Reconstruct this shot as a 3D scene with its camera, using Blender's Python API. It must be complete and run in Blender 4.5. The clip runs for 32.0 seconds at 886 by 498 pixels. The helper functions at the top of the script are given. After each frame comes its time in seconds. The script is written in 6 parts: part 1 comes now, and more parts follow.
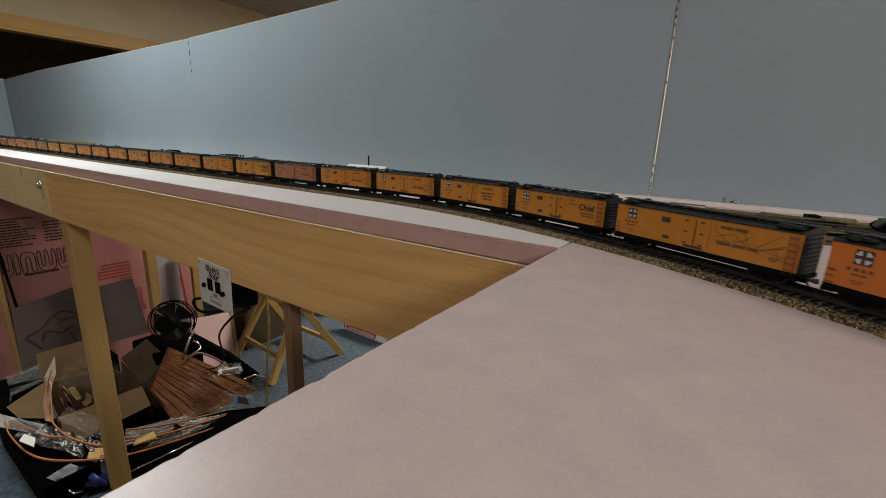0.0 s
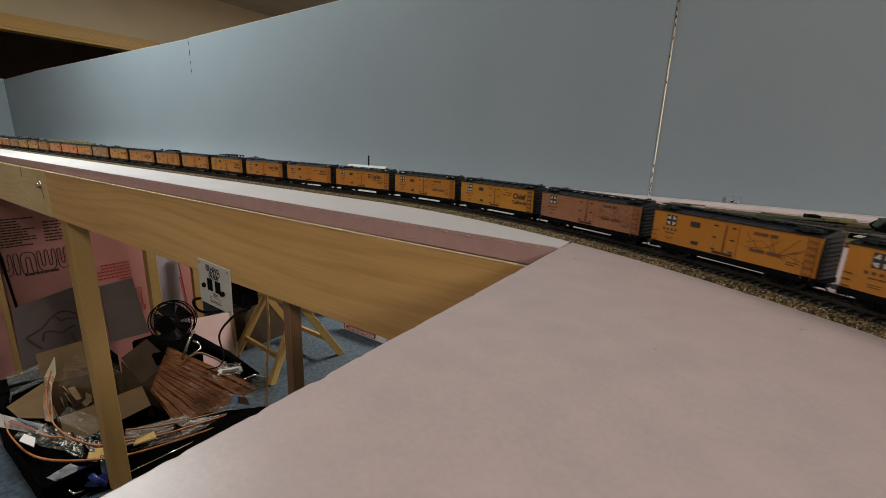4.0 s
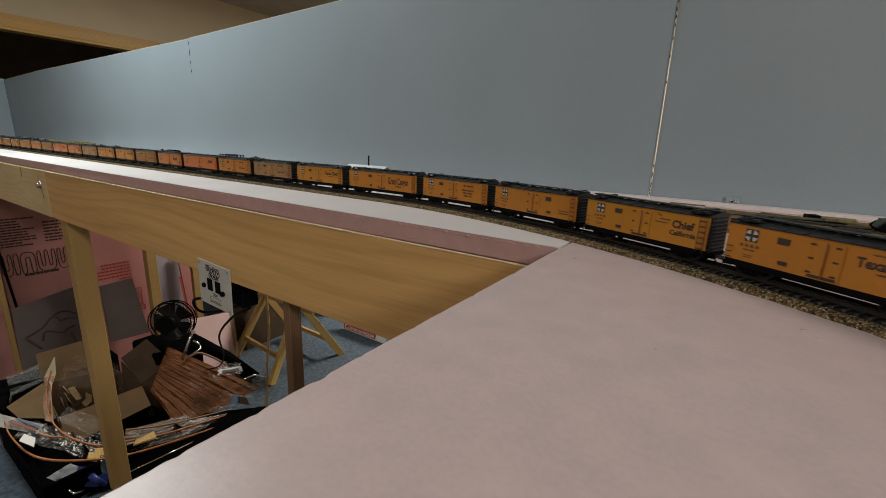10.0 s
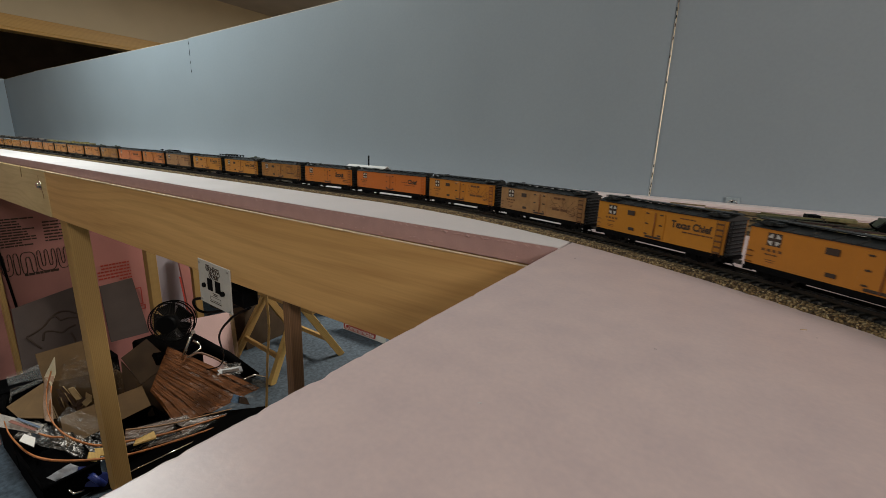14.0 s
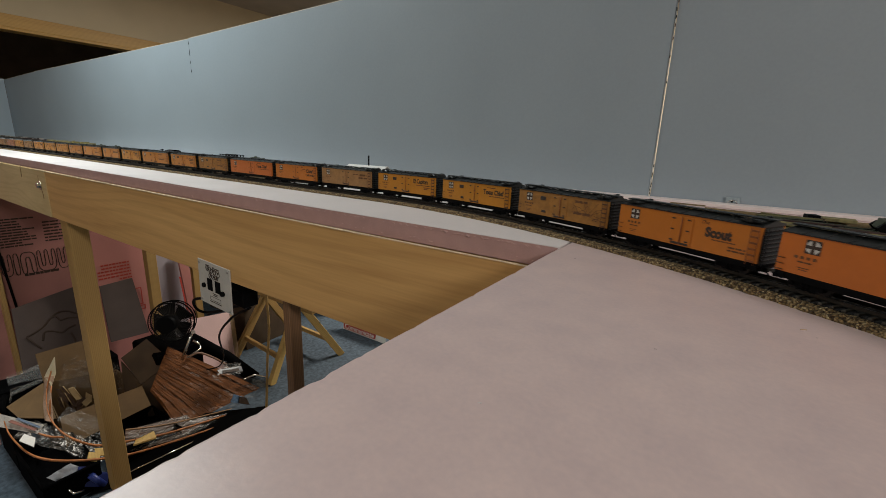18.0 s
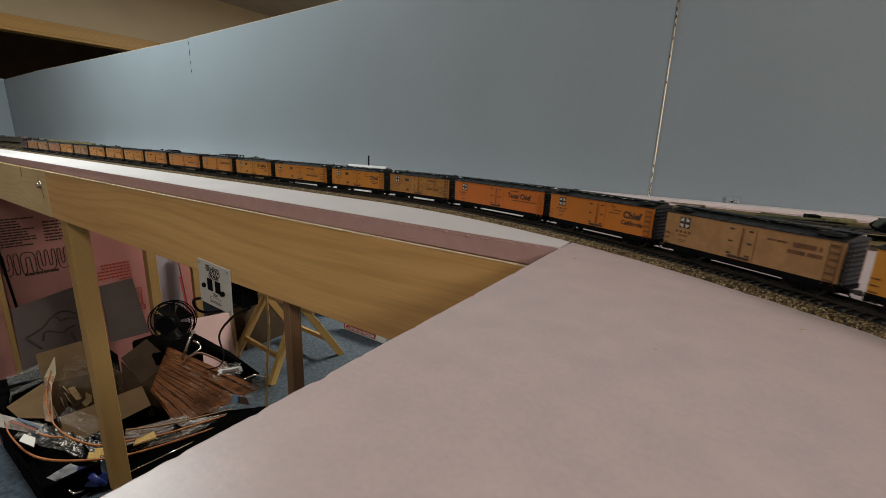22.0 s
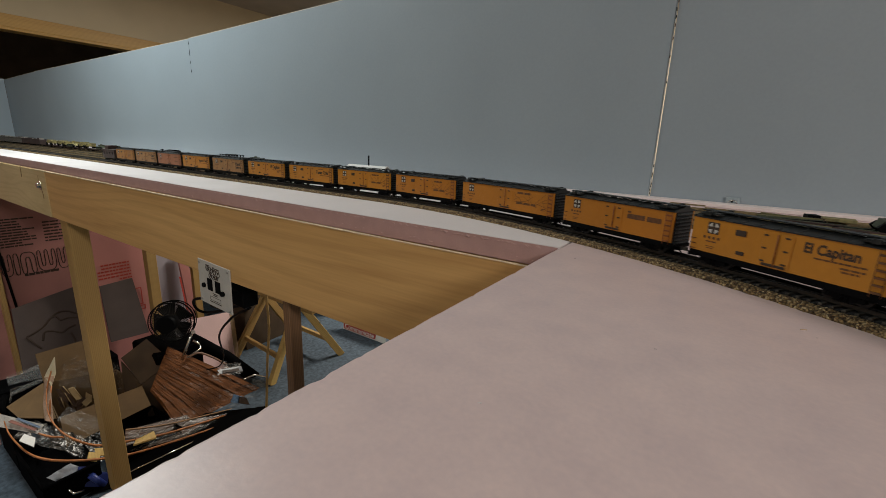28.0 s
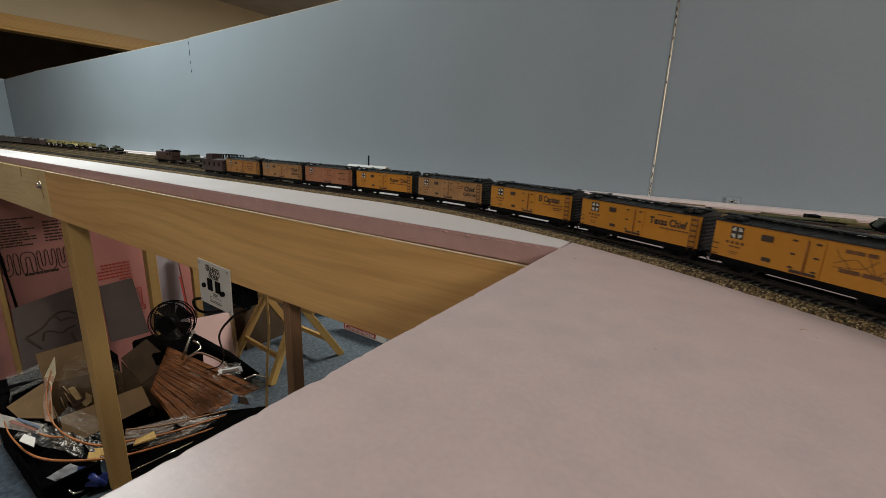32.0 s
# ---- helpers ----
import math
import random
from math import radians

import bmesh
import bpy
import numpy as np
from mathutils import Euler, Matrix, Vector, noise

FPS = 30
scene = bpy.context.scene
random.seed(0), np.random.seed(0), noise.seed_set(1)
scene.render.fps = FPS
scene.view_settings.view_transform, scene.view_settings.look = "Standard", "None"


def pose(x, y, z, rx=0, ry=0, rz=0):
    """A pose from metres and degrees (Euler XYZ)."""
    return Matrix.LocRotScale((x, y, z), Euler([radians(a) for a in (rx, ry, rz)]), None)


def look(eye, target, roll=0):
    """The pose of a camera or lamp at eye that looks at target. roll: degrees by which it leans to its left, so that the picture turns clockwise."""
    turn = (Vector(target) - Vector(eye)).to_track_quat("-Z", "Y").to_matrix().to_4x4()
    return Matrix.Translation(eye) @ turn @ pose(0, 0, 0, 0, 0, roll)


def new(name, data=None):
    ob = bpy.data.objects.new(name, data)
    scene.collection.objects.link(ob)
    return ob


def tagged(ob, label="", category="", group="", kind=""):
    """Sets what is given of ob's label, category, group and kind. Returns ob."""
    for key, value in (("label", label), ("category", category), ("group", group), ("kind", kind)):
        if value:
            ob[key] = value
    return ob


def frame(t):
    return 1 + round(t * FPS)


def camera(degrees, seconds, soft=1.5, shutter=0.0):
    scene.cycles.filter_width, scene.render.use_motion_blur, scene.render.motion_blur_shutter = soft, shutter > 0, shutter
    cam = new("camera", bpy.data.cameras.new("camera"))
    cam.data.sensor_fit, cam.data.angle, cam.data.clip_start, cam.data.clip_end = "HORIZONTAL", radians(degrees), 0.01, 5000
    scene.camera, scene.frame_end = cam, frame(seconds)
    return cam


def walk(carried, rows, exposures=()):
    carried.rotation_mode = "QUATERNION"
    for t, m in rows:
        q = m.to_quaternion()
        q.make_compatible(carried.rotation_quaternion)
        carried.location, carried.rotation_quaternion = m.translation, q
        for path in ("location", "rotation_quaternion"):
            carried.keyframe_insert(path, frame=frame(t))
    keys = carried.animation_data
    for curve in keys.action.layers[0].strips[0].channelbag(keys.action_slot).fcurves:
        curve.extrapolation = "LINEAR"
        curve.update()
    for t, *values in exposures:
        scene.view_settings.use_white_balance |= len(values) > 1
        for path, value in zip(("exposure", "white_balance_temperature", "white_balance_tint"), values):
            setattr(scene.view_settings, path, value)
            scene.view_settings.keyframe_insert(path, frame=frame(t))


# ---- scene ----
# One plan: x along the shelf layout, y from the aisle to the backdrop, z = 0 on top of the foam. HO models, 1 : 87.
cam = camera(92.57, 32.0, soft=0.78, shutter=0.3)
EYE = Matrix(((0.829219, -0.162876, 0.534666, 0.0), (0.557895, 0.183176, -0.809444, 0.0),
              (0.033901, 0.969494, 0.242761, 0.109), (0, 0, 0, 1)))
walk(cam, [(0.0, EYE), (32.0, EYE)])

# ---- light: unseen ceiling lamps, a faint ambient for the room's own bounce ----
world = bpy.data.worlds.new("room_air")
world.use_nodes = True
world.node_tree.nodes["Background"].inputs[0].default_value = (1.0, 0.93, 0.84, 1)
world.node_tree.nodes["Background"].inputs[1].default_value = 0.008
scene.world = world
scene.view_settings.exposure = 0.08


def ceiling_lamp(name, x, y, z, sx, sy, watts, colour):
    data = bpy.data.lights.new(name, "AREA")
    data.shape, data.size, data.size_y, data.energy, data.color = "RECTANGLE", sx, sy, watts, colour
    ob = new(name, data)
    ob.location = (x, y, z)
    return ob


# None is in view: first placed from the foam's sheen, others added for brightness.
LAMPS = ((-2.4, 0.48, 1.6, 1.2, 0.6, 40, (0.91, 1.0, 0.985)),
         (-1.2, -2.6, 1.6, 1.2, 0.6, 34, (1.0, 0.96, 0.90)),
         (3.0, -1.05, 1.6, 1.2, 0.6, 116, (1.0, 0.95, 0.90)),
         (-1.5, 3.5, 1.6, 1.2, 0.6, 125, (1.0, 0.94, 0.84)))
for row in LAMPS:
    ceiling_lamp("ceiling_light_glow", *row)

# ---- materials ----


def mat(name, base, rough=0.6, metal=0.0, var=0.12, scale=30.0, bump=0.0, bump_scale=200.0, spec=0.5, second=None,
        stretch=(1, 1, 1), coat=0.0, random_value=0.0):
    """Plain surface with noise at two scales: broad stains and fine grain."""
    m = bpy.data.materials.new(name)
    m.use_nodes = True
    nt = m.node_tree
    b = nt.nodes["Principled BSDF"]
    tc = nt.nodes.new("ShaderNodeTexCoord")
    mp = nt.nodes.new("ShaderNodeMapping")
    mp.inputs["Scale"].default_value = stretch
    nt.links.new(tc.outputs["Object"], mp.inputs["Vector"])
    n1 = nt.nodes.new("ShaderNodeTexNoise")
    n1.inputs["Scale"].default_value, n1.inputs["Detail"].default_value = scale, 6
    n2 = nt.nodes.new("ShaderNodeTexNoise")
    n2.inputs["Scale"].default_value, n2.inputs["Detail"].default_value = bump_scale, 3
    nt.links.new(mp.outputs[0], n1.inputs["Vector"])
    nt.links.new(mp.outputs[0], n2.inputs["Vector"])
    mix = nt.nodes.new("ShaderNodeMix")
    mix.data_type = "RGBA"
    lo = second or tuple(c * (1 - 2 * var) for c in base)
    hi = tuple(min(1, c * (1 + var)) for c in base)
    mix.inputs["A"].default_value, mix.inputs["B"].default_value = (*lo, 1), (*hi, 1)
    ramp = nt.nodes.new("ShaderNodeMapRange")
    ramp.inputs["From Min"].default_value, ramp.inputs["From Max"].default_value = 0.3, 0.7
    add = nt.nodes.new("ShaderNodeMath")
    add.operation = "MULTIPLY_ADD"
    add.inputs[1].default_value = 0.35
    nt.links.new(n2.outputs["Fac"], add.inputs[0])
    sub = nt.nodes.new("ShaderNodeMath")
    sub.operation = "MULTIPLY_ADD"
    sub.inputs[1].default_value, sub.inputs[2].default_value = 0.65, 0.0
    nt.links.new(n1.outputs["Fac"], sub.inputs[0])
    nt.links.new(sub.outputs[0], add.inputs[2])
    nt.links.new(add.outputs[0], ramp.inputs["Value"])
    nt.links.new(ramp.outputs[0], mix.inputs["Factor"])
    colour = mix.outputs["Result"]
    if random_value:
        info = nt.nodes.new("ShaderNodeObjectInfo")
        rng = nt.nodes.new("ShaderNodeMapRange")
        rng.inputs["To Min"].default_value, rng.inputs["To Max"].default_value = 1 - random_value, 1 + random_value
        hsv = nt.nodes.new("ShaderNodeHueSaturation")
        nt.links.new(info.outputs["Random"], rng.inputs["Value"])
        nt.links.new(rng.outputs[0], hsv.inputs["Value"])
        nt.links.new(colour, hsv.inputs["Color"])
        colour = hsv.outputs[0]
    nt.links.new(colour, b.inputs["Base Color"])
    b.inputs["Roughness"].default_value, b.inputs["Metallic"].default_value = rough, metal
    b.inputs["Specular IOR Level"].default_value = spec
    b.inputs["Coat Weight"].default_value = coat
    if bump:
        bp = nt.nodes.new("ShaderNodeBump")
        bp.inputs["Strength"].default_value, bp.inputs["Distance"].default_value = bump, 0.002
        nt.links.new(add.outputs[0], bp.inputs["Height"])
        nt.links.new(bp.outputs[0], b.inputs["Normal"])
    return m


def wood(name, light, dark, axis=0, lines=70.0, rough=0.55, coat=0.0, sway=9.0, bend=24.0, stretch=0.22, grain=0.30):
    """Sawn wood: growth lines along the grain axis that sway and crowd, fine pores, broad darker bands."""
    m = bpy.data.materials.new(name)
    m.use_nodes = True
    nt = m.node_tree
    b = nt.nodes["Principled BSDF"]
    tc = nt.nodes.new("ShaderNodeTexCoord")
    mp = nt.nodes.new("ShaderNodeMapping")
    st = [1.0, 1.0, 1.0]
    st[axis] = stretch
    mp.inputs["Scale"].default_value = st
    nt.links.new(tc.outputs["Object"], mp.inputs["Vector"])

    def noise_node(scale, detail, vec):
        n = nt.nodes.new("ShaderNodeTexNoise")
        n.inputs["Scale"].default_value, n.inputs["Detail"].default_value = scale, detail
        nt.links.new(vec, n.inputs["Vector"])
        return n.outputs["Fac"]

    def maths(op, x, y, z=None):
        n = nt.nodes.new("ShaderNodeMath")
        n.operation = op
        for i, q in enumerate((x, y, z)):
            if q is None:
                continue
            if isinstance(q, float):
                n.inputs[i].default_value = q
            else:
                nt.links.new(q, n.inputs[i])
        return n.outputs[0]

    sep = nt.nodes.new("ShaderNodeSeparateXYZ")
    nt.links.new(tc.outputs["Object"], sep.inputs[0])
    others = [k for k in (2, 1, 0) if k != axis]
    cross = maths("MULTIPLY_ADD", sep.outputs[others[1]], 0.6, sep.outputs[others[0]])
    base = maths("MULTIPLY_ADD", noise_node(sway, 1.5, mp.outputs[0]), bend, maths("MULTIPLY", cross, lines * 6.283))
    wave = maths("SINE", base, None)
    rg = nt.nodes.new("ShaderNodeMapRange")
    rg.interpolation_type = "SMOOTHSTEP"
    rg.inputs["From Min"].default_value, rg.inputs["From Max"].default_value = 0.0, 1.0
    nt.links.new(wave, rg.inputs["Value"])
    mp2 = nt.nodes.new("ShaderNodeMapping")
    st2 = [1.0, 1.0, 1.0]
    st2[axis] = 0.03
    mp2.inputs["Scale"].default_value = st2
    nt.links.new(tc.outputs["Object"], mp2.inputs["Vector"])
    pores = noise_node(lines * 9.0, 3, mp2.outputs[0])
    bands = noise_node(sway * 1.6, 3, mp.outputs[0])
    fac = maths("MULTIPLY_ADD", rg.outputs[0], grain, maths("MULTIPLY_ADD", pores, 0.60, maths("MULTIPLY_ADD", bands, 1.0, -0.46)))
    mix1 = nt.nodes.new("ShaderNodeMix")
    mix1.data_type = "RGBA"
    mix1.inputs["A"].default_value, mix1.inputs["B"].default_value = (*light, 1), (*dark, 1)
    nt.links.new(fac, mix1.inputs["Factor"])
    nt.links.new(mix1.outputs["Result"], b.inputs["Base Color"])
    b.inputs["Roughness"].default_value = rough
    b.inputs["Coat Weight"].default_value = coat
    bp = nt.nodes.new("ShaderNodeBump")
    bp.inputs["Strength"].default_value, bp.inputs["Distance"].default_value = 0.10, 0.001
    nt.links.new(pores, bp.inputs["Height"])
    nt.links.new(bp.outputs[0], b.inputs["Normal"])
    return m


FOAM = mat("pink_foam", (0.705, 0.555, 0.526), 0.36, var=0.05, scale=34, bump=0.10, bump_scale=330, spec=0.58, second=(0.615, 0.487, 0.484))
FOAM_TOP = mat("whitened_foam", (0.745, 0.690, 0.678), 0.6, var=0.04, scale=9, bump=0.05, bump_scale=260, spec=0.3)
# Front face of the shelf foam, a darker pink than the foam tops.
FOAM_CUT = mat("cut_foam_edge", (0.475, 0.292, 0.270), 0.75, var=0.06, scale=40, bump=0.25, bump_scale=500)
# Stored pink foam; the shelf's shade is put into this darker base.
SHADED_STORE = mat("shaded_stored_foam", (0.45, 0.185, 0.162), 0.55, var=0.06, scale=6, bump=0.05)
PLY = wood("pine_fascia", (0.72, 0.445, 0.172), (0.43, 0.218, 0.068), 0, 30.0, 0.46, 0.0, 6.0, 34.0, 0.15, 0.19)
STUD = wood("pine_stud", (0.47, 0.30, 0.105), (0.28, 0.155, 0.046), 2, 190.0, 0.6, 0.0, 14.0, 7.0, 0.05)
DARK_STUD = wood("brown_stud", (0.26, 0.14, 0.065), (0.08, 0.040, 0.019), 2, 260.0, 0.6, 0.0, 14.0, 7.0, 0.05)
TRIM = wood("oak_trim", (0.66, 0.40, 0.12), (0.44, 0.23, 0.06), 1, 90.0, 0.45, 0.0, 10.0, 10.0, 0.05)
SAW = wood("pale_pine", (0.74, 0.52, 0.18), (0.40, 0.24, 0.07), 2, 200.0, 0.6, 0.0, 14.0, 6.0, 0.05)
SKY = mat("blue_grey_backdrop_paint", (0.296, 0.350, 0.392), 0.62, var=0.03, scale=4, bump=0.04, bump_scale=160)
BEIGE = mat("beige_wall_paint", (0.62, 0.51, 0.35), 0.8, var=0.04, scale=3, bump=0.05)
CEIL = mat("ceiling_board", (0.43, 0.37, 0.31), 0.9, var=0.06, scale=5, bump=0.2, bump_scale=120)
CARPET = mat("blue_grey_carpet", (0.074, 0.100, 0.128), 0.95, var=0.35, scale=45, bump=0.8, bump_scale=420)
# The unlit room's gloom is put into this dark brown wall colour.
UNLIT_ROOM = mat("unlit_room_gloom", (0.14, 0.09, 0.055), 0.9, var=0.2, scale=5)
YARD = mat("brown_yard_bed", (0.078, 0.058, 0.032), 0.9, var=0.4, scale=40, bump=0.5, bump_scale=500)
TIE = mat("dark_plastic_ties", (0.050, 0.043, 0.035), 0.7, spec=0.2, var=0.35, scale=200, random_value=0.25)
YTIE = mat("brown_plastic_ties", (0.060, 0.043, 0.026), 0.7, var=0.3, scale=200)
RAIL = mat("weathered_rail", (0.034, 0.028, 0.021), 0.42, 0.5, var=0.3, scale=150)
YRAIL = mat("brass_tinted_rail", (0.32, 0.24, 0.13), 0.45, 0.35, var=0.25, scale=80)
BLACK = mat("black_plastic", (0.0025, 0.0025, 0.003), 0.55, spec=0.07, var=0.2, scale=90)
ROOF = mat("weathered_black_roof", (0.012, 0.0135, 0.0135), 0.36, var=0.2, second=(0.004, 0.005, 0.005), scale=75, spec=0.6)
# Ribs coloured lighter than the black end plate, as if catching light.
RIBM = mat("car_end_lit_ribs", (0.026, 0.030, 0.029), 0.32, var=0.4, scale=130)
ENDM = mat("car_end_black", (0.004, 0.004, 0.004), 0.45, spec=0.25, var=0.3, scale=130)
CHROME = mat("chrome", (0.75, 0.74, 0.70), 0.18, 1.0, var=0.06)
STEEL = mat("worn_steel", (0.42, 0.40, 0.37), 0.4, 0.9, var=0.2, scale=60)
COUPLER = mat("dull_coupler_metal", (0.10, 0.095, 0.085), 0.45, 0.7, var=0.3, scale=200)
OFFWHITE = mat("grey_white_plate", (0.50, 0.48, 0.44), 0.45, var=0.05)
WHEEL = mat("blackened_wheel", (0.016, 0.015, 0.014), 0.4, 0.6, var=0.2)
# Rungs darkened to stand in for their shading; also colours the locking bar.
RUNG = mat("shaded_rungs_and_bar", (0.23, 0.070, 0.016), 0.6, var=0.2, scale=200)
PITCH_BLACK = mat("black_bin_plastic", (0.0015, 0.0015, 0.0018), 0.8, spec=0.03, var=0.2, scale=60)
WHITE = mat("white_paint", (0.72, 0.71, 0.68), 0.5, var=0.05)
INK = mat("brown_black_lettering", (0.036, 0.019, 0.010), 0.6, var=0.1)
FADED = mat("faded_brown_lettering", (0.135, 0.052, 0.014), 0.6, var=0.3, scale=300)
RED = mat("red_print", (0.42, 0.045, 0.03), 0.5, var=0.08)
# Card and chipboard bases darkened to hold the shade under the shelf.
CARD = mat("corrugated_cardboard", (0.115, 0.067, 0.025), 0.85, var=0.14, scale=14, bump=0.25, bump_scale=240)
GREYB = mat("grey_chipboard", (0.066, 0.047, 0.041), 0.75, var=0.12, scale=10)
OLIVE = mat("olive_drab", (0.055, 0.065, 0.035), 0.6, var=0.25, scale=160)
SAND = mat("sand_camouflage", (0.30, 0.245, 0.090), 0.6, var=0.4, scale=90, second=(0.025, 0.023, 0.012))
BROWN = mat("boxcar_brown", (0.042, 0.021, 0.017), 0.65, var=0.3, scale=120)
REDBR = mat("rust_brown", (0.085, 0.040, 0.028), 0.6, var=0.3, scale=110)
CAR_COL = {
    "yellow": mat("yellow_orange_car_side", (0.465, 0.190, 0.013), 0.42, var=0.06, scale=28, bump=0.0),
    "orange": mat("orange_car_side", (0.450, 0.168, 0.013), 0.42, var=0.06, scale=28, bump=0.0),
    "flame": mat("orange_red_car_side", (0.475, 0.150, 0.015), 0.4, var=0.05, scale=28),
    "red": mat("red_orange_car_side", (0.490, 0.130, 0.016), 0.4, var=0.05, scale=28, bump=0.0),
    "tan": mat("faded_tan_orange_car_side", (0.335, 0.175, 0.062), 0.55, var=0.16, scale=60, bump=0.0),
    "pink": mat("faded_red_car_side", (0.335, 0.135, 0.062), 0.55, var=0.14, scale=60, bump=0.0),
    "brown": mat("grimy_ochre_car_side", (0.342, 0.150, 0.024), 0.6, var=0.20, scale=60, bump=0.0),
}




def granular(name, colours, scale, rough=0.9, low=0.18):
    """Granules of a few colours, packed, with dark gaps between them."""
    m = bpy.data.materials.new(name)
    m.use_nodes = True
    nt = m.node_tree
    b = nt.nodes["Principled BSDF"]
    tc = nt.nodes.new("ShaderNodeTexCoord")
    v = nt.nodes.new("ShaderNodeTexVoronoi")
    v.inputs["Scale"].default_value = scale
    nt.links.new(tc.outputs["Object"], v.inputs["Vector"])
    sep = nt.nodes.new("ShaderNodeSeparateColor")
    nt.links.new(v.outputs["Color"], sep.inputs[0])
    ramp = nt.nodes.new("ShaderNodeValToRGB")
    ramp.color_ramp.interpolation = "CONSTANT"
    for i, (p_, c) in enumerate(colours):
        e = ramp.color_ramp.elements[i] if i < 2 else ramp.color_ramp.elements.new(p_)
        e.position, e.color = p_, (*c, 1)
    nt.links.new(sep.outputs[0], ramp.inputs[0])
    gap = nt.nodes.new("ShaderNodeMapRange")
    gap.inputs["From Min"].default_value, gap.inputs["From Max"].default_value = 0.35, 0.80
    gap.inputs["To Min"].default_value, gap.inputs["To Max"].default_value = 1.0, low
    nt.links.new(v.outputs["Distance"], gap.inputs["Value"])
    mul = nt.nodes.new("ShaderNodeMix")
    mul.data_type, mul.blend_type = "RGBA", "MULTIPLY"
    mul.inputs["Factor"].default_value = 1.0
    nt.links.new(ramp.outputs[0], mul.inputs["A"])
    nt.links.new(gap.outputs[0], mul.inputs["B"])
    nt.links.new(mul.outputs["Result"], b.inputs["Base Color"])
    b.inputs["Roughness"].default_value = rough
    bp = nt.nodes.new("ShaderNodeBump")
    bp.inputs["Strength"].default_value, bp.inputs["Distance"].default_value = 1.0, 0.0012
    nt.links.new(gap.outputs[0], bp.inputs["Height"])
    nt.links.new(bp.outputs[0], b.inputs["Normal"])
    return m


CORK = granular("cork_roadbed", ((0.0, (0.082, 0.047, 0.019)), (0.26, (0.20, 0.128, 0.052)), (0.62, (0.32, 0.215, 0.095)), (0.90, (0.46, 0.345, 0.180))), 600, low=0.34)
TIE_BED = granular("dark_tie_bed", ((0.0, (0.005, 0.004, 0.003)), (0.6, (0.010, 0.008, 0.006)), (0.9, (0.022, 0.017, 0.012))), 600)

# ---- mesh building ----
class Geo:
    """Collects boxes, tubes and sheets, and gives one mesh."""

    def __init__(self):
        self.v, self.f, self.s = [], [], []

    def face(self, pts, smooth=False):
        n = len(self.v)
        self.v += [tuple(q) for q in pts]
        self.f.append(tuple(range(n, n + len(pts))))
        self.s.append(smooth)

    def box(self, x0, x1, y0, y1, z0, z1, c=0.0, m=None):
        n = len(self.v)
        if c <= 0:
            pts = [(x, y, z) for x in (x0, x1) for y in (y0, y1) for z in (z0, z1)]
            fs = [(0, 1, 3, 2), (4, 6, 7, 5), (0, 4, 5, 1), (2, 3, 7, 6), (0, 2, 6, 4), (1, 5, 7, 3)]
        else:
            X, Y, Z = (x0, x1), (y0, y1), (z0, z1)
            pts, fs, idx = [], [], {}
            for i in (0, 1):
                for j in (0, 1):
                    for k in (0, 1):
                        sx, sy, sz = (c if i == 0 else -c), (c if j == 0 else -c), (c if k == 0 else -c)
                        for a, q in (("x", (X[i], Y[j] + sy, Z[k] + sz)), ("y", (X[i] + sx, Y[j], Z[k] + sz)), ("z", (X[i] + sx, Y[j] + sy, Z[k]))):
                            idx[i, j, k, a] = len(pts)
                            pts.append(q)
            for i in (0, 1):
                fs.append([idx[i, j, k, "x"] for j, k in ((0, 0), (0, 1), (1, 1), (1, 0))][::1 if i == 0 else -1])
                fs.append([idx[j, i, k, "y"] for j, k in ((0, 0), (1, 0), (1, 1), (0, 1))][::1 if i == 0 else -1])
                fs.append([idx[j, k, i, "z"] for j, k in ((0, 0), (0, 1), (1, 1), (1, 0))][::1 if i == 0 else -1])
                for j in (0, 1):
                    fs.append([idx[i, j, 0, "x"], idx[i, j, 1, "x"], idx[i, j, 1, "y"], idx[i, j, 0, "y"]])
                    fs.append([idx[i, 0, j, "x"], idx[i, 1, j, "x"], idx[i, 1, j, "z"], idx[i, 0, j, "z"]])
                    fs.append([idx[0, i, j, "y"], idx[1, i, j, "y"], idx[1, i, j, "z"], idx[0, i, j, "z"]])
                    for k in (0, 1):
                        fs.append([idx[i, j, k, "x"], idx[i, j, k, "y"], idx[i, j, k, "z"]])
        if m is not None:
            pts = [tuple(m @ Vector(q)) for q in pts]
        self.v += pts
        self.f += [tuple(n + i for i in q) for q in fs]
        self.s += [False] * len(fs)
        return self

    def tube(self, pts, r, n=8, caps=True, radii=None):
        """A round bar along points."""
        pts = [Vector(q) for q in pts]
        base = len(self.v)
        up = Vector((0, 0, 1))
        for i, q in enumerate(pts):
            d = (pts[min(i + 1, len(pts) - 1)] - pts[max(i - 1, 0)]).normalized()
            side = d.cross(up)
            if side.length < 0.05:
                side = d.cross(Vector((0, 1, 0)))
            side.normalize()
            top = side.cross(d)
            rr = radii[i] if radii else r
            for k in range(n):
                a = 2 * math.pi * k / n
                self.v.append(tuple(q + side * (math.cos(a) * rr) + top * (math.sin(a) * rr)))
        for i in range(len(pts) - 1):
            for k in range(n):
                a, b2 = base + i * n + k, base + i * n + (k + 1) % n
                self.f.append((a, b2, b2 + n, a + n))
                self.s.append(True)
        if caps:
            self.f.append(tuple(base + k for k in range(n))[::-1])
            self.f.append(tuple(base + (len(pts) - 1) * n + k for k in range(n)))
            self.s += [False, False]
        return self

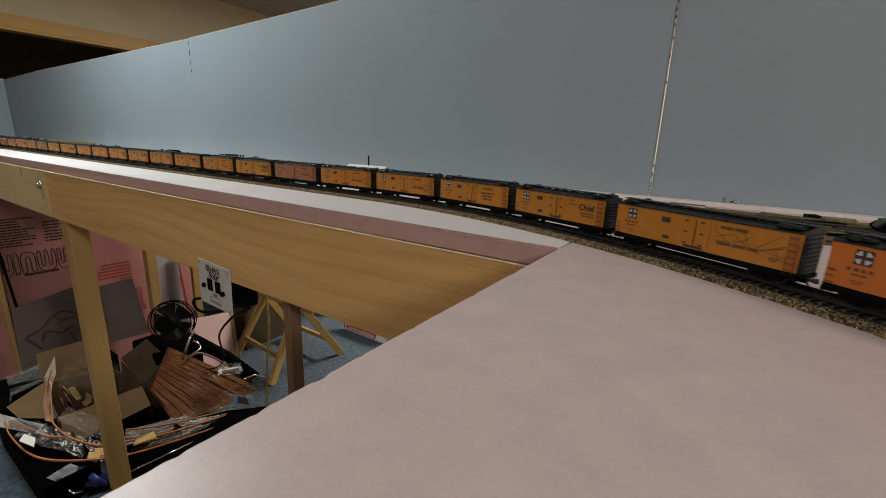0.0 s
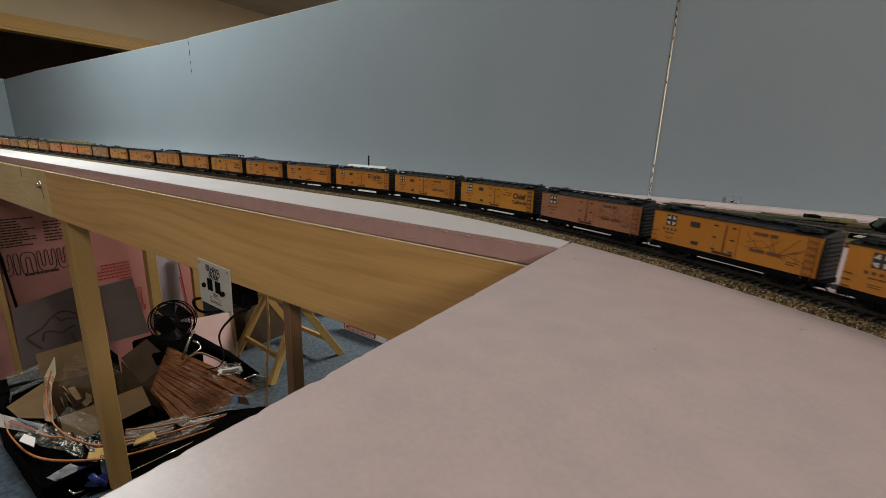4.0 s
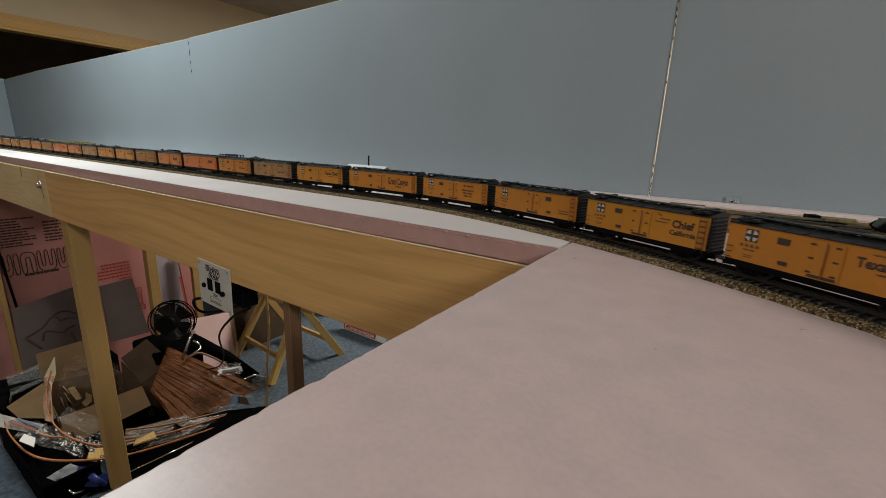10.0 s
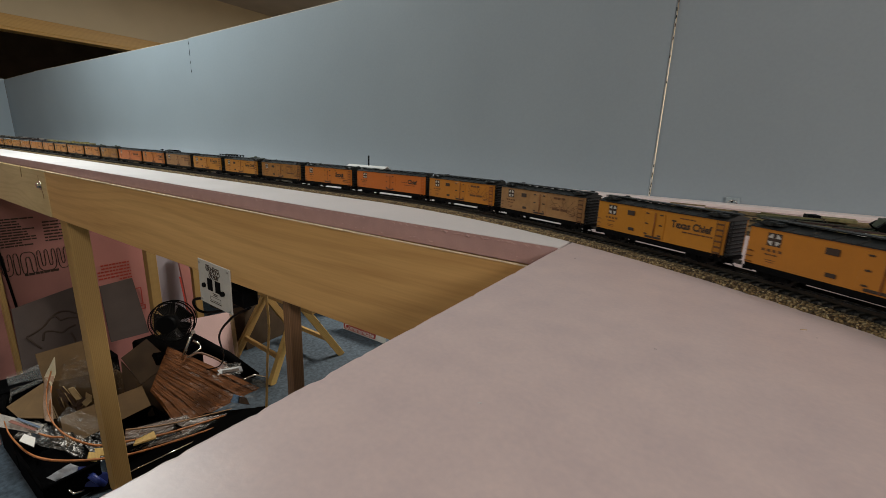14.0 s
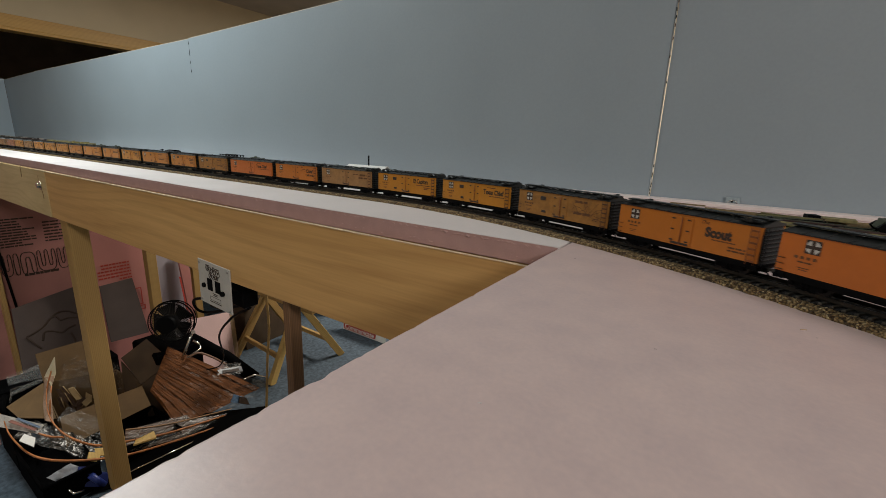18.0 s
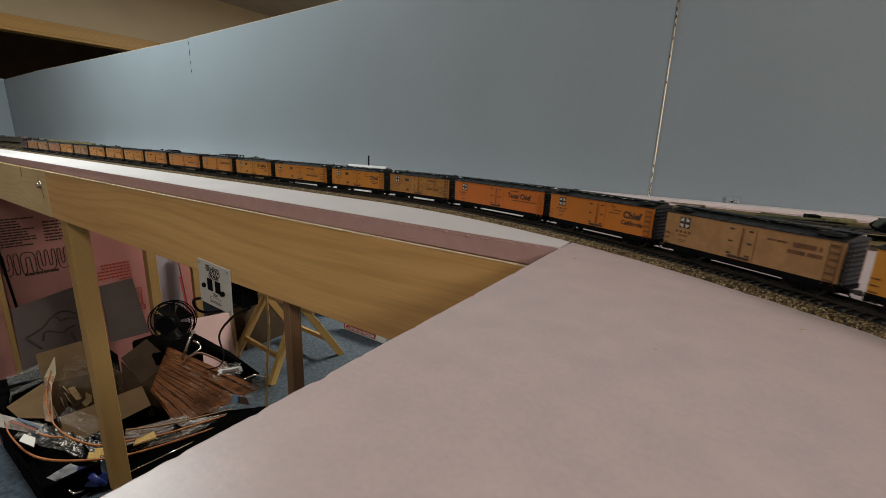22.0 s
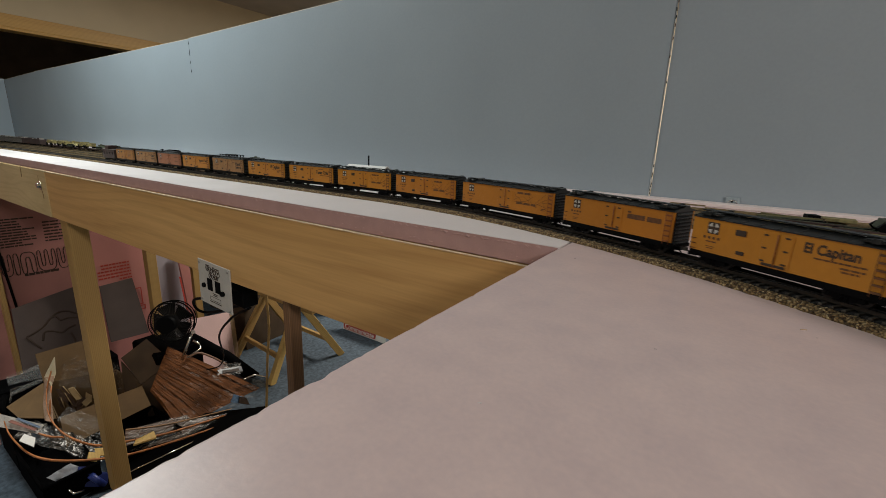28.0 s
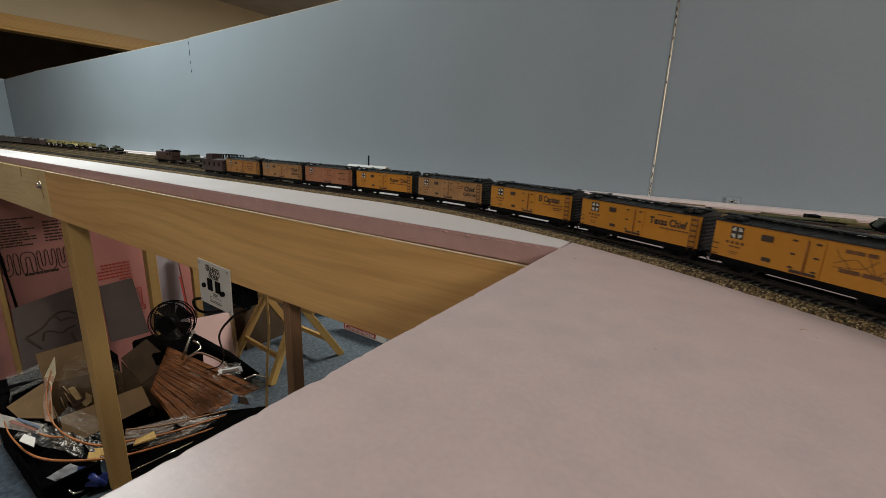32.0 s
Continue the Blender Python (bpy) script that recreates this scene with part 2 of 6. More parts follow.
    def prism(self, poly, axis, a, b2):
        """A flat outline pushed along an axis (0, 1 or 2)."""
        n = len(self.v)

        def at(q, w):
            q = list(q)
            q.insert(axis, w)
            return tuple(q)
        k = len(poly)
        self.v += [at(q, a) for q in poly] + [at(q, b2) for q in poly]
        self.f += [tuple(n + i for i in range(k))[::-1], tuple(n + k + i for i in range(k))]
        self.f += [(n + i, n + (i + 1) % k, n + k + (i + 1) % k, n + k + i) for i in range(k)]
        self.s += [False] * (k + 2)
        return self

    def sheet(self, quad, thick):
        """A board from four corners, pushed back along its normal."""
        q = [Vector(p) for p in quad]
        nrm = (q[1] - q[0]).cross(q[3] - q[0]).normalized() * thick
        n = len(self.v)
        self.v += [tuple(p) for p in q] + [tuple(p - nrm) for p in q]
        self.f += [(n, n + 1, n + 2, n + 3), (n + 7, n + 6, n + 5, n + 4)]
        self.f += [(n + (i + 1) % 4, n + i, n + 4 + i, n + 4 + (i + 1) % 4) for i in range(4)]
        self.s += [False] * 6
        return self

    def mesh(self, name, material):
        me = bpy.data.meshes.new(name)
        me.from_pydata(self.v, [], self.f)
        me.polygons.foreach_set("use_smooth", self.s)
        b = bmesh.new()
        b.from_mesh(me)
        bmesh.ops.recalc_face_normals(b, faces=b.faces)
        b.to_mesh(me)
        b.free()
        me.materials.append(material)
        return me


def part(name, geo, material, parent=None, label="", m=None):
    me = geo.mesh(name, material) if isinstance(geo, Geo) else geo
    ob = new(name, me)
    if parent is not None:
        ob.parent = parent
    if m is not None:
        ob.matrix_basis = m
    if label:
        ob["label"] = label
    return ob


def thing(name, m, label, category, group="", kind=""):
    ob = new(name)
    ob.matrix_basis = m
    ob.empty_display_size = 0.02
    return tagged(ob, label, category, group, kind)


def whole(name, geo, material, label, category, group="", kind="", m=None):
    return tagged(part(name, geo, material, None, "", m), label, category, group, kind)


FONT = {}


def lettering(text, height, material, bold=0.0):
    """Flat letters in the x-z plane facing -y, lower left corner at the origin."""
    key = (text, round(height, 5), material.name, bold)
    if key not in FONT:
        cu = bpy.data.curves.new("letters", "FONT")
        cu.body, cu.size, cu.extrude, cu.offset = text, height, 0.00006, bold
        cu.resolution_u = 3
        ob = bpy.data.objects.new("letters", cu)
        scene.collection.objects.link(ob)
        me = bpy.data.meshes.new_from_object(ob.evaluated_get(bpy.context.evaluated_depsgraph_get()))
        scene.collection.objects.unlink(ob)
        bpy.data.objects.remove(ob)
        me.transform(Matrix.Rotation(math.pi / 2, 4, "X"))
        me.materials.clear()
        me.materials.append(material)
        FONT[key] = me
    return FONT[key]


# ---- the line of the main track ----
X0, Y0, HEAD, RAD = -0.5609, 0.6032, -0.0094, 1.1502
RAIL_TOP = 0.0105


def build_line():
    """Points every 4 mm: from the side wing, round a corner, along the shelf, round the bend onto the peninsula."""
    ds = 0.004
    rows, x, y, h = [], X0, Y0, HEAD
    s = 0.0
    fwd = []
    while s < 7.2:
        fwd.append((s, x, y, h))
        if h > -math.pi / 2:
            h -= ds / RAD
        x, y, s = x + math.cos(h) * ds, y + math.sin(h) * ds, s + ds
    back, x, y, h, s = [], X0, Y0, HEAD, 0.0
    while s > -6.6:
        if s < -3.35 and h < math.pi / 2:
            h += ds / 0.62
        x, y, s = x - math.cos(h) * ds, y - math.sin(h) * ds, s - ds
        back.append((s, x, y, h))
    return np.array(back[::-1] + fwd)


LINE = build_line()


def on_line(s):
    return tuple(np.interp(s, LINE[:, 0], LINE[:, k]) for k in (1, 2, 3))


def along(s0, s1, step, off, z):
    out = []
    for s in np.arange(s0, s1 + step / 2, step):
        x, y, h = on_line(s)
        out.append((x + math.sin(h) * off, y - math.cos(h) * off, z, h))
    return out


def ribbon(profile, s0, s1, step):
    """A profile of (offset, height) swept along the main track."""
    g = Geo()
    k = len(profile)
    ss = np.arange(s0, s1 + step / 2, step)
    for s in ss:
        x, y, h = on_line(s)
        for o, z in profile:
            g.v.append((x + math.sin(h) * o, y - math.cos(h) * o, z))
    for i in range(len(ss) - 1):
        for j in range(k - 1):
            a = i * k + j
            g.f.append((a, a + 1, a + k + 1, a + k))
            g.s.append(False)
    return g

# ---- room ----
FLOOR, CEILZ = -1.33, 1.66
SHELF_FRONT, BACK = 0.455, 1.06
whole("floor", Geo().box(-9.0, 4.5, -5.2, 5.2, FLOOR - 0.05, FLOOR), CARPET, "blue-grey short pile carpet floor", "floor", kind="structure")
whole("ceiling", Geo().box(-5.4, 4.5, -5.2, 5.2, CEILZ, CEILZ + 0.05), CEIL, "dull suspended ceiling boards", "ceiling", kind="structure")
whole("wall_east", Geo().box(4.5, 4.6, -5.2, 5.2, FLOOR, CEILZ), BEIGE, "beige painted room wall", "wall", kind="structure")
whole("wall_south", Geo().box(-9.0, 4.5, -5.3, -5.2, FLOOR, CEILZ), BEIGE, "beige painted room wall", "wall", kind="structure")
whole("wall_north", Geo().box(-9.0, 4.5, 5.2, 5.3, FLOOR, CEILZ), BEIGE, "beige painted room wall", "wall", kind="structure")
west = Geo()
west.box(-5.52, -5.4, -5.2, 0.2, FLOOR, CEILZ)
west.box(-5.52, -5.4, 4.3, 5.2, FLOOR, CEILZ)
west.box(-5.52, -5.4, 0.2, 4.3, 1.00, CEILZ)
whole("wall_west", west, BEIGE, "beige painted wall over a wide opening", "wall", kind="structure")
tr = Geo()
tr.box(-5.4, -5.383, 0.1, 4.4, 0.955, 1.06, 0.003)
tr.box(-5.53, -5.383, 0.2, 4.3, 0.93, 0.955, 0.003)
whole("trim", tr, TRIM, "varnished oak casing across the opening's head", "trim", kind="structure")
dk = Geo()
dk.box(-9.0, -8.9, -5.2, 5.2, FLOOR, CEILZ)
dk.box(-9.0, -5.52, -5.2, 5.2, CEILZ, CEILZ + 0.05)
whole("wall_dark_room", dk, UNLIT_ROOM, "unlit room beyond the opening", "wall", kind="structure")
# added trays around the unseen lamps
for lx, ly, lz, sx, sy, w_, col in LAMPS:
    ft = thing("unseen_ceiling_light", pose(lx, ly, lz), "white tray added around an unseen ceiling lamp", "ceiling light", "ceiling lights")
    g = Geo()
    for a, b2, c, d in ((-sx / 2 - 0.03, sx / 2 + 0.03, -sy / 2 - 0.03, -sy / 2), (-sx / 2 - 0.03, sx / 2 + 0.03, sy / 2, sy / 2 + 0.03),
                        (-sx / 2 - 0.03, -sx / 2, -sy / 2, sy / 2), (sx / 2, sx / 2 + 0.03, -sy / 2, sy / 2)):
        g.box(a, b2, c, d, 0.0, 0.056)
    part("frame", g, WHITE, ft)

# ---- benchwork ----
def foam_slab(name, x0, x1, y0, y1, label, mt=None):
    root = thing(name, Matrix.Identity(4), label, "foam board")
    g = Geo()
    g.box(x0, x1, y0, y1, -0.0253, 0.0)
    part("sheet", g, mt or FOAM, root)
    return root


shelf = foam_slab("foam_board", -5.1, -0.1462, SHELF_FRONT + 0.001, BACK, "whitish pink rigid foam board on the shelf benchwork", FOAM_TOP)
pen = foam_slab("foam_board", -0.1428, 1.3, -5.0, BACK, "pale pink rigid foam board on the peninsula")
wing = foam_slab("foam_board", -5.1, -4.0, -5.0, SHELF_FRONT, "pale pink rigid foam board on the side wing")
# rough saw-cut front face of the shelf foam
cut = Geo()
rnd = random.Random(5)
nx, nz = 900, 5
xs = np.linspace(-4.6, -0.1465, nx)
for i, x in enumerate(xs):
    for k in range(nz):
        w = noise.noise((x * 60, k * 0.9, 0.0)) * 0.0005 + noise.noise((x * 5, k * 0.3, 3.0)) * 0.0012
        sag = noise.noise((x * 3.0, 7.0, 1.0)) * 0.0012 if k == 0 else 0.0
        cut.v.append((x, SHELF_FRONT - 0.0012 + w, -0.0252 + sag + 0.0250 * k / (nz - 1)))
for i in range(nx - 1):
    for k in range(nz - 1):
        a = i * nz + k
        cut.f.append((a, a + nz, a + nz + 1, a + 1))
        cut.s.append(True)
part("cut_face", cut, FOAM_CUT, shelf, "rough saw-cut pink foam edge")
# torn flecks along the cut
FLECK_MAT = mat("torn_foam", (0.56, 0.36, 0.33), 0.7, var=0.1, scale=200)
FLECK = Geo().box(-0.0026, 0.0026, -0.0004, 0.0004, -0.0005, 0.0005, 0.0002).mesh("torn_fleck", FLECK_MAT)
for i in range(280):
    x = -0.165 - 2.2 * rnd.random() ** 1.4
    z = (-0.0022 - 0.0016 * rnd.random()) if i % 4 else (-0.0165 - rnd.random() * 0.004)
    part("torn_fleck", FLECK, None, shelf, "", pose(x, SHELF_FRONT - 0.0016, z, rnd.uniform(-30, 30), rnd.uniform(-28, 40), rnd.uniform(-20, 20)) @ Matrix.Scale(rnd.uniform(0.5, 1.3), 4))
# the peninsula's worn front edge: rounded, wavy, nicked
worn = Geo()
ys = np.arange(-0.36, 0.4546, 0.0014)
for y in ys:
    dent = 0.6 * sum(d * math.exp(-((y - c) / w_) ** 2) for c, w_, d in ((0.335, 0.003, 0.0012), (0.262, 0.002, 0.0009), (0.118, 0.004, 0.0016), (0.085, 0.002, 0.0010), (0.016, 0.003, 0.0012), (0.190, 0.002, 0.0006), (0.145, 0.0015, 0.0008), (0.055, 0.0018, 0.0007)))
    w = noise.noise((y * 45, 0.0, 2.0)) * 0.00028 + noise.noise((y * 190, 5.0, 2.0)) * 0.00018
    e = -0.1452 + w + dent
    drop = dent * 0.5 + abs(noise.noise((y * 120, 9.0, 0.0))) * 0.0003
    for x, z in ((-0.1428, 0.0), (e + 0.0012, -drop * 0.3), (e + 0.0003, -0.0004 - drop), (e, -0.0014 - drop), (e + 0.0002, -0.012), (e + 0.0004, -0.0252)):
        worn.v.append((x, y, z))
for i in range(len(ys) - 1):
    for j in range(5):
        k = i * 6 + j
        worn.f.append((k, k + 6, k + 7, k + 1))
        worn.s.append(j > 0)
part("worn_edge", worn, FOAM, pen, "wavy, nicked foam edge")
SCUFF = mat("foam_scuff", (0.40, 0.32, 0.31), 0.7, var=0.1)
for px, py, w_, col in ((0.0537, 0.3402, 0.0020, mat("orange_fleck", (0.56, 0.40, 0.26), 0.7)), (0.115, 0.165, 0.0009, SCUFF), (-0.075, 0.145, 0.0010, FOAM_TOP), (0.060, 0.330, 0.0007, SCUFF), (-0.118, 0.420, 0.0010, SCUFF), (-0.02, 0.25, 0.0008, SCUFF)):
    part("scuff", Geo().tube([(0, 0, 0), (w_, w_ * 0.3, 0.0), (w_ * 1.8, w_ * 0.2, 0)], w_ * 0.3, 5), col, pen, "", pose(px, py, 0.0001, 0, 0, 20))

fas = thing("fascia_board", Matrix.Identity(4), "long golden pine fascia board under the foam edge", "fascia board", "fascia boards")
part("board", Geo().box(-1.912, -0.16, 0.4506, 0.469, -0.1848, -0.0272, 0.0015), PLY, fas)
# thin wavy strip, paler than the board, along its upper edge
lip = Geo()
lx0 = np.arange(-2.02, -0.166, 0.006)
for x in lx0:
    w = 0.0007 * noise.noise((x * 9, 1.0, 4.0)) + 0.0004 * noise.noise((x * 40, 3.0, 2.0))
    thin = 0.0012 * min(1.0, max(0.0, (x + 1.1) / 0.5))
    for y, z in ((0.4503, -0.0258), (0.4472 + w + thin, -0.0262 + w), (0.4470 + w + thin, -0.0284 + w + thin), (0.4503, -0.0290 + thin)):
        lip.v.append((x, y, z))
for i in range(len(lx0) - 1):
    for j in range(3):
        k = i * 4 + j
        lip.f.append((k, k + 4, k + 5, k + 1))
        lip.s.append(False)
part("splintered_lip", lip, mat("pale_lip_wood", (0.70, 0.56, 0.36), 0.7, var=0.15, scale=50), fas, "pale wavy upper edge")
fas2 = thing("fascia_board", Matrix.Identity(4), "pale pine fascia board butted to its neighbour, with a chrome bolt", "fascia board", "fascia boards")
PLY2 = wood("pale_pine_fascia", (0.68, 0.52, 0.27), (0.46, 0.32, 0.14), 0, 36.0, 0.5, 0.0, 7.0, 52.0, 0.30, 0.19)
part("board", Geo().box(-4.6, -1.914, 0.4496, 0.468, -0.1860, -0.0274, 0.0015), PLY2, fas2)
for cx, cz, cw, ch, lean in ((-2.178, -0.046, 0.006, 0.040, 8), (-1.962, -0.112, 0.005, 0.026, -10), (-1.985, -0.056, 0.003, 0.018, 6)):
    part("crack", Geo().tube([(0, 0, -ch / 2), (cw * 0.3, 0, 0), (0, 0, ch / 2)], cw / 4, 5), DARK_STUD, fas2, "dark weathered crack", pose(cx, 0.4494, cz, 0, lean, 0))
bolt = Geo()
bolt.tube([(-1.974, 0.4487, -0.080), (-1.974, 0.4465, -0.080)], 0.016, 16)
bolt.tube([(-1.974, 0.4470, -0.080), (-1.974, 0.4385, -0.080)], 0.0095, 6)
part("bolt", bolt, CHROME, fas2, "shiny hex bolt with a washer")
pf = thing("fascia_board", Matrix.Identity(4), "pine board under the peninsula's foam edge", "fascia board", "fascia boards")
part("board", Geo().box(-0.140, -0.121, -5.0, 0.44, -0.1848, -0.0258, 0.0015), PLY, pf)
deck = Geo()
for x in (-0.6, -1.2, -1.85, -2.45, -3.05, -3.65, -4.25):
    deck.box(x - 0.01, x + 0.01, 0.472, 1.04, -0.115, -0.0263)
deck.box(-5.1, -0.16, 1.04, 1.06, -0.1848, -0.0263)
whole("shelf_joists", deck, STUD, "pine cross joists under the foam shelf", "joists", kind="structure")
for x, y, w_, d, mt, lab in ((-1.925, 0.4712, 0.066, 0.058, STUD, "square pine leg under the shelf front"),
                          (-3.206, 0.4695, 0.060, 0.020, STUD, "square pine leg under the shelf front"),
                          (-0.680, 0.4712, 0.020, 0.028, DARK_STUD, "dark brown stained leg under the shelf front"),
                          (-2.74, 1.252, 0.030, 0.042, STUD, "narrow pine stud standing behind the shelf"),
                          (-2.66, 0.975, 0.050, 0.048, STUD, "square pine leg under the shelf back"),
                          (-4.3, 0.985, 0.060, 0.050, STUD, "square pine leg under the shelf back"),
                          (1.1, 0.9, 0.06, 0.06, STUD, "square pine leg under the peninsula"), (1.1, -2.0, 0.06, 0.06, STUD, "square pine leg under the peninsula"),
                          (0.02, -2.0, 0.06, 0.06, STUD, "square pine leg under the peninsula"), (-4.1, -2.0, 0.06, 0.06, STUD, "square pine leg under the side wing")):
    leg = thing("bench_leg", pose(x, y, FLOOR), lab, "leg", "bench legs")
    part("post", Geo().box(0, w_, 0, d, 0.006, -0.0262 - FLOOR, 0.002), mt, leg)
    part("foot_pad", Geo().box(0.004, w_ - 0.004, 0.004, d - 0.004, 0.0, 0.006), BLACK, leg, "black foot pad")

# ---- backdrop: painted hardboard, one thing a panel ----
RAWEDGE = mat("pale_hardboard_edge", (0.62, 0.56, 0.47), 0.7, var=0.15, scale=60)


def panel(x0, x1, h0, h1, label):
    g = Geo()
    g.prism([(x0, -0.14), (x1, -0.14), (x1, h1), (x0, h0)], 1, BACK + 0.001, BACK + 0.0075)
    ob = whole("backdrop_panel", g, SKY, label, "backdrop", "backdrop panels")
    part("raw_edge", Geo().prism([(x0, h0), (x1, h1), (x1, h1 + 0.0022), (x0, h0 + 0.0022)], 1, BACK + 0.0008, BACK + 0.0078), RAWEDGE, ob, "pale unpainted top edge")
    return ob


panel(-5.0808, -4.2711, 0.490, 0.505, "plain blue-grey painted hardboard backdrop panel")
panel(-4.271, -2.0931, 0.507, 0.517, "plain blue-grey painted hardboard backdrop panel")
panel(-2.0929, -0.148, 0.519, 0.560, "plain blue-grey painted hardboard backdrop panel")
panel(-0.144, 2.3, 0.560, 0.600, "plain blue-grey painted hardboard backdrop panel with small scuffs")
ge = Geo().prism([(-5.0, -0.14), (1.059, -0.14), (1.059, 0.497), (-5.0, 0.497)], 0, -5.088, -5.081)
whole("backdrop_panel", ge, SKY, "plain blue-grey backdrop panel on the side wing", "backdrop", "backdrop panels")
tp = thing("backdrop_seam", Matrix.Identity(4), "ragged white filler strip in the backdrop joint", "seam")
rnd = random.Random(3)
g = Geo()
edge = [(0.0, 0.0018)] + [(z, 0.0006 + 0.0006 * abs(noise.noise((z * 30, 2.0, 0.0))) + (0.0008 if z < 0.10 else 0.0)) for z in np.arange(0.02, 0.56, 0.012)]
poly = [(-0.1462 - w, z) for z, w in edge] + [(-0.1462 + w * 0.5, z) for z, w in edge[::-1]]
g.prism(poly, 1, BACK - 0.0006, BACK + 0.004)
part("filler", g, mat("white_joint_filler", (0.60, 0.60, 0.58), 0.6, var=0.2, scale=60), tp)
CHIPS = [(0.014, 0), (0.021, 0), (0.030, 0), (0.036, 0), (0.052, 0), (0.058, 0), (0.075, 0), (0.25, 0), (0.30, 1), (0.335, 1), (0.36, 1), (0.375, 0), (0.39, 0), (0.405, 1), (0.42, 1), (0.435, 0), (0.45, 1), (0.46, 1), (0.475, 1), (0.49, 1), (0.505, 1)]
for z, tan in CHIPS:
    part("chip", Geo().box(-0.0009, 0.0009, -0.0005, 0.0005, -0.002, 0.002 + 0.003 * rnd.random()), REDBR if tan else BLACK, tp, "", pose(-0.1458 + rnd.uniform(-0.0006, 0.0010), BACK - 0.0009, z, 0, rnd.uniform(-12, 12), 0))
sm = Geo()
for z in (0.385, 0.42, 0.455, 0.468, 0.50):
    sm.box(-2.0935, -2.0927, BACK - 0.0004, BACK + 0.003, z - 0.006, z + 0.007)
whole("backdrop_crack", sm, BLACK, "dark hairline crack in the backdrop joint", "crack")

whole("foot_strip", Geo().box(-4.95, 1.28, 1.022, 1.0595, 0.0002, 0.0085, 0.0012), mat("pale_pink_foam_strip", (0.74, 0.645, 0.625), 0.6, var=0.06, scale=20, bump=0.05), "pale foam strip along the foot of the backdrop", "foam strip")

# ---- main track ----
track = thing("main_track", Matrix.Identity(4), "dark main track on cork roadbed curving toward the peninsula", "track")
S0, S1 = -6.5, 7.0


def roadbed(s0, s1, step):
    """Cork strip with crumbly, uneven shoulders."""
    g = Geo()
    ss = np.arange(s0, s1 + step / 2, step)
    for s in ss:
        x, y, h = on_line(s)
        for j, (o, z) in enumerate(((-0.0250, 0.0001), (-0.0238, 0.0030), (-0.0190, 0.0050), (0.0, 0.0052), (0.0190, 0.0050), (0.0238, 0.0030), (0.0250, 0.0001))):
            w = noise.noise((s * 150, j * 3.1, 1.0)) * 0.0012 + noise.noise((s * 430, j * 5.1, 4.0)) * 0.0010
            o2 = o + (w if abs(o) > 0.015 else 0)
            g.v.append((x + math.sin(h) * o2, y - math.cos(h) * o2, max(0.0001, z + (w * 0.5 if 0.003 <= z else 0))))
    for i in range(len(ss) - 1):
        for j in range(6):
            a = i * 7 + j
            g.f.append((a, a + 1, a + 8, a + 7))
            g.s.append(False)
    return g


part("roadbed", roadbed(-1.6, 1.2, 0.0022), CORK, track, "brown granular cork roadbed")
part("roadbed", roadbed(S0, -1.6, 0.012), CORK, track, "brown granular cork roadbed")
part("roadbed", roadbed(1.2, S1, 0.012), CORK, track, "brown granular cork roadbed")
# dark ribbon filling the gaps between the ties
part("tie_web", ribbon([(-0.0152, 0.0050), (-0.0150, 0.0060), (0.0150, 0.0060), (0.0152, 0.0050)], S0, S1, 0.01), TIE_BED, track, "dark bed between the ties")
for side in (-1, 1):
    o = side * 0.00865
    part("rail", ribbon([(o - 0.0009, 0.0078), (o - 0.0004, 0.0082), (o - 0.0004, RAIL_TOP), (o + 0.0004, RAIL_TOP), (o + 0.0004, 0.0082), (o + 0.0009, 0.0078)], S0, S1, 0.01), RAIL, track)

# ---- the train ----
MESH = {}


def cached(key, build):
    if key not in MESH:
        MESH[key] = build()
    return MESH[key]


HW = 0.0162          # half width of a car body
Z0, Z1 = 0.0094, 0.0420   # frame and eaves, above the rail top
SB = 0.0124          # lower edge of the coloured side


def side_mesh(L, sign, colour):
    """A sheathed side: one skin with shallow grooves between its boards."""
    g = Geo()
    n = int(L / 0.0032)
    w = L / n
    poly = [(-L / 2, sign * (HW - 0.0014))]
    for i in range(n):
        x = -L / 2 + i * w
        poly += [(x + 0.00012, sign * HW), (x + w - 0.00012, sign * HW)]
        if i < n - 1:
            poly.append((x + w, sign * (HW - 0.00006)))
    poly.append((L / 2, sign * (HW - 0.0014)))
    g.prism(poly, 2, SB, Z1)
    return g.mesh("side", CAR_COL[colour])


def roof_mesh(L):
    """One pressed roof skin: flat panels between raised seams."""
    g = Geo()
    n = int(round(L / 0.0135))
    w = L / n
    xs = [(-L / 2, 0.0005)]
    for i in range(n):
        x0, x1 = -L / 2 + i * w, -L / 2 + (i + 1) * w
        xs += [(x0 + 0.0005, 0.0005), (x0 + 0.0008, 0.0), (x1 - 0.0008, 0.0), (x1 - 0.0005, 0.0005)]
    xs.append((L / 2, 0.0005))
    for x, up in xs:
        for y, z in ((-HW - 0.0008, Z1), (-HW - 0.0008, Z1 + 0.0009 + up), (0.0, Z1 + 0.0042 + up), (HW + 0.0008, Z1 + 0.0009 + up), (HW + 0.0008, Z1)):
            g.v.append((x, y, z))
    for i in range(len(xs) - 1):
        for j in range(5):
            g.f.append((i * 5 + j, i * 5 + (j + 1) % 5, (i + 1) * 5 + (j + 1) % 5, (i + 1) * 5 + j))
            g.s.append(False)
    g.f += [(0, 1, 2, 3, 4), tuple(len(g.v) - 5 + k for k in range(5))]
    g.s += [False, False]
    return g.mesh("roof", ROOF)


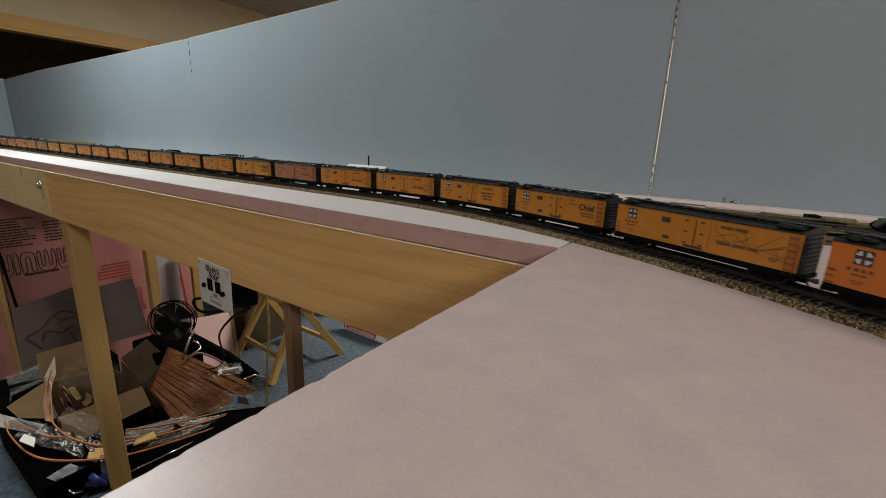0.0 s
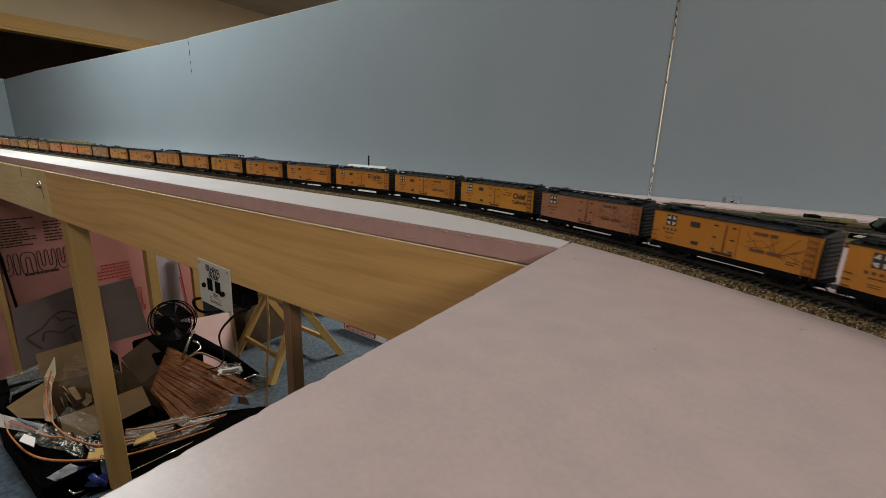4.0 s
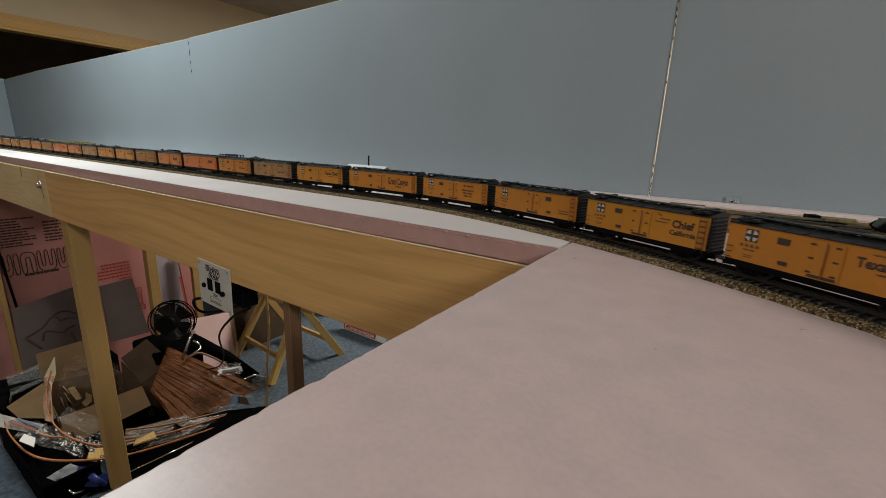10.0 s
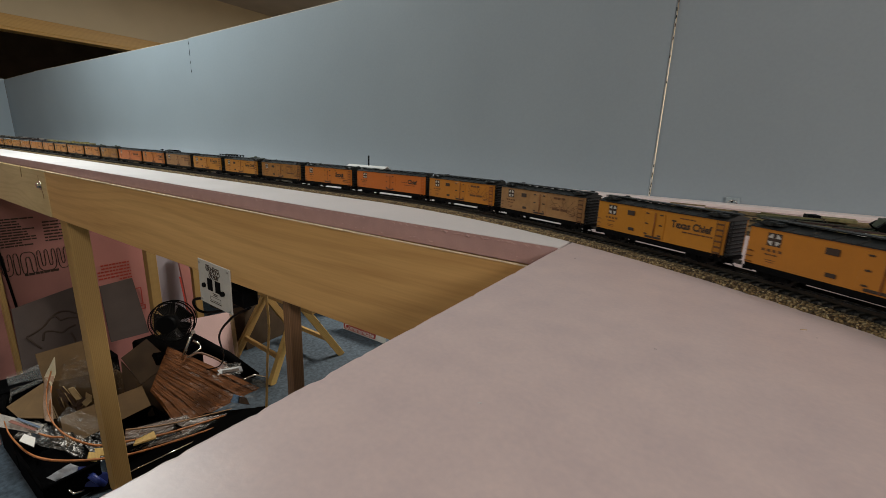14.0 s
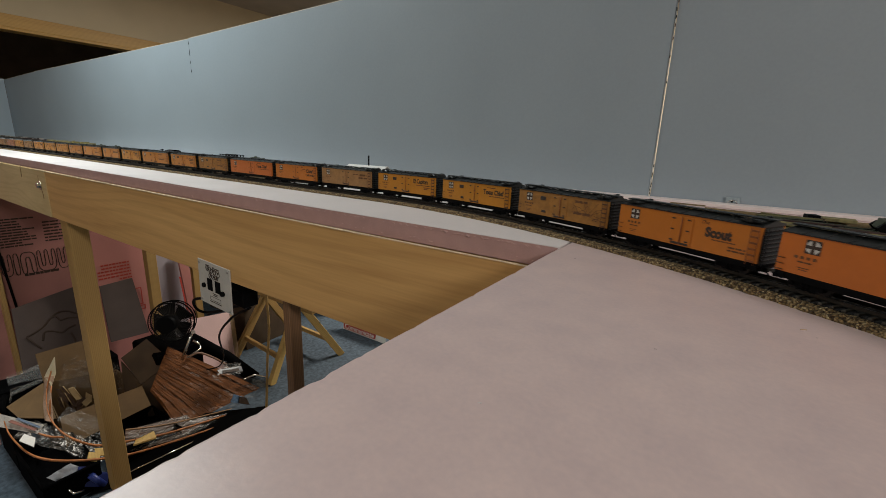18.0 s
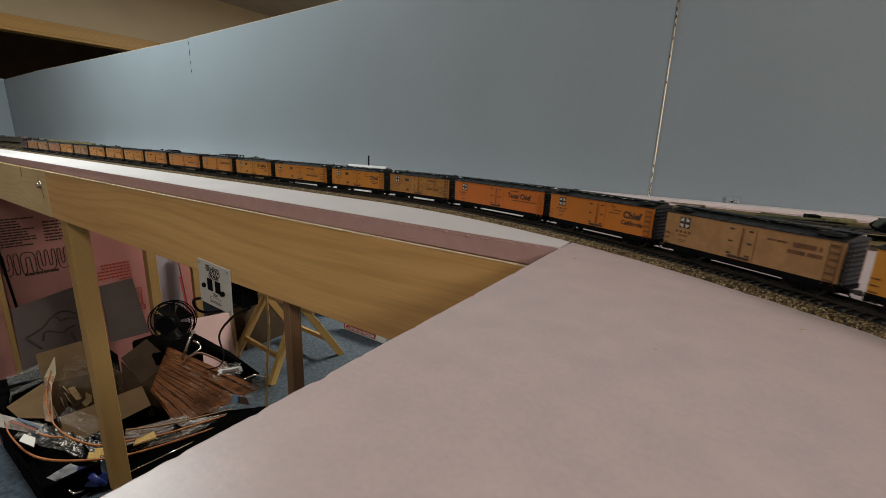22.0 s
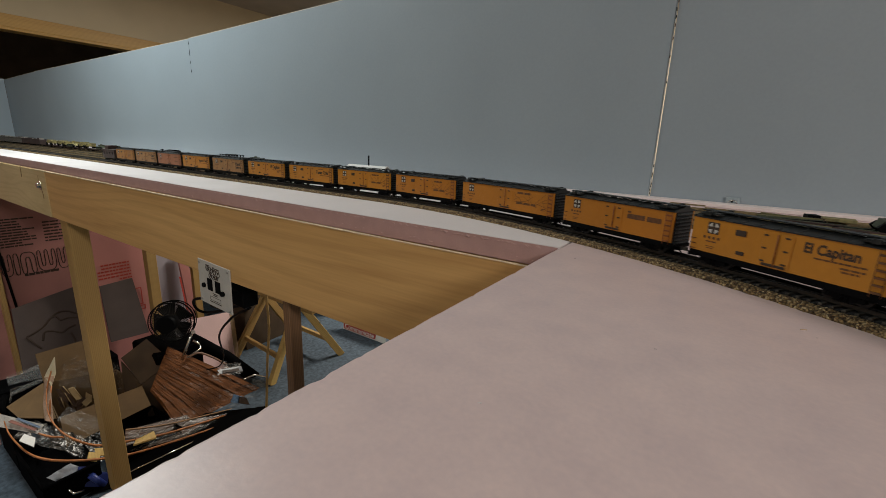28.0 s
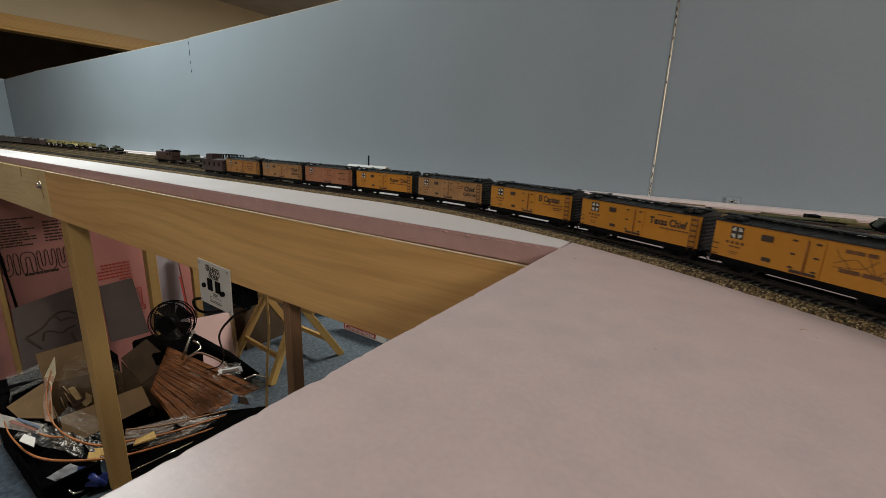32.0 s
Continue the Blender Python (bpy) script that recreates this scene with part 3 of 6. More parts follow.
def walk_mesh(L):
    g = Geo()
    for y in (-0.0029, 0.0, 0.0029):
        g.box(-L / 2 - 0.002, L / 2 + 0.002, y - 0.0013, y + 0.0013, Z1 + 0.0050, Z1 + 0.0059)
    for i in range(6):
        x = -L / 2 + 0.006 + i * (L - 0.012) / 5
        g.box(x - 0.0008, x + 0.0008, -0.004, 0.004, Z1 + 0.0025, Z1 + 0.0051)
    return g.mesh("running_board", ROOF)


def hatch_mesh():
    g = Geo()
    g.box(-0.0085, 0.0085, -0.0045, 0.0045, 0.0, 0.0016, 0.0004)
    g.box(-0.0070, 0.0070, -0.0036, 0.0036, 0.0016, 0.0023, 0.0003)
    g.box(-0.0006, 0.0006, -0.006, 0.0045, 0.0022, 0.0031)
    g.box(-0.0022, 0.0022, -0.0062, -0.0048, 0.0, 0.0034)
    return g.mesh("roof_hatch", ROOF)


def end_mesh(L, sign):
    """A flat end plate under a low gable."""
    g = Geo()
    g.prism([(-HW + 0.0003, Z0), (HW - 0.0003, Z0), (HW - 0.0003, Z1), (0.0, Z1 + 0.0036), (-HW + 0.0003, Z1)], 0, *sorted((sign * (L / 2 - 0.0016), sign * (L / 2 - 0.0003))))
    return g.mesh("end", ENDM)


def ribs_mesh(L, sign):
    """Pressed ribs of the end, stopping short of its corners."""
    g = Geo()
    x = sign * (L / 2 - 0.0003)
    for k in range(9):
        z = Z0 + 0.0012 + k * 0.0035
        g.prism([(x, z), (x + sign * 0.0008, z + 0.0006), (x + sign * 0.0010, z + 0.0011), (x + sign * 0.0008, z + 0.0016), (x, z + 0.0022)], 1, -HW + 0.0030, HW - 0.0030)
    return g.mesh("ribs", RIBM)


def ladder_mesh(L, sign, end):
    g = Geo()
    if end:
        x = L / 2 + 0.0012
        for y in (sign * (HW - 0.0012), sign * (HW - 0.0062)):
            g.tube([(x, y, Z0), (x, y, Z1)], 0.0003, 5)
        for k in range(7):
            z = Z0 + 0.001 + k * 0.0047
            g.tube([(x, sign * (HW - 0.0012), z), (x, sign * (HW - 0.0062), z)], 0.0003, 5)
    else:
        y = sign * (HW + 0.0011)
        for x in (0.0, 0.0060):
            g.tube([(x, y, SB - 0.002), (x, y, Z1 - 0.001)], 0.0003, 5)
        for k in range(6):
            z = SB + 0.0012 + k * 0.0050
            g.box(0.0, 0.0060, y - 0.0006, y + 0.0006, z - 0.0007, z + 0.0007)
    return g


def underframe_mesh(L):
    g = Geo()
    g.box(-L / 2 + 0.001, L / 2 - 0.001, -HW + 0.0008, HW - 0.0008, Z0 - 0.0023, Z0 + 0.0006)
    g.box(-L / 2 + 0.002, L / 2 - 0.002, -0.0026, 0.0026, Z0 - 0.0022, Z0)
    for x in (-L / 6, 0.0, L / 6):
        g.box(x - 0.0010, x + 0.0010, -HW + 0.003, HW - 0.003, Z0 - 0.0012, Z0)
    for sx in (-1, 1):
        g.box(*sorted((sx * (L / 2 - 0.045), sx * (L / 2 - 0.001))), -0.0060, 0.0060, Z0 - 0.0030, Z0)
    g.tube([(L * 0.05, 0.004, Z0 - 0.0018), (L * 0.14, 0.004, Z0 - 0.0018)], 0.0018, 10)
    return g.mesh("underframe", BLACK)


def end_sill_mesh(L):
    """End sill with an air hose and an uncoupling lever."""
    g = Geo()
    g.box(L / 2 - 0.002, L / 2 + 0.0006, -HW, HW, Z0 - 0.0030, Z0 + 0.0004)
    g.tube([(L / 2, -0.004, Z0 - 0.002), (L / 2 + 0.003, -0.0045, Z0 - 0.004), (L / 2 + 0.005, -0.004, Z0 - 0.0068)], 0.0006, 6)
    g.tube([(L / 2 + 0.001, -0.0015, Z0 - 0.001), (L / 2 + 0.001, -0.013, Z0 - 0.001), (L / 2 + 0.001, -0.0145, Z0 - 0.004)], 0.0004, 5)
    g.box(L / 2 - 0.006, L / 2 + 0.002, -0.0035, 0.0035, Z0 - 0.0052, Z0 - 0.002)
    return g.mesh("end_sill", BLACK)


def truck_mesh():
    """A three-piece freight truck's side frames and bolster; origin at the rail top under its centre."""
    g = Geo()
    for sy in (-1, 1):
        y = sy * 0.0118
        g.prism([(-0.0125, 0.0040), (-0.0095, 0.0068), (-0.0035, 0.0080), (0.0035, 0.0080), (0.0095, 0.0068), (0.0125, 0.0040), (0.0095, 0.0036), (0.004, 0.0014), (-0.004, 0.0014), (-0.0095, 0.0036)],
                1, y - 0.0009, y + 0.0009)
        for x in (-0.0098, 0.0098):
            g.box(x - 0.0016, x + 0.0016, y - 0.0016, y + 0.0016, 0.0030, 0.0066, 0.0003)
        for x in (-0.0016, 0.0016):
            g.tube([(x, y + sy * 0.001, 0.0022), (x, y + sy * 0.001, 0.0066)], 0.0009, 6)
    g.box(-0.0022, 0.0022, -0.0115, 0.0115, 0.0035, 0.0072)
    return g.mesh("truck", BLACK)


def wheel_mesh():
    g = Geo()
    for sy in (-1, 1):
        g.tube([(0, sy * 0.0072, 0), (0, sy * 0.0078, 0), (0, sy * 0.0078, 0), (0, sy * 0.0098, 0)], 0.0048, 16, radii=[0.0054, 0.0054, 0.0048, 0.0047])
    g.tube([(0, -0.011, 0), (0, 0.011, 0)], 0.0010, 6)
    return g.mesh("wheelset", WHEEL)


def coupler_mesh():
    g = Geo()
    g.box(0.0, 0.0062, -0.0012, 0.0012, -0.0011, 0.0011)
    g.prism([(0.0055, -0.0020), (0.0092, -0.0022), (0.0098, -0.0010), (0.0078, -0.0002), (0.0086, 0.0012), (0.0068, 0.0020), (0.0055, 0.0014)], 2, -0.0016, 0.0016)
    return g.mesh("coupler", COUPLER)


def emblem(parent, x, z, scale=1.0):
    """Round white herald on a dark square, with a plain dark cross."""
    r = 0.0050 * scale
    bd = part("herald", cached(("hb", scale), lambda: Geo().box(-r * 1.02, r * 1.02, -0.00008, 0.00008, -r * 1.02, r * 1.02).mesh("herald", INK)), None, parent, "dark square herald", pose(x, -HW - 0.0001, z))
    ring = Geo()
    for k in range(4):
        a0 = k * math.pi / 2 + 0.30
        a1 = (k + 1) * math.pi / 2 - 0.30
        pts = [(0.30 * r * math.cos((a0 + a1) / 2), 0.30 * r * math.sin((a0 + a1) / 2))]
        pts += [(0.96 * r * math.cos(a0 + (a1 - a0) * i / 6), 0.96 * r * math.sin(a0 + (a1 - a0) * i / 6)) for i in range(7)]
        ring.prism(pts, 1, -0.00022, -0.00010)
    part("disc", cached(("hd", scale), lambda: ring.mesh("disc", OFFWHITE)), None, bd, "white quartered disc")


def bars(parent, x, z, rows, pitch, height, name="lettering"):
    g = Geo()
    for i, (a, b2) in enumerate(rows):
        zz = z - i * pitch
        q = a
        rr = random.Random(int(a * 1e5) + i)
        while q < b2 - 1e-5:
            w = min(b2 - q, height * rr.uniform(1.6, 4.5))
            g.box(x + q, x + q + w, -HW - 0.00025, -HW - 0.00005, zz, zz + height)
            q += w + height * 0.5
    return part(name, g, FADED, parent)


def words(parent, text, x, z, h, bold=0.0):
    return part("slogan", lettering(text, h, INK, bold), None, parent, "dark slogan lettering", pose(x, -HW - 0.0001, z))


def route_map(parent, x0, x1, z0, z1, seed):
    rr = random.Random(seed)

    def line(pts):
        """One thin joined line."""
        g = Geo()
        for i, q in enumerate(pts):
            a, b2 = pts[max(i - 1, 0)], pts[min(i + 1, len(pts) - 1)]
            d = Vector((b2[0] - a[0], b2[1] - a[1]))
            nrm = Vector((-d.y, d.x)).normalized() * 0.00022
            g.v += [(q[0] + nrm.x, -HW - 0.0002, q[1] + nrm.y), (q[0] - nrm.x, -HW - 0.0002, q[1] - nrm.y)]
            if i:
                g.f.append((2 * i - 2, 2 * i - 1, 2 * i + 1, 2 * i))
                g.s.append(False)
        part("route_line", g, FADED, parent)
    n = 7
    spine = [(x0 + (x1 - x0) * i / n, z0 + (z1 - z0) * (0.42 + 0.22 * math.sin(i * 1.1) + rr.uniform(-0.08, 0.08))) for i in range(n + 1)]
    line(spine)
    line([(x0, z1 - 0.002), (x0 + 0.003, (z0 + z1) / 2 + 0.003), spine[1]])
    line([spine[1], (spine[2][0], z0 + 0.004), (spine[4][0], z0 + 0.0045)])
    line([spine[4], (x1 - 0.004, z1 - 0.001)])
    line([spine[5], (x1, z0 + 0.003)])
    line([spine[5], (x1 - 0.001, (z0 + z1) / 2)])
    line([(x0, z0 + 0.006), (spine[2][0], z0 + 0.0075), spine[3], (spine[4][0], z1 - 0.005)])
    line([spine[6], (x1 - 0.003, z0 + 0.0015), (x1, z0)])
    line([(spine[3][0], z1 - 0.003), spine[4], (spine[5][0], z0 + 0.002)])


SIDE_LABEL = {"flame": "orange-red", "yellow": "yellow-orange", "orange": "orange", "red": "bright red-orange", "tan": "faded tan-orange", "pink": "faded reddish", "brown": "grimy ochre"}


def reefer(long, colour, kind, seed):
    """A model refrigerator car: sheathed sides, black roof, ends and trucks."""
    L = 0.1685 if long else 0.1375
    what = {"map": "with a route map", "longmap": "with a route map", "plain": "with small lettering", "bare": "with small lettering"}.get(kind, "with a dark slogan")
    car = thing("refrigerator_car", pose(0, 0, RAIL_TOP), "%s %s model refrigerator car %s" % (SIDE_LABEL[colour], "long" if long else "short", what), "train car", "train cars")
    body = part("side", cached(("side", L, -1, colour), lambda: side_mesh(L, -1, colour)), None, car, SIDE_LABEL[colour] + " sheathed side")
    part("side", cached(("side", L, 1, colour), lambda: side_mesh(L, 1, colour)), None, car, SIDE_LABEL[colour] + " sheathed side")
    roof = part("roof", cached(("roof", L), lambda: roof_mesh(L)), None, car, "black ribbed roof")
    part("running_board", cached(("rb", L), lambda: walk_mesh(L)), None, roof)
    if not (long and colour == "red"):
        for sx in (-1, 1):
            for sy in (-1, 1):
                part("roof_hatch", cached("hatch", hatch_mesh), None, roof, "", pose(sx * (L / 2 - 0.012), sy * 0.0098, Z1 + 0.0026, 0, 0, 0 if sy < 0 else 180))
    for sx in (-1, 1):
        part("end", cached(("end", L, sx), lambda: end_mesh(L, sx)), None, car, "black ribbed end")
        part("ribs", cached(("ribs", L, sx), lambda: ribs_mesh(L, sx)), None, car, "pressed ribs greyed as if catching light")
        part("end_sill", cached(("es", L), lambda: end_sill_mesh(L)), None, car, "", pose(0, 0, 0, 0, 0, 0 if sx > 0 else 180))
        part("end_ladder", cached(("el", L), lambda: ladder_mesh(L, -1, True).mesh("end_ladder", ENDM)), None, car, "", pose(0, 0, 0, 0, 0, 0 if sx > 0 else 180))
        part("coupler", cached("coupler", coupler_mesh), None, car, "", pose(sx * (L / 2 - 0.0005), 0, 0.0068, 0, 0, 0 if sx > 0 else 180))
        tk = part("truck", cached("truck", truck_mesh), None, car, "black freight truck", pose(sx * (L / 2 - 0.0215), 0, 0))
        for ax in (-0.0098, 0.0098):
            part("wheelset", cached("wheel", wheel_mesh), None, tk, "", pose(ax, 0, 0.0048))
    part("brake_wheel", cached("bw", lambda: Geo().tube([(0, 0, 0), (0.0006, 0, 0)], 0.0036, 12).tube([(0, 0, -0.012), (0, 0, 0.0)], 0.0004, 5).mesh("brake_wheel", BLACK)), None, car, "", pose(-L / 2 - 0.0022, 0.006, Z1 + 0.001))
    part("underframe", cached(("uf", L), lambda: underframe_mesh(L)), None, car, "black underframe")
    for sy in (-1, 1):
        part("side_sill", cached(("ss", L, sy), lambda: Geo().box(-L / 2 + 0.0006, L / 2 - 0.0006, *sorted((sy * (HW - 0.0014), sy * (HW - 0.0003))), Z0 - 0.0003, SB).mesh("side_sill", BLACK)), None, car, "black side sill")
    lad = cached(("sl", colour, long), lambda: ladder_mesh(L, -1, False).mesh("ladder", CAR_COL[colour] if colour == "red" and long else RUNG if colour in ("red", "flame", "orange", "pink") else FADED))
    part("ladder", lad, None, car, "", pose(L / 2 - 0.0082, 0, 0))
    for k in range(3):
        part("grab_iron", cached("gi", lambda: Geo().tube([(0.0, 0.0, 0.0), (0.0052, 0.0, 0.0)], 0.0004, 5).mesh("grab_iron", FADED)), None, car, "", pose(-L / 2 + 0.0006, -HW - 0.0008, SB + 0.0015 + k * 0.0045))
    for x in (-L / 2 + 0.001, L / 2 - 0.0075):
        part("step", cached("st", lambda: Geo().tube([(0, 0, 0), (0, 0, -0.0045), (0.0064, 0, -0.0045), (0.0064, 0, 0)], 0.0004, 5).mesh("step", BLACK)), None, car, "", pose(x, -HW + 0.0003, SB - 0.001))
    # the door: two leaves, hinges, a locking bar
    dw = 0.0105 if not long else 0.013
    dx = 0.0018 if not long else 0.003
    dg = Geo()
    dg.box(dx - dw, dx - 0.0003, -HW - 0.0005, -HW, SB + 0.0010, Z1 - 0.0022, 0.0002)
    dg.box(dx + 0.0003, dx + dw, -HW - 0.0005, -HW, SB + 0.0010, Z1 - 0.0022, 0.0002)
    door = part("door", cached(("door", long, colour), lambda: dg.mesh("door", CAR_COL[colour])), None, car, "double plug door")
    for k in range(3):
        z = SB + 0.0040 + k * 0.0102
        for x in (dx - 0.0102, dx + 0.0048):
            part("hinge", cached("hinge", lambda: Geo().box(0.0, 0.0034, -0.0006, 0.0, 0, 0.0013, 0.0002).mesh("hinge", INK)), None, door, "", pose(x, -HW - 0.0004, z))
    hg = Geo()
    hg.tube([(dx, -HW - 0.0010, SB + 0.0015), (dx, -HW - 0.0010, Z1 - 0.003)], 0.00045, 6)
    part("locking_bar", cached(("lock", long), lambda: hg.mesh("locking_bar", RUNG)), None, door, "dark locking bar")
    sill = Geo().box(dx - 0.0085, dx + 0.0085, -HW - 0.0012, -HW, SB + 0.0012, SB + 0.0032, 0.0003)
    part("door_sill", cached(("sill", long), lambda: sill.mesh("door_sill", INK)), None, car)
    # lettering
    lx = -L / 2 + 0.0193
    emblem(car, lx + (0.003 if long and colour == "red" else 0.0), 0.0344, 1.0)
    initials = Geo()
    for k in range(4):
        initials.box(lx - 0.0078 + k * 0.0041, lx - 0.0054 + k * 0.0041, -HW - 0.00025, -HW - 0.00005, 0.0247, 0.0268)
    part("initials", initials, FADED, car, "four small dark marks")
    bars(car, lx - 0.0050, 0.0218, [(0, 0.0095)], 0.003, 0.0011)
    bars(car, lx - 0.0045, 0.0178, [(0, 0.008), (0.001, 0.007)], 0.0016, 0.0006)
    if colour not in ("red", "flame", "pink") and not (colour == "tan" and kind == "way") and kind not in ("bare", "name", "longmap"):
        hx = (lx + (0.0192 if not long else 0.0340)) if kind != "altbox" else L * 0.16
        pl = Geo().box(hx, hx + 0.0086, -HW - 0.0007, -HW, 0.0322, 0.0370, 0.0002)
        part("placard", pl, INK, car, "small dark tack board")
        p2 = Geo().box(hx + 0.0030, hx + 0.0095, -HW - 0.0007, -HW, 0.0166, 0.0196, 0.0002)
        part("placard", p2, INK, car, "small dark tack board")
    tx = dx + 0.0165
    ex = L / 2 - 0.0095
    if kind in ("map", "longmap"):
        route_map(car, tx, ex, 0.0185, 0.0392, seed)
        bars(car, tx + 0.005, 0.0355, [(0, (ex - tx) * 0.42)], 0.003, 0.0026)
        bars(car, tx + 0.004, 0.0218, [(0, (ex - tx) * 0.62)], 0.003, 0.0028)
        bars(car, ex - 0.010, 0.0195, [(0, 0.008), (0, 0.006)], 0.0018, 0.0009)
    elif kind == "chief":
        words(car, "The", tx + 0.003, 0.0358, 0.0042)
        words(car, "Chief", tx + 0.0160, 0.0280, 0.0098, 0.0003)
        bars(car, tx + 0.003, 0.0325, [(0, 0.011)], 0.002, 0.0012)
        bars(car, ex - 0.022, 0.0235, [(0, 0.018), (0.003, 0.018)], 0.0030, 0.0016)
    elif kind == "small_chief":
        bars(car, tx + 0.010, 0.0290, [(0, 0.013)], 0.002, 0.0012)
        words(car, "Chief", tx + 0.0255, 0.0280, 0.0094, 0.0004)
        bars(car, tx + 0.016, 0.0245, [(0, 0.026)], 0.002, 0.0010)
    elif kind == "california":
        words(car, "The", tx, 0.0372, 0.0036)
        bars(car, tx + 0.004, 0.0338, [(0, 0.010)], 0.003, 0.0012)
        bars(car, tx - 0.001, 0.0308, [(0, 0.014)], 0.003, 0.0009)
        words(car, "Chief", tx + 0.0165, 0.0283, 0.0096, 0.0004)
        words(car, "California", tx + 0.0150, 0.0212, 0.0064, 0.00022)
    elif kind == "texas":
        bars(car, tx + 0.008, 0.0372, [(0, 0.015)], 0.003, 0.0011)
        words(car, "Texas Chief", tx + (0.0005 if not long else 0.005), 0.0285, 0.0092 if not long else 0.0096, 0.00034).matrix_basis @= Matrix.Diagonal((0.84, 1, 1, 1))
        bars(car, tx + 0.012, 0.0250, [(0, ex - tx - 0.013)], 0.003, 0.0012)
    elif kind == "capitan":
        words(car, "El Capitan", tx + 0.0006, 0.0305, 0.0101, 0.00034).matrix_basis @= Matrix.Diagonal((0.80, 1, 1, 1))
        bars(car, tx + 0.008, 0.0268, [(0, ex - tx - 0.011)], 0.003, 0.0012)
        bars(car, ex - 0.017, 0.0235, [(0, 0.014), (0.001, 0.011)], 0.0023, 0.0013)
    elif kind == "canyon":
        words(car, "Grand Canyon", tx - 0.0010, 0.0240, 0.0160, 0.0004).matrix_basis @= Matrix.Diagonal((0.50, 1, 1, 1))
        words(car, "Limited", tx + 0.016, 0.0192, 0.0048, 0.0001)
    elif kind == "scout":
        words(car, "The", tx + 0.001, 0.0370, 0.0046)
        words(car, "Scout", tx + 0.0058, 0.0266, 0.0112, 0.0007).matrix_basis @= Matrix.Diagonal((0.86, 1, 1, 1))
        bars(car, tx + 0.012, 0.0238, [(0, 0.020)], 0.003, 0.0010)
        bars(car, ex - 0.0145, 0.0200, [(0, 0.014), (0, 0.014)], 0.0026, 0.0014)
    elif kind == "way":
        bars(car, tx + 0.002, 0.0338, [(0, 0.014)], 0.003, 0.0015)
        bars(car, ex - 0.021, 0.0322, [(0, 0.018)], 0.003, 0.0036)
        bars(car, ex - 0.024, 0.0272, [(0, 0.022)], 0.003, 0.0028)
    elif kind == "name":
        bars(car, tx, 0.0285, [(0, ex - tx - 0.003)], 0.003, 0.0050, "slogan")
        bars(car, tx, 0.0345, [(0, 0.004)], 0.003, 0.0020)
    elif kind == "super":
        words(car, "Super Chief", tx, 0.0285, 0.0088, 0.0003)
        bars(car, tx, 0.0245, [(0, ex - tx)], 0.003, 0.0012)
    elif kind == "text":
        bars(car, tx + 0.003, 0.0345, [(0.001, 0.020)], 0.003, 0.0026)
        bars(car, tx + 0.001, 0.0280, [(0, 0.024), (0.003, 0.022), (0.004, 0.021)], 0.0042, 0.0024)
    elif kind == "altbox":
        bars(car, ex - 0.016, 0.0215, [(0, 0.014), (0, 0.014)], 0.003, 0.0013)
    else:
        bars(car, tx + 0.012, 0.0325, [(0, 0.022)], 0.003, 0.0022)
        bars(car, tx + 0.012, 0.0215, [(0, 0.020)], 0.003, 0.0024)
    return car, L


# (long, colour, lettering), from the front of the train to the rear
CONSIST = [(0, "red", "bare"),
           (1, "orange", "map"), (0, "orange", "chief"), (0, "orange", "text"), (0, "orange", "map"), (0, "orange", "map"), (0, "pink", "map"),
           (0, "yellow", "california"), (0, "orange", "map"), (0, "orange", "capitan"), (0, "orange", "way"), (0, "orange", "texas"), (0, "yellow", "california"),
           (0, "orange", "altbox"), (0, "orange", "text"), (1, "orange", "canyon"), (0, "yellow", "texas"), (0, "tan", "map"), (0, "orange", "map"),
           (1, "red", "small_chief"), (0, "flame", "scout"), (0, "brown", "map"), (0, "yellow", "texas"), (0, "yellow", "capitan"), (0, "tan", "way"),
           (0, "flame", "california"), (1, "red", "texas"), (0, "brown", "map"), (0, "orange", "chief"), (1, "orange", "map"), (0, "yellow", "capitan"),
           (0, "orange", "name"), (1, "orange", "longmap"), (0, "orange", "map"), (0, "yellow", "map"), (0, "yellow", "texas"), (0, "yellow", "capitan"),
           (0, "tan", "california"), (0, "yellow", "super"), (0, "pink", "plain"), (0, "tan", "california"), (0, "brown", "text")]
GAPS = [0.8230, 0.6680, 0.4781, 0.3242, 0.1683, 0.0119, -0.1397, -0.2974, -0.4487, -0.6064, -0.7608, -0.9167, -1.0736, -1.2297, -1.3831,
        -1.5416, -1.7282, -1.8881, -2.0459, -2.1947, -2.3766, -2.5314, -2.6841, -2.8428, -2.9967, -3.1538, -3.3039, -3.4880, -3.6417, -3.7992,
        -3.9827, -4.1411, -4.2992, -4.4854, -4.6420, -4.7920, -4.9470, -5.1030, -5.2650, -5.4160, -5.5670, -5.7180, -5.8710]
RUN = np.polyfit((0.0, 6.0, 12.0, 18.0, 24.0, 29.5), (0.0, 1.0008, 2.0043, 3.0132, 4.0306, 4.9564), 3)


def travelled(t):
    return float(np.polyval(RUN, t))


TRAIN = []
for i, (long, colour, kind) in enumerate(CONSIST):
    car, L = reefer(long, colour, kind, 100 + i)
    TRAIN.append(((GAPS[i] + GAPS[i + 1]) / 2, L / 2 - 0.0215, car))


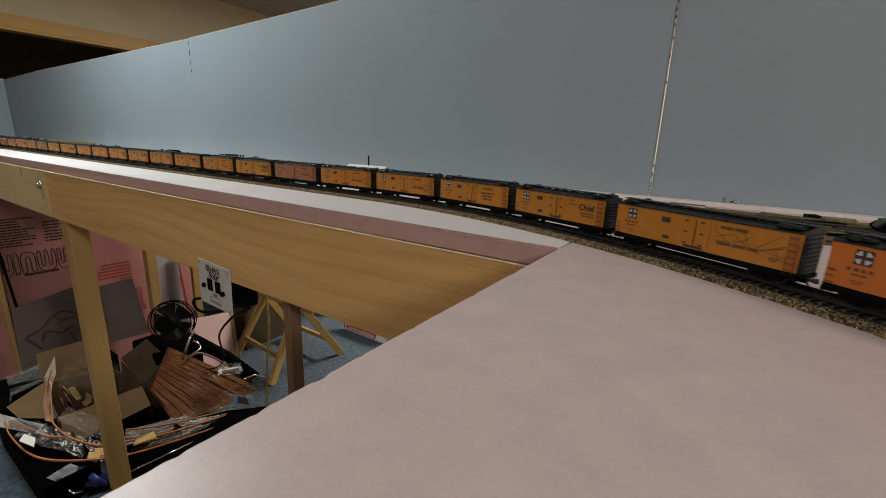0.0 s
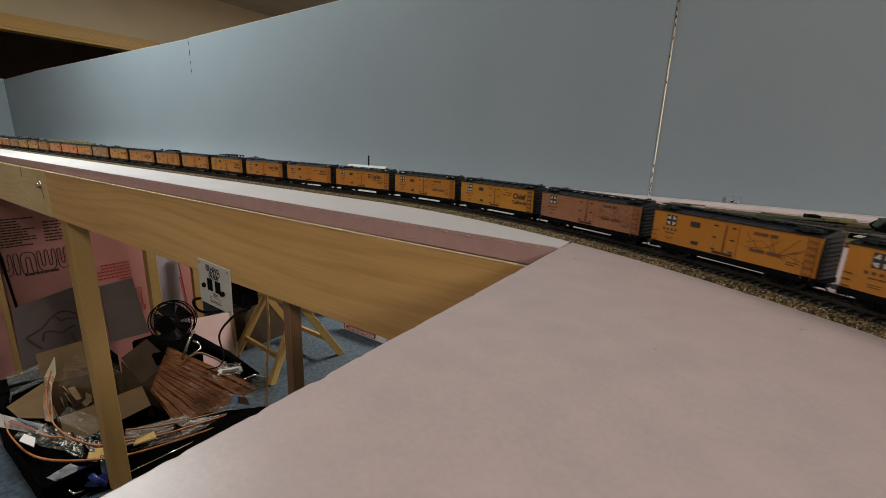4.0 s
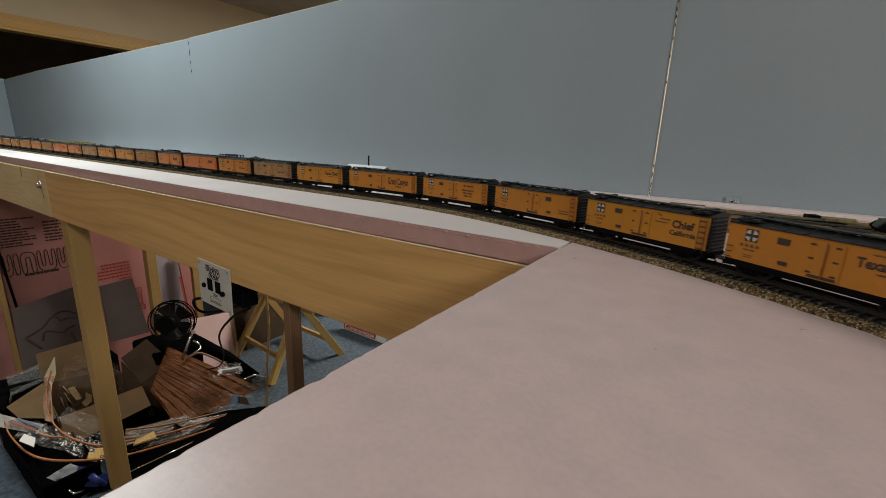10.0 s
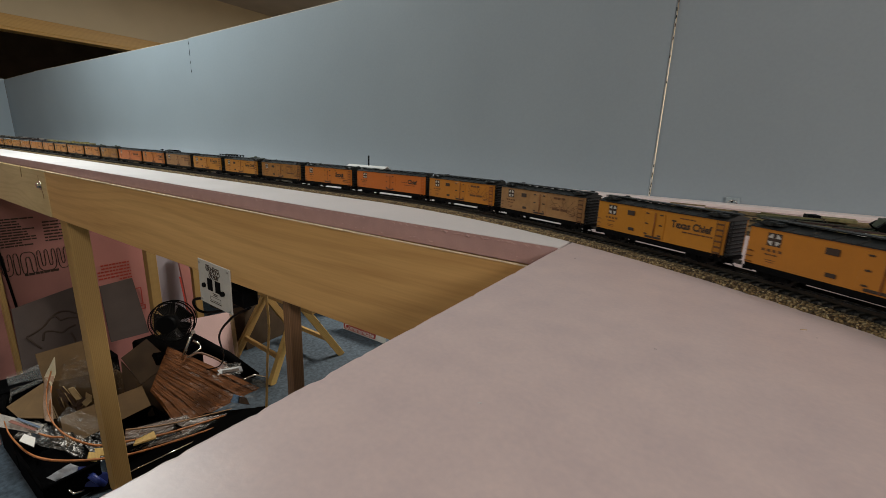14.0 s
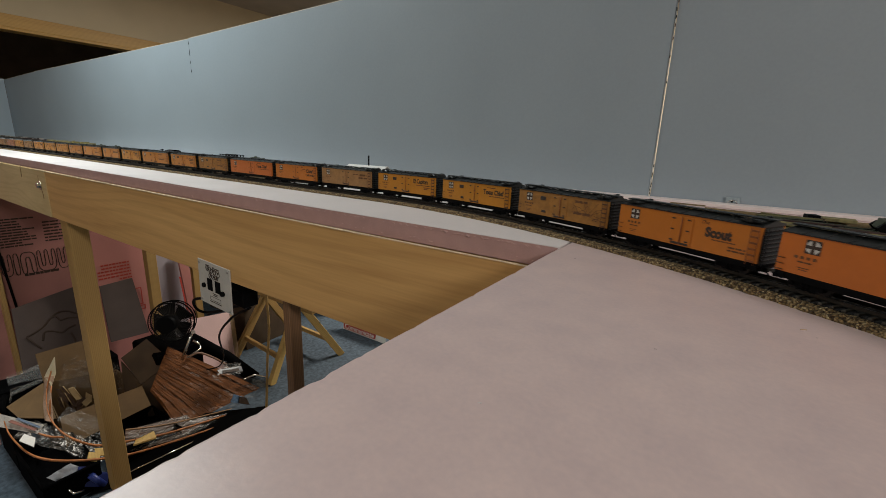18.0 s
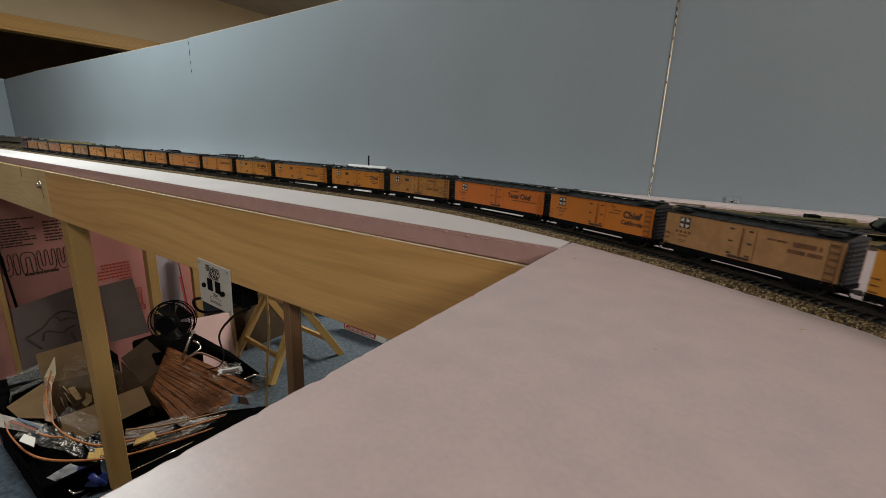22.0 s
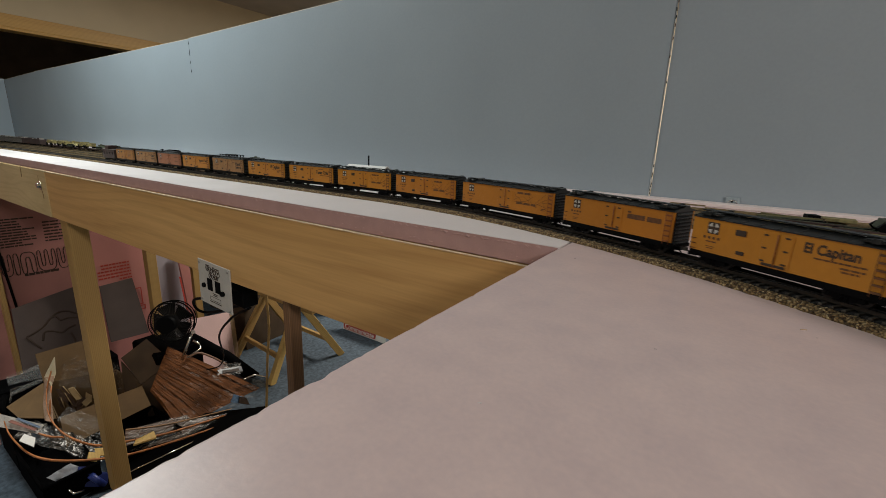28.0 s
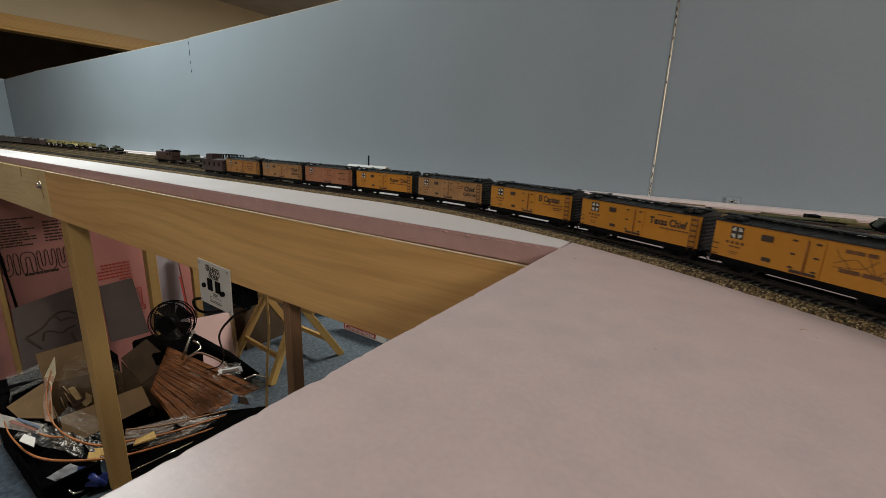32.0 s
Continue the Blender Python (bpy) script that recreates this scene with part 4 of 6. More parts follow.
def caboose():
    """Brown cupola caboose with end platforms."""
    c = thing("caboose", pose(0, 0, RAIL_TOP), "dull brown model caboose with a cupola", "train car", "train cars")
    L = 0.098
    part("body", Geo().box(-L / 2, L / 2, -0.0155, 0.0155, Z0, 0.037, 0.0006), BROWN, c)
    rf = part("roof", Geo().prism([(-0.0172, 0.037), (0.0172, 0.037), (0.0172, 0.0378), (0.0, 0.0402), (-0.0172, 0.0378)], 0, -L / 2 - 0.012, L / 2 + 0.012), BROWN, c, "weathered brown roof")
    part("cupola", Geo().box(-0.027, 0.001, -0.0145, 0.0145, 0.0376, 0.050, 0.0006).prism([(-0.0160, 0.050), (0.0160, 0.050), (0.0, 0.0520)], 0, -0.029, 0.003), BROWN, c, "brown cupola")
    part("smoke_jack", Geo().tube([(0.022, 0.006, 0.039), (0.022, 0.006, 0.050)], 0.0014, 8), BLACK, c)
    for x in (-0.036, -0.012, 0.012, 0.034):
        part("window", Geo().box(x - 0.0035, x + 0.0035, -0.0160, -0.0150, 0.0215, 0.0305, 0.0003), BLACK, c)
    for sx in (-1, 1):
        part("platform", Geo().box(*sorted((sx * L / 2, sx * (L / 2 + 0.011))), -0.0145, 0.0145, Z0 - 0.001, Z0 + 0.0004), BLACK, c)
        rg = Geo()
        for y in (-0.014, -0.007, 0.007, 0.014):
            rg.tube([(sx * (L / 2 + 0.0105), y, Z0), (sx * (L / 2 + 0.0105), y, Z0 + 0.012)], 0.0004, 5)
        rg.tube([(sx * (L / 2 + 0.0105), -0.014, Z0 + 0.012), (sx * (L / 2 + 0.0105), 0.014, Z0 + 0.012)], 0.0005, 5)
        part("railing", rg, BLACK, c)
        part("coupler", cached("coupler", coupler_mesh), None, c, "", pose(sx * (L / 2 + 0.009), 0, 0.0068, 0, 0, 0 if sx > 0 else 180))
        tk = part("truck", cached("truck", truck_mesh), None, c, "black freight truck", pose(sx * (L / 2 - 0.018), 0, 0))
        for ax in (-0.0098, 0.0098):
            part("wheelset", cached("wheel", wheel_mesh), None, tk, "", pose(ax, 0, 0.0048))
    part("underframe", Geo().box(-L / 2, L / 2, -0.004, 0.004, Z0 - 0.004, Z0), BLACK, c)
    return c


TRAIN.append((GAPS[-1] - 0.068 + 0.004, 0.031, caboose()))

# ---- yard at the back of the shelf ----
whole("yard_bed", Geo().prism([(-4.98, 0.640), (-1.25, 0.640), (-0.75, 0.705), (1.25, 0.705), (1.25, 0.958), (-4.98, 0.958)], 2, 0.0002, 0.0020), YARD, "brown roadbed sheet under the yard tracks", "roadbed", kind="structure")
YTOP = 0.0066
YARD_Y = (0.672, 0.735, 0.800, 0.865, 0.925)


def tie_mesh(mt, half=0.0155):
    g = Geo()
    g.box(-0.0013, 0.0013, -half, half, 0.0, 0.0020, 0.0003)
    return g.mesh("tie", mt)


for y in YARD_Y:
    tk = thing("yard_track", pose(0, y, 0.002), "straight yard track with tarnished rails and brown ties", "track", "yard tracks")
    XE = -1.0 if y < 0.7 else 1.2
    for sgn in (-1, 1):
        g = Geo()
        o = sgn * 0.00865
        g.box(-4.95, XE, o - 0.0004, o + 0.0004, 0.0018, YTOP - 0.002)
        g.box(-4.95, XE, o - 0.0010, o + 0.0010, 0.0016, 0.0022)
        part("rail", g, YRAIL, tk)
    g = Geo()
    rnd = random.Random(int(y * 1000))
    x = -4.94
    while x < XE:
        g.box(x - 0.0013, x + 0.0013, -0.0155, 0.0155, 0.0, 0.0017)
        x += 0.0072
    part("tie_strip", g, YTIE, tk, "brown plastic tie strip")["kind"] = "stuff"


def add_trucks(c, L, z=0.0):
    for sx in (-1, 1):
        part("coupler", cached("coupler", coupler_mesh), None, c, "", pose(sx * (L / 2 - 0.0005), 0, 0.0068, 0, 0, 0 if sx > 0 else 180))
        tk = part("truck", cached("truck", truck_mesh), None, c, "black freight truck", pose(sx * (L / 2 - 0.024), 0, 0))
        for ax in (-0.0098, 0.0098):
            part("wheelset", cached("wheel", wheel_mesh), None, tk, "", pose(ax, 0, 0.0048))


def flatcar(x, y, L=0.178):
    c = thing("flatcar", pose(x, y, YTOP), "dark brown model flatcar standing on a yard track", "train car", "parked train cars")
    part("deck", Geo().box(-L / 2, L / 2, -0.0165, 0.0165, 0.0098, 0.0120, 0.0004), cached("deckmat", lambda: BROWN), c, "weathered deck")
    g = Geo().box(-L / 2, L / 2, -0.0168, -0.0155, 0.0070, 0.0118)
    part("side_sill", g, BROWN, c)
    part("side_sill", Geo().box(-L / 2, L / 2, 0.0155, 0.0168, 0.0070, 0.0118), BROWN, c)
    for k in range(9):
        xx = -L / 2 + 0.008 + k * (L - 0.016) / 8
        part("stake_pocket", cached("pocket", lambda: Geo().box(-0.0014, 0.0014, -0.0180, -0.0166, 0.0078, 0.0112).mesh("stake_pocket", BROWN)), None, c, "", pose(xx, 0, 0))
    part("centre_sill", Geo().box(-L / 2 + 0.004, L / 2 - 0.004, -0.003, 0.003, 0.0050, 0.0098), BLACK, c)
    add_trucks(c, L)
    return c


def gondola(x, y, mt, lab):
    L = 0.182
    c = thing("gondola_car", pose(x, y, YTOP), lab, "train car", "parked train cars")
    part("floor", Geo().box(-L / 2, L / 2, -0.0160, 0.0160, 0.0095, 0.0112), mt, c)
    for sy in (-1, 1):
        y0, y1 = sorted((sy * 0.0150, sy * 0.0162))
        sd = part("side", Geo().box(-L / 2, L / 2, y0, y1, 0.0090, 0.0390), mt, c)
        for k in range(12):
            xx = -L / 2 + 0.004 + k * (L - 0.008) / 11
            part("post", cached(("gpost", sy, mt.name), lambda: Geo().box(-0.0011, 0.0011, *sorted((sy * 0.0162, sy * 0.0176)), 0.0090, 0.0385).mesh("post", mt)), None, sd, "", pose(xx, 0, 0))
        part("rim", Geo().box(-L / 2, L / 2, *sorted((sy * 0.0146, sy * 0.0172)), 0.0390, 0.0405), mt, sd)
    for sx in (-1, 1):
        part("end", Geo().box(*sorted((sx * (L / 2 - 0.0012), sx * L / 2)), -0.015, 0.015, 0.0095, 0.0390), mt, c)
    rr = random.Random(int(-x * 1000))
    for k in range(7):
        w = rr.uniform(0.012, 0.03)
        part("load", Geo().box(-w / 2, w / 2, -0.011, 0.011, 0.0, rr.uniform(0.026, 0.038), 0.001), STEEL if k % 3 == 0 else mt, c, "", pose(-L / 2 + 0.02 + k * 0.0235, rr.uniform(-0.002, 0.002), 0.0112, 0, 0, rr.uniform(-12, 12)))
    add_trucks(c, L)
    return c


GREYCAR = mat("grey_weathered_car", (0.115, 0.098, 0.082), 0.7, var=0.5, scale=70)
for k in range(5):
    gondola(-4.43 + k * 0.193, YARD_Y[3], GREYCAR if k < 3 else BROWN, "weathered %s model gondola car" % ("grey" if k < 3 else "brown"))
for k in range(6):
    flatcar(-3.455 + k * 0.193, YARD_Y[3])


def tank(x, y, mt, lab, ang=0.0, s=1.0, z=YTOP + 0.0121):
    """A model tracked army vehicle: hull, tracks, turret, gun."""
    c = thing("model_tank", pose(x, y, z, 0, 0, ang) @ Matrix.Scale(s, 4), lab, "model vehicle", "army vehicles")
    part("hull", Geo().prism([(-0.030, 0.006), (-0.026, 0.012), (0.022, 0.012), (0.032, 0.008), (0.028, 0.004), (-0.028, 0.004)], 1, -0.010, 0.010), mt, c)
    part("deck", Geo().box(-0.026, 0.020, -0.0145, 0.0145, 0.0100, 0.0125, 0.0005), mt, c)
    for sy in (-1, 1):
        tr_ = part("track", Geo().prism([(-0.031, 0.0060), (-0.027, 0.0100), (0.027, 0.0100), (0.032, 0.0060), (0.026, 0.0), (-0.026, 0.0)], 1, *sorted((sy * 0.0095, sy * 0.0148))), BLACK, c)
        for k in range(5):
            part("road_wheel", cached("rw", lambda: Geo().tube([(0, -0.0005, 0), (0, 0.0005, 0)], 0.0038, 12).mesh("road_wheel", OLIVE)), None, tr_, "", pose(-0.020 + k * 0.010, sy * 0.0152, 0.0042))
    tu = part("turret", Geo().prism([(-0.014, -0.008), (-0.010, -0.011), (0.006, -0.011), (0.013, -0.005), (0.013, 0.005), (0.006, 0.011), (-0.010, 0.011), (-0.014, 0.008)], 2, 0.0125, 0.0195), mt, c)
    part("cupola", Geo().tube([(-0.004, 0.003, 0.0195), (-0.004, 0.003, 0.0225)], 0.0042, 12), mt, tu)
    part("gun", Geo().tube([(0.012, 0, 0.0165), (0.045, 0, 0.0180)], 0.0012, 8), mt, c)
    return c


tank(-2.655, YARD_Y[3], OLIVE, "dark green model tank on a flatcar", 180, 1.15)
tank(-2.478, YARD_Y[3], OLIVE, "dark green model tank on a flatcar", 180, 1.15)


def half_track(x, y, mt, lab, ang=0.0, long=0.075):
    c = thing("model_truck", pose(x, y, YTOP + 0.0121, 0, 0, ang) @ Matrix.Scale(1.3 if abs(x) < 2 else 1.6, 4), lab, "model vehicle", "army vehicles")
    part("bed", Geo().box(-long / 2, long * 0.1, -0.0125, 0.0125, 0.006, 0.0165, 0.0006), mt, c)
    part("cab", Geo().prism([(long * 0.1, 0.005), (long * 0.1, 0.019), (long * 0.26, 0.019), (long * 0.30, 0.012), (long * 0.5, 0.0115), (long * 0.5, 0.005)], 1, -0.0115, 0.0115), mt, c)
    for xx in (-0.36, -0.2, 0.36):
        for sy in (-1, 1):
            part("wheel", cached("tyre", lambda: Geo().tube([(0, -0.0022, 0), (0, 0.0022, 0)], 0.0052, 14).mesh("wheel", BLACK)), None, c, "", pose(xx * long, sy * 0.0112, 0.0052))
    return c


half_track(-3.385, YARD_Y[3], SAND, "sand and olive camouflaged model army truck", 180)
half_track(-3.180, YARD_Y[3], SAND, "sand and olive camouflaged model army truck", 180, 0.088)
tank(-3.030, YARD_Y[3], SAND, "sand and olive camouflaged model tank", 180, 1.5)
half_track(-2.860, YARD_Y[3], SAND, "sand and olive camouflaged model army truck", 180, 0.085)

# brown switcher parked beside the main track
sw = thing("switch_engine", pose(-1.668, YARD_Y[1], YTOP), "weathered brown model switch engine on a yard track", "locomotive")
part("frame", Geo().box(-0.070, 0.070, -0.0155, 0.0155, 0.0085, 0.0130, 0.0004), BLACK, sw)
part("hood", Geo().box(-0.064, 0.018, -0.0125, 0.0125, 0.0130, 0.0400, 0.0012), REDBR, sw, "rust-brown hood")
part("cab", Geo().box(0.018, 0.056, -0.0150, 0.0150, 0.0130, 0.0420, 0.0008), REDBR, sw, "rust-brown cab")
arch = Geo()
arch.prism([(0.0165 * math.cos(a), 0.0415 + 0.0060 * math.sin(a)) for a in np.linspace(0, math.pi, 11)], 0, 0.012, 0.060)
part("roof", arch, BLACK, sw, "dark arched cab roof")
part("stack", Geo().tube([(-0.040, 0, 0.0385), (-0.040, 0, 0.0435)], 0.0022, 8), BLACK, sw)
part("horn", Geo().tube([(-0.052, 0, 0.0455), (-0.034, 0, 0.0455)], 0.0016, 8), BLACK, sw)
part("horn_bracket", Geo().box(-0.044, -0.042, -0.001, 0.001, 0.0385, 0.0455), BLACK, sw)
for xx in (0.026, 0.044):
    part("window", Geo().box(xx - 0.005, xx + 0.005, -0.0154, -0.0149, 0.028, 0.037), BLACK, sw)
for sx in (-1, 1):
    rg = Geo()
    for yy in (-0.014, 0.0, 0.014):
        rg.tube([(sx * 0.069, yy, 0.013), (sx * 0.069, yy, 0.026)], 0.0005, 5)
    rg.tube([(sx * 0.069, -0.014, 0.026), (sx * 0.069, 0.014, 0.026)], 0.0005, 5)
    part("railing", rg, BLACK, sw)
hr = Geo()
for xx in (-0.055, -0.035, -0.015, 0.005):
    hr.tube([(xx, -0.0150, 0.013), (xx, -0.0150, 0.024)], 0.0004, 5)
hr.tube([(-0.069, -0.0150, 0.024), (0.018, -0.0150, 0.024)], 0.0004, 5)
part("handrail", hr, BLACK, sw)
add_trucks(sw, 0.142)
flatcar(-1.495, YARD_Y[1])
half_track(-1.505, YARD_Y[1], OLIVE, "olive green model army truck on a flatcar", 0, 0.07)
tank(-1.395, YARD_Y[1], BROWN, "brown model crawler on a flatcar", 0, 0.8)
flatcar(-1.495, YARD_Y[3])
flatcar(-1.302, YARD_Y[3])
rk = thing("load_rack", pose(-1.490, YARD_Y[3], YTOP + 0.0121), "black open frame rack on a flatcar", "rack")
for xx in np.linspace(-0.052, 0.052, 7):
    for sy in (-0.012, 0.012):
        part("rack_post", cached("rackpost", lambda: Geo().box(-0.0012, 0.0012, -0.0012, 0.0012, 0.0, 0.023).mesh("rack_post", BLACK)), None, rk, "", pose(xx, sy, 0))
part("rack_top", Geo().box(-0.056, 0.056, -0.0140, -0.0100, 0.023, 0.0252), BLACK, rk)
part("rack_top", Geo().box(-0.056, 0.056, 0.0100, 0.0140, 0.023, 0.0252), BLACK, rk)
tank(-1.345, YARD_Y[3], OLIVE, "dark green model tank on a flatcar", 0, 1.1)
flatcar(-1.109, YARD_Y[3])
tank(-1.140, YARD_Y[3], OLIVE, "small dark green model tank on a flatcar", 0, 0.8)

# shed with a white roof and a thin stack
sh = thing("model_shed", pose(-0.885, 0.925, 0.002), "low model shed with a white roof and black stack", "model building")
part("wall", Geo().box(-0.066, 0.066, -0.014, 0.014, 0.0, 0.024), BROWN, sh)
part("roof", Geo().prism([(-0.022, 0.0235), (0.0, 0.0345), (0.022, 0.0235), (0.022, 0.0255), (0.0, 0.0365), (-0.022, 0.0255)], 0, -0.076, 0.076), WHITE, sh, "white gable roof")
part("gable", Geo().prism([(-0.016, 0.0225), (0.016, 0.0225), (0.0, 0.0330)], 0, 0.0655, 0.0672), BLACK, sh)
part("stack", Geo().tube([(0.004, 0.0, 0.034), (0.004, 0.0, 0.0640)], 0.0022, 8), BLACK, sh, "thin black stack")

# right end: olive equipment on low cars
OLIVE2 = mat("faded_olive_yellow", (0.135, 0.120, 0.045), 0.6, var=0.35, scale=110, second=(0.035, 0.034, 0.016))


def plank_stack(x, y, w, d, rows, z, seed, lab):
    """Loose olive planks lying side by side, some lifted on their neighbours."""
    c = thing("plank_stack", pose(x, y, z), lab, "planks", "stacked planks")
    rr = random.Random(seed)
    for k in range(rows):
        L = w * rr.uniform(0.72, 1.0)
        yy = -d / 2 + d * (k + 0.5) / rows
        up = 0.0004 + 0.0022 * rr.random() + 0.0012 * (k % 3)
        g = Geo().box(-L / 2, L / 2, -d / rows * 0.46, d / rows * 0.46, 0.0, 0.0022, 0.0003)
        part("plank", g, (OLIVE2, OLIVE, BROWN, PALE_OLIVE, BLACK)[rr.randrange(5)], c, "", pose(rr.uniform(-0.008, 0.008), yy, up, rr.uniform(-9, 9), rr.uniform(-1.5, 1.5), rr.uniform(-7, 7)))
    part("bearer", Geo().box(-w * 0.42, w * 0.42, -d / 2, d / 2, -0.0012, 0.0004), BLACK, c)
    return c


PALE_OLIVE = mat("pale_olive_yellow", (0.24, 0.205, 0.09), 0.55, var=0.3, scale=120)
plank_stack(0.098, 0.800, 0.105, 0.085, 22, 0.0075, 4, "heap of faded olive planks lying in the yard")
plank_stack(0.092, 0.872, 0.085, 0.050, 14, 0.0075, 9, "heap of faded olive planks lying in the yard")
plank_stack(0.160, 0.790, 0.060, 0.060, 15, 0.0075, 14, "short olive planks stacked beside a tank")
whole("black_block", Geo().box(-0.0085, 0.0085, -0.010, 0.010, 0.0, 0.0075, 0.0006), BLACK, "small black block among the planks", "block", m=pose(0.121, 0.905, 0.0087, 0, 0, 12))
whole("tan_plate", Geo().box(-0.021, 0.021, -0.012, 0.012, 0.0, 0.0055, 0.0006), PALE_OLIVE, "flat tan plate lying in the yard", "plate", m=pose(0.154, 0.905, 0.0087, 0, 0, -4))
whole("white_wedge", Geo().prism([(-0.006, 0.0), (0.006, 0.0), (0.005, 0.006)], 1, -0.003, 0.003), WHITE, "small white wedge beside the tank", "wedge", m=pose(0.152, 0.748, 0.0087))
tank(0.222, YARD_Y[2] + 0.010, OLIVE, "dark green model tank parked in the yard", 0, 1.55, 0.0087)
for i, (xx, yy, L_) in enumerate(((0.02, 0.905, 0.10), (0.10, 0.895, 0.13), (0.17, 0.90, 0.09), (-0.06, 0.945, 0.06), (0.12, 0.845, 0.12))):
    whole("loose_rail", Geo().box(-L_ / 2, L_ / 2, -0.0008, 0.0008, 0.0, 0.0025), YRAIL, "loose piece of brassy rail lying in the yard", "rail", "loose rails", m=pose(xx, yy, 0.0087, 0, 0, (-6, 4, 9, -3, 2)[i]))
whole("paper_scrap", Geo().sheet([(-0.02, 0.0, 0.0), (0.02, 0.0, 0.0), (0.022, 0.012, 0.0), (-0.018, 0.012, 0.0)], 0.0006), WHITE, "white scrap lying in the yard", "scrap", m=pose(-0.055, 0.948, 0.0096))
br = thing("wall_bracket", pose(0.012, BACK, 0.0066), "small clear plastic bracket at the foot of the backdrop", "bracket")
CLEAR = mat("cloudy_clear_plastic", (0.335, 0.395, 0.425), 0.25, var=0.05, spec=0.7)
part("plate", Geo().box(-0.0125, 0.0125, -0.003, 0.0, 0.002, 0.0135, 0.0006), CLEAR, br)
part("hole", Geo().tube([(-0.001, -0.0042, 0.0055), (-0.001, -0.0046, 0.0055)], 0.0022, 12), BLACK, br)
part("clip", Geo().tube([(-0.008, -0.005, 0.002), (-0.006, -0.007, 0.0065), (0.0, -0.0075, 0.009), (0.006, -0.007, 0.0065), (0.008, -0.005, 0.002)], 0.0009, 6), CHROME, br)


# ---- control panel on the fascia ----
cp = thing("control_panel", pose(-0.8790, 0.4500, -0.2050, 0, 2.2, 0) @ Matrix.Scale(0.91, 4), "white throttle panel with two black sockets screwed to the fascia", "control panel")
part("plate", Geo().box(-0.068, 0.068, -0.0032, 0.0, -0.0545, 0.0545, 0.0006), OFFWHITE, cp)
for sx in (-1, 1):
    for sz in (-1, 1):
        part("screw", cached("screw", lambda: Geo().tube([(0, 0, 0), (0, -0.0018, 0)], 0.0034, 10, radii=[0.0034, 0.0022]).mesh("screw", STEEL)), None, cp, "", pose(sx * 0.060, -0.0032, sz * 0.0470))
for sx in (-0.019, 0.015):
    sk = part("socket", Geo().box(sx - 0.0110, sx + 0.0110, -0.0042, -0.0030, -0.016, 0.014, 0.0004), BLACK, cp, "black socket")
part("knob", Geo().tube([(-0.044, -0.0032, -0.008), (-0.044, -0.0075, -0.008)], 0.0060, 14), BLACK, cp)
part("knob", Geo().tube([(0.037, -0.0032, -0.010), (0.037, -0.0085, -0.010)], 0.0060, 14), BLACK, cp)
lg = Geo()
for k, (xx, zz, r_) in enumerate(((-0.026, 0.038, 0.0062), (-0.012, 0.036, 0.0070), (0.003, 0.037, 0.0066), (0.018, 0.034, 0.0072), (-0.014, 0.023, 0.0058), (0.000, 0.022, 0.0062), (0.013, 0.021, 0.0056))):
    ring = [(xx + r_ * (1 + 0.25 * math.sin(3 * a_ + k)) * math.cos(a_), -0.0034, zz + r_ * (1.15 + 0.3 * math.cos(2 * a_ + k)) * math.sin(a_)) for a_ in np.linspace(0, 2 * math.pi, 17)]
    lg.tube(ring, 0.0010, 5, False)
    lg.box(xx - 0.0022, xx + 0.0022, -0.0036, -0.0031, zz - 0.0030, zz + 0.0035)
lg.box(-0.032, -0.018, -0.0036, -0.0031, 0.0445, 0.0470)
lg.box(0.008, 0.024, -0.0036, -0.0031, 0.0425, 0.0448)
part("emblem", lg, INK, cp, "plain dark scalloped emblem")
tb = Geo()
for a, b2, z in ((-0.010, 0.012, -0.0225), (-0.008, 0.010, -0.0265), (-0.024, 0.026, -0.0445)):
    tb.box(a, b2, -0.0035, -0.0031, z, z + 0.0022)
part("lettering", tb, INK, cp)
bx = Geo()
for a, b2, c, d in ((-0.022, 0.024, -0.0310, -0.0300), (-0.022, 0.024, -0.0400, -0.0390), (-0.022, -0.021, -0.0400, -0.0300), (0.023, 0.024, -0.0400, -0.0300)):
    bx.box(a, b2, -0.0035, -0.0031, c, d)
part("label_frame", bx, INK, cp)
part("housing", Geo().box(-0.045, 0.075, 0.0215, 0.060, -0.045, -0.006, 0.002), BLACK, cp, "black socket housing")


def cable(name, pts, r, mt, label):
    """A smooth cord through a few points."""
    P = [Vector(q) for q in pts]
    out = []
    for i in range(len(P) - 1):
        a, b2, c, d = P[max(i - 1, 0)], P[i], P[i + 1], P[min(i + 2, len(P) - 1)]
        for k in range(8):
            u = k / 8
            out.append(0.5 * ((2 * b2) + (-a + c) * u + (2 * a - 5 * b2 + 4 * c - d) * u * u + (-a + 3 * b2 - 3 * c + d) * u ** 3))
    out.append(P[-1])
    return whole(name, Geo().tube(out, r, 8), mt, label, "cable")


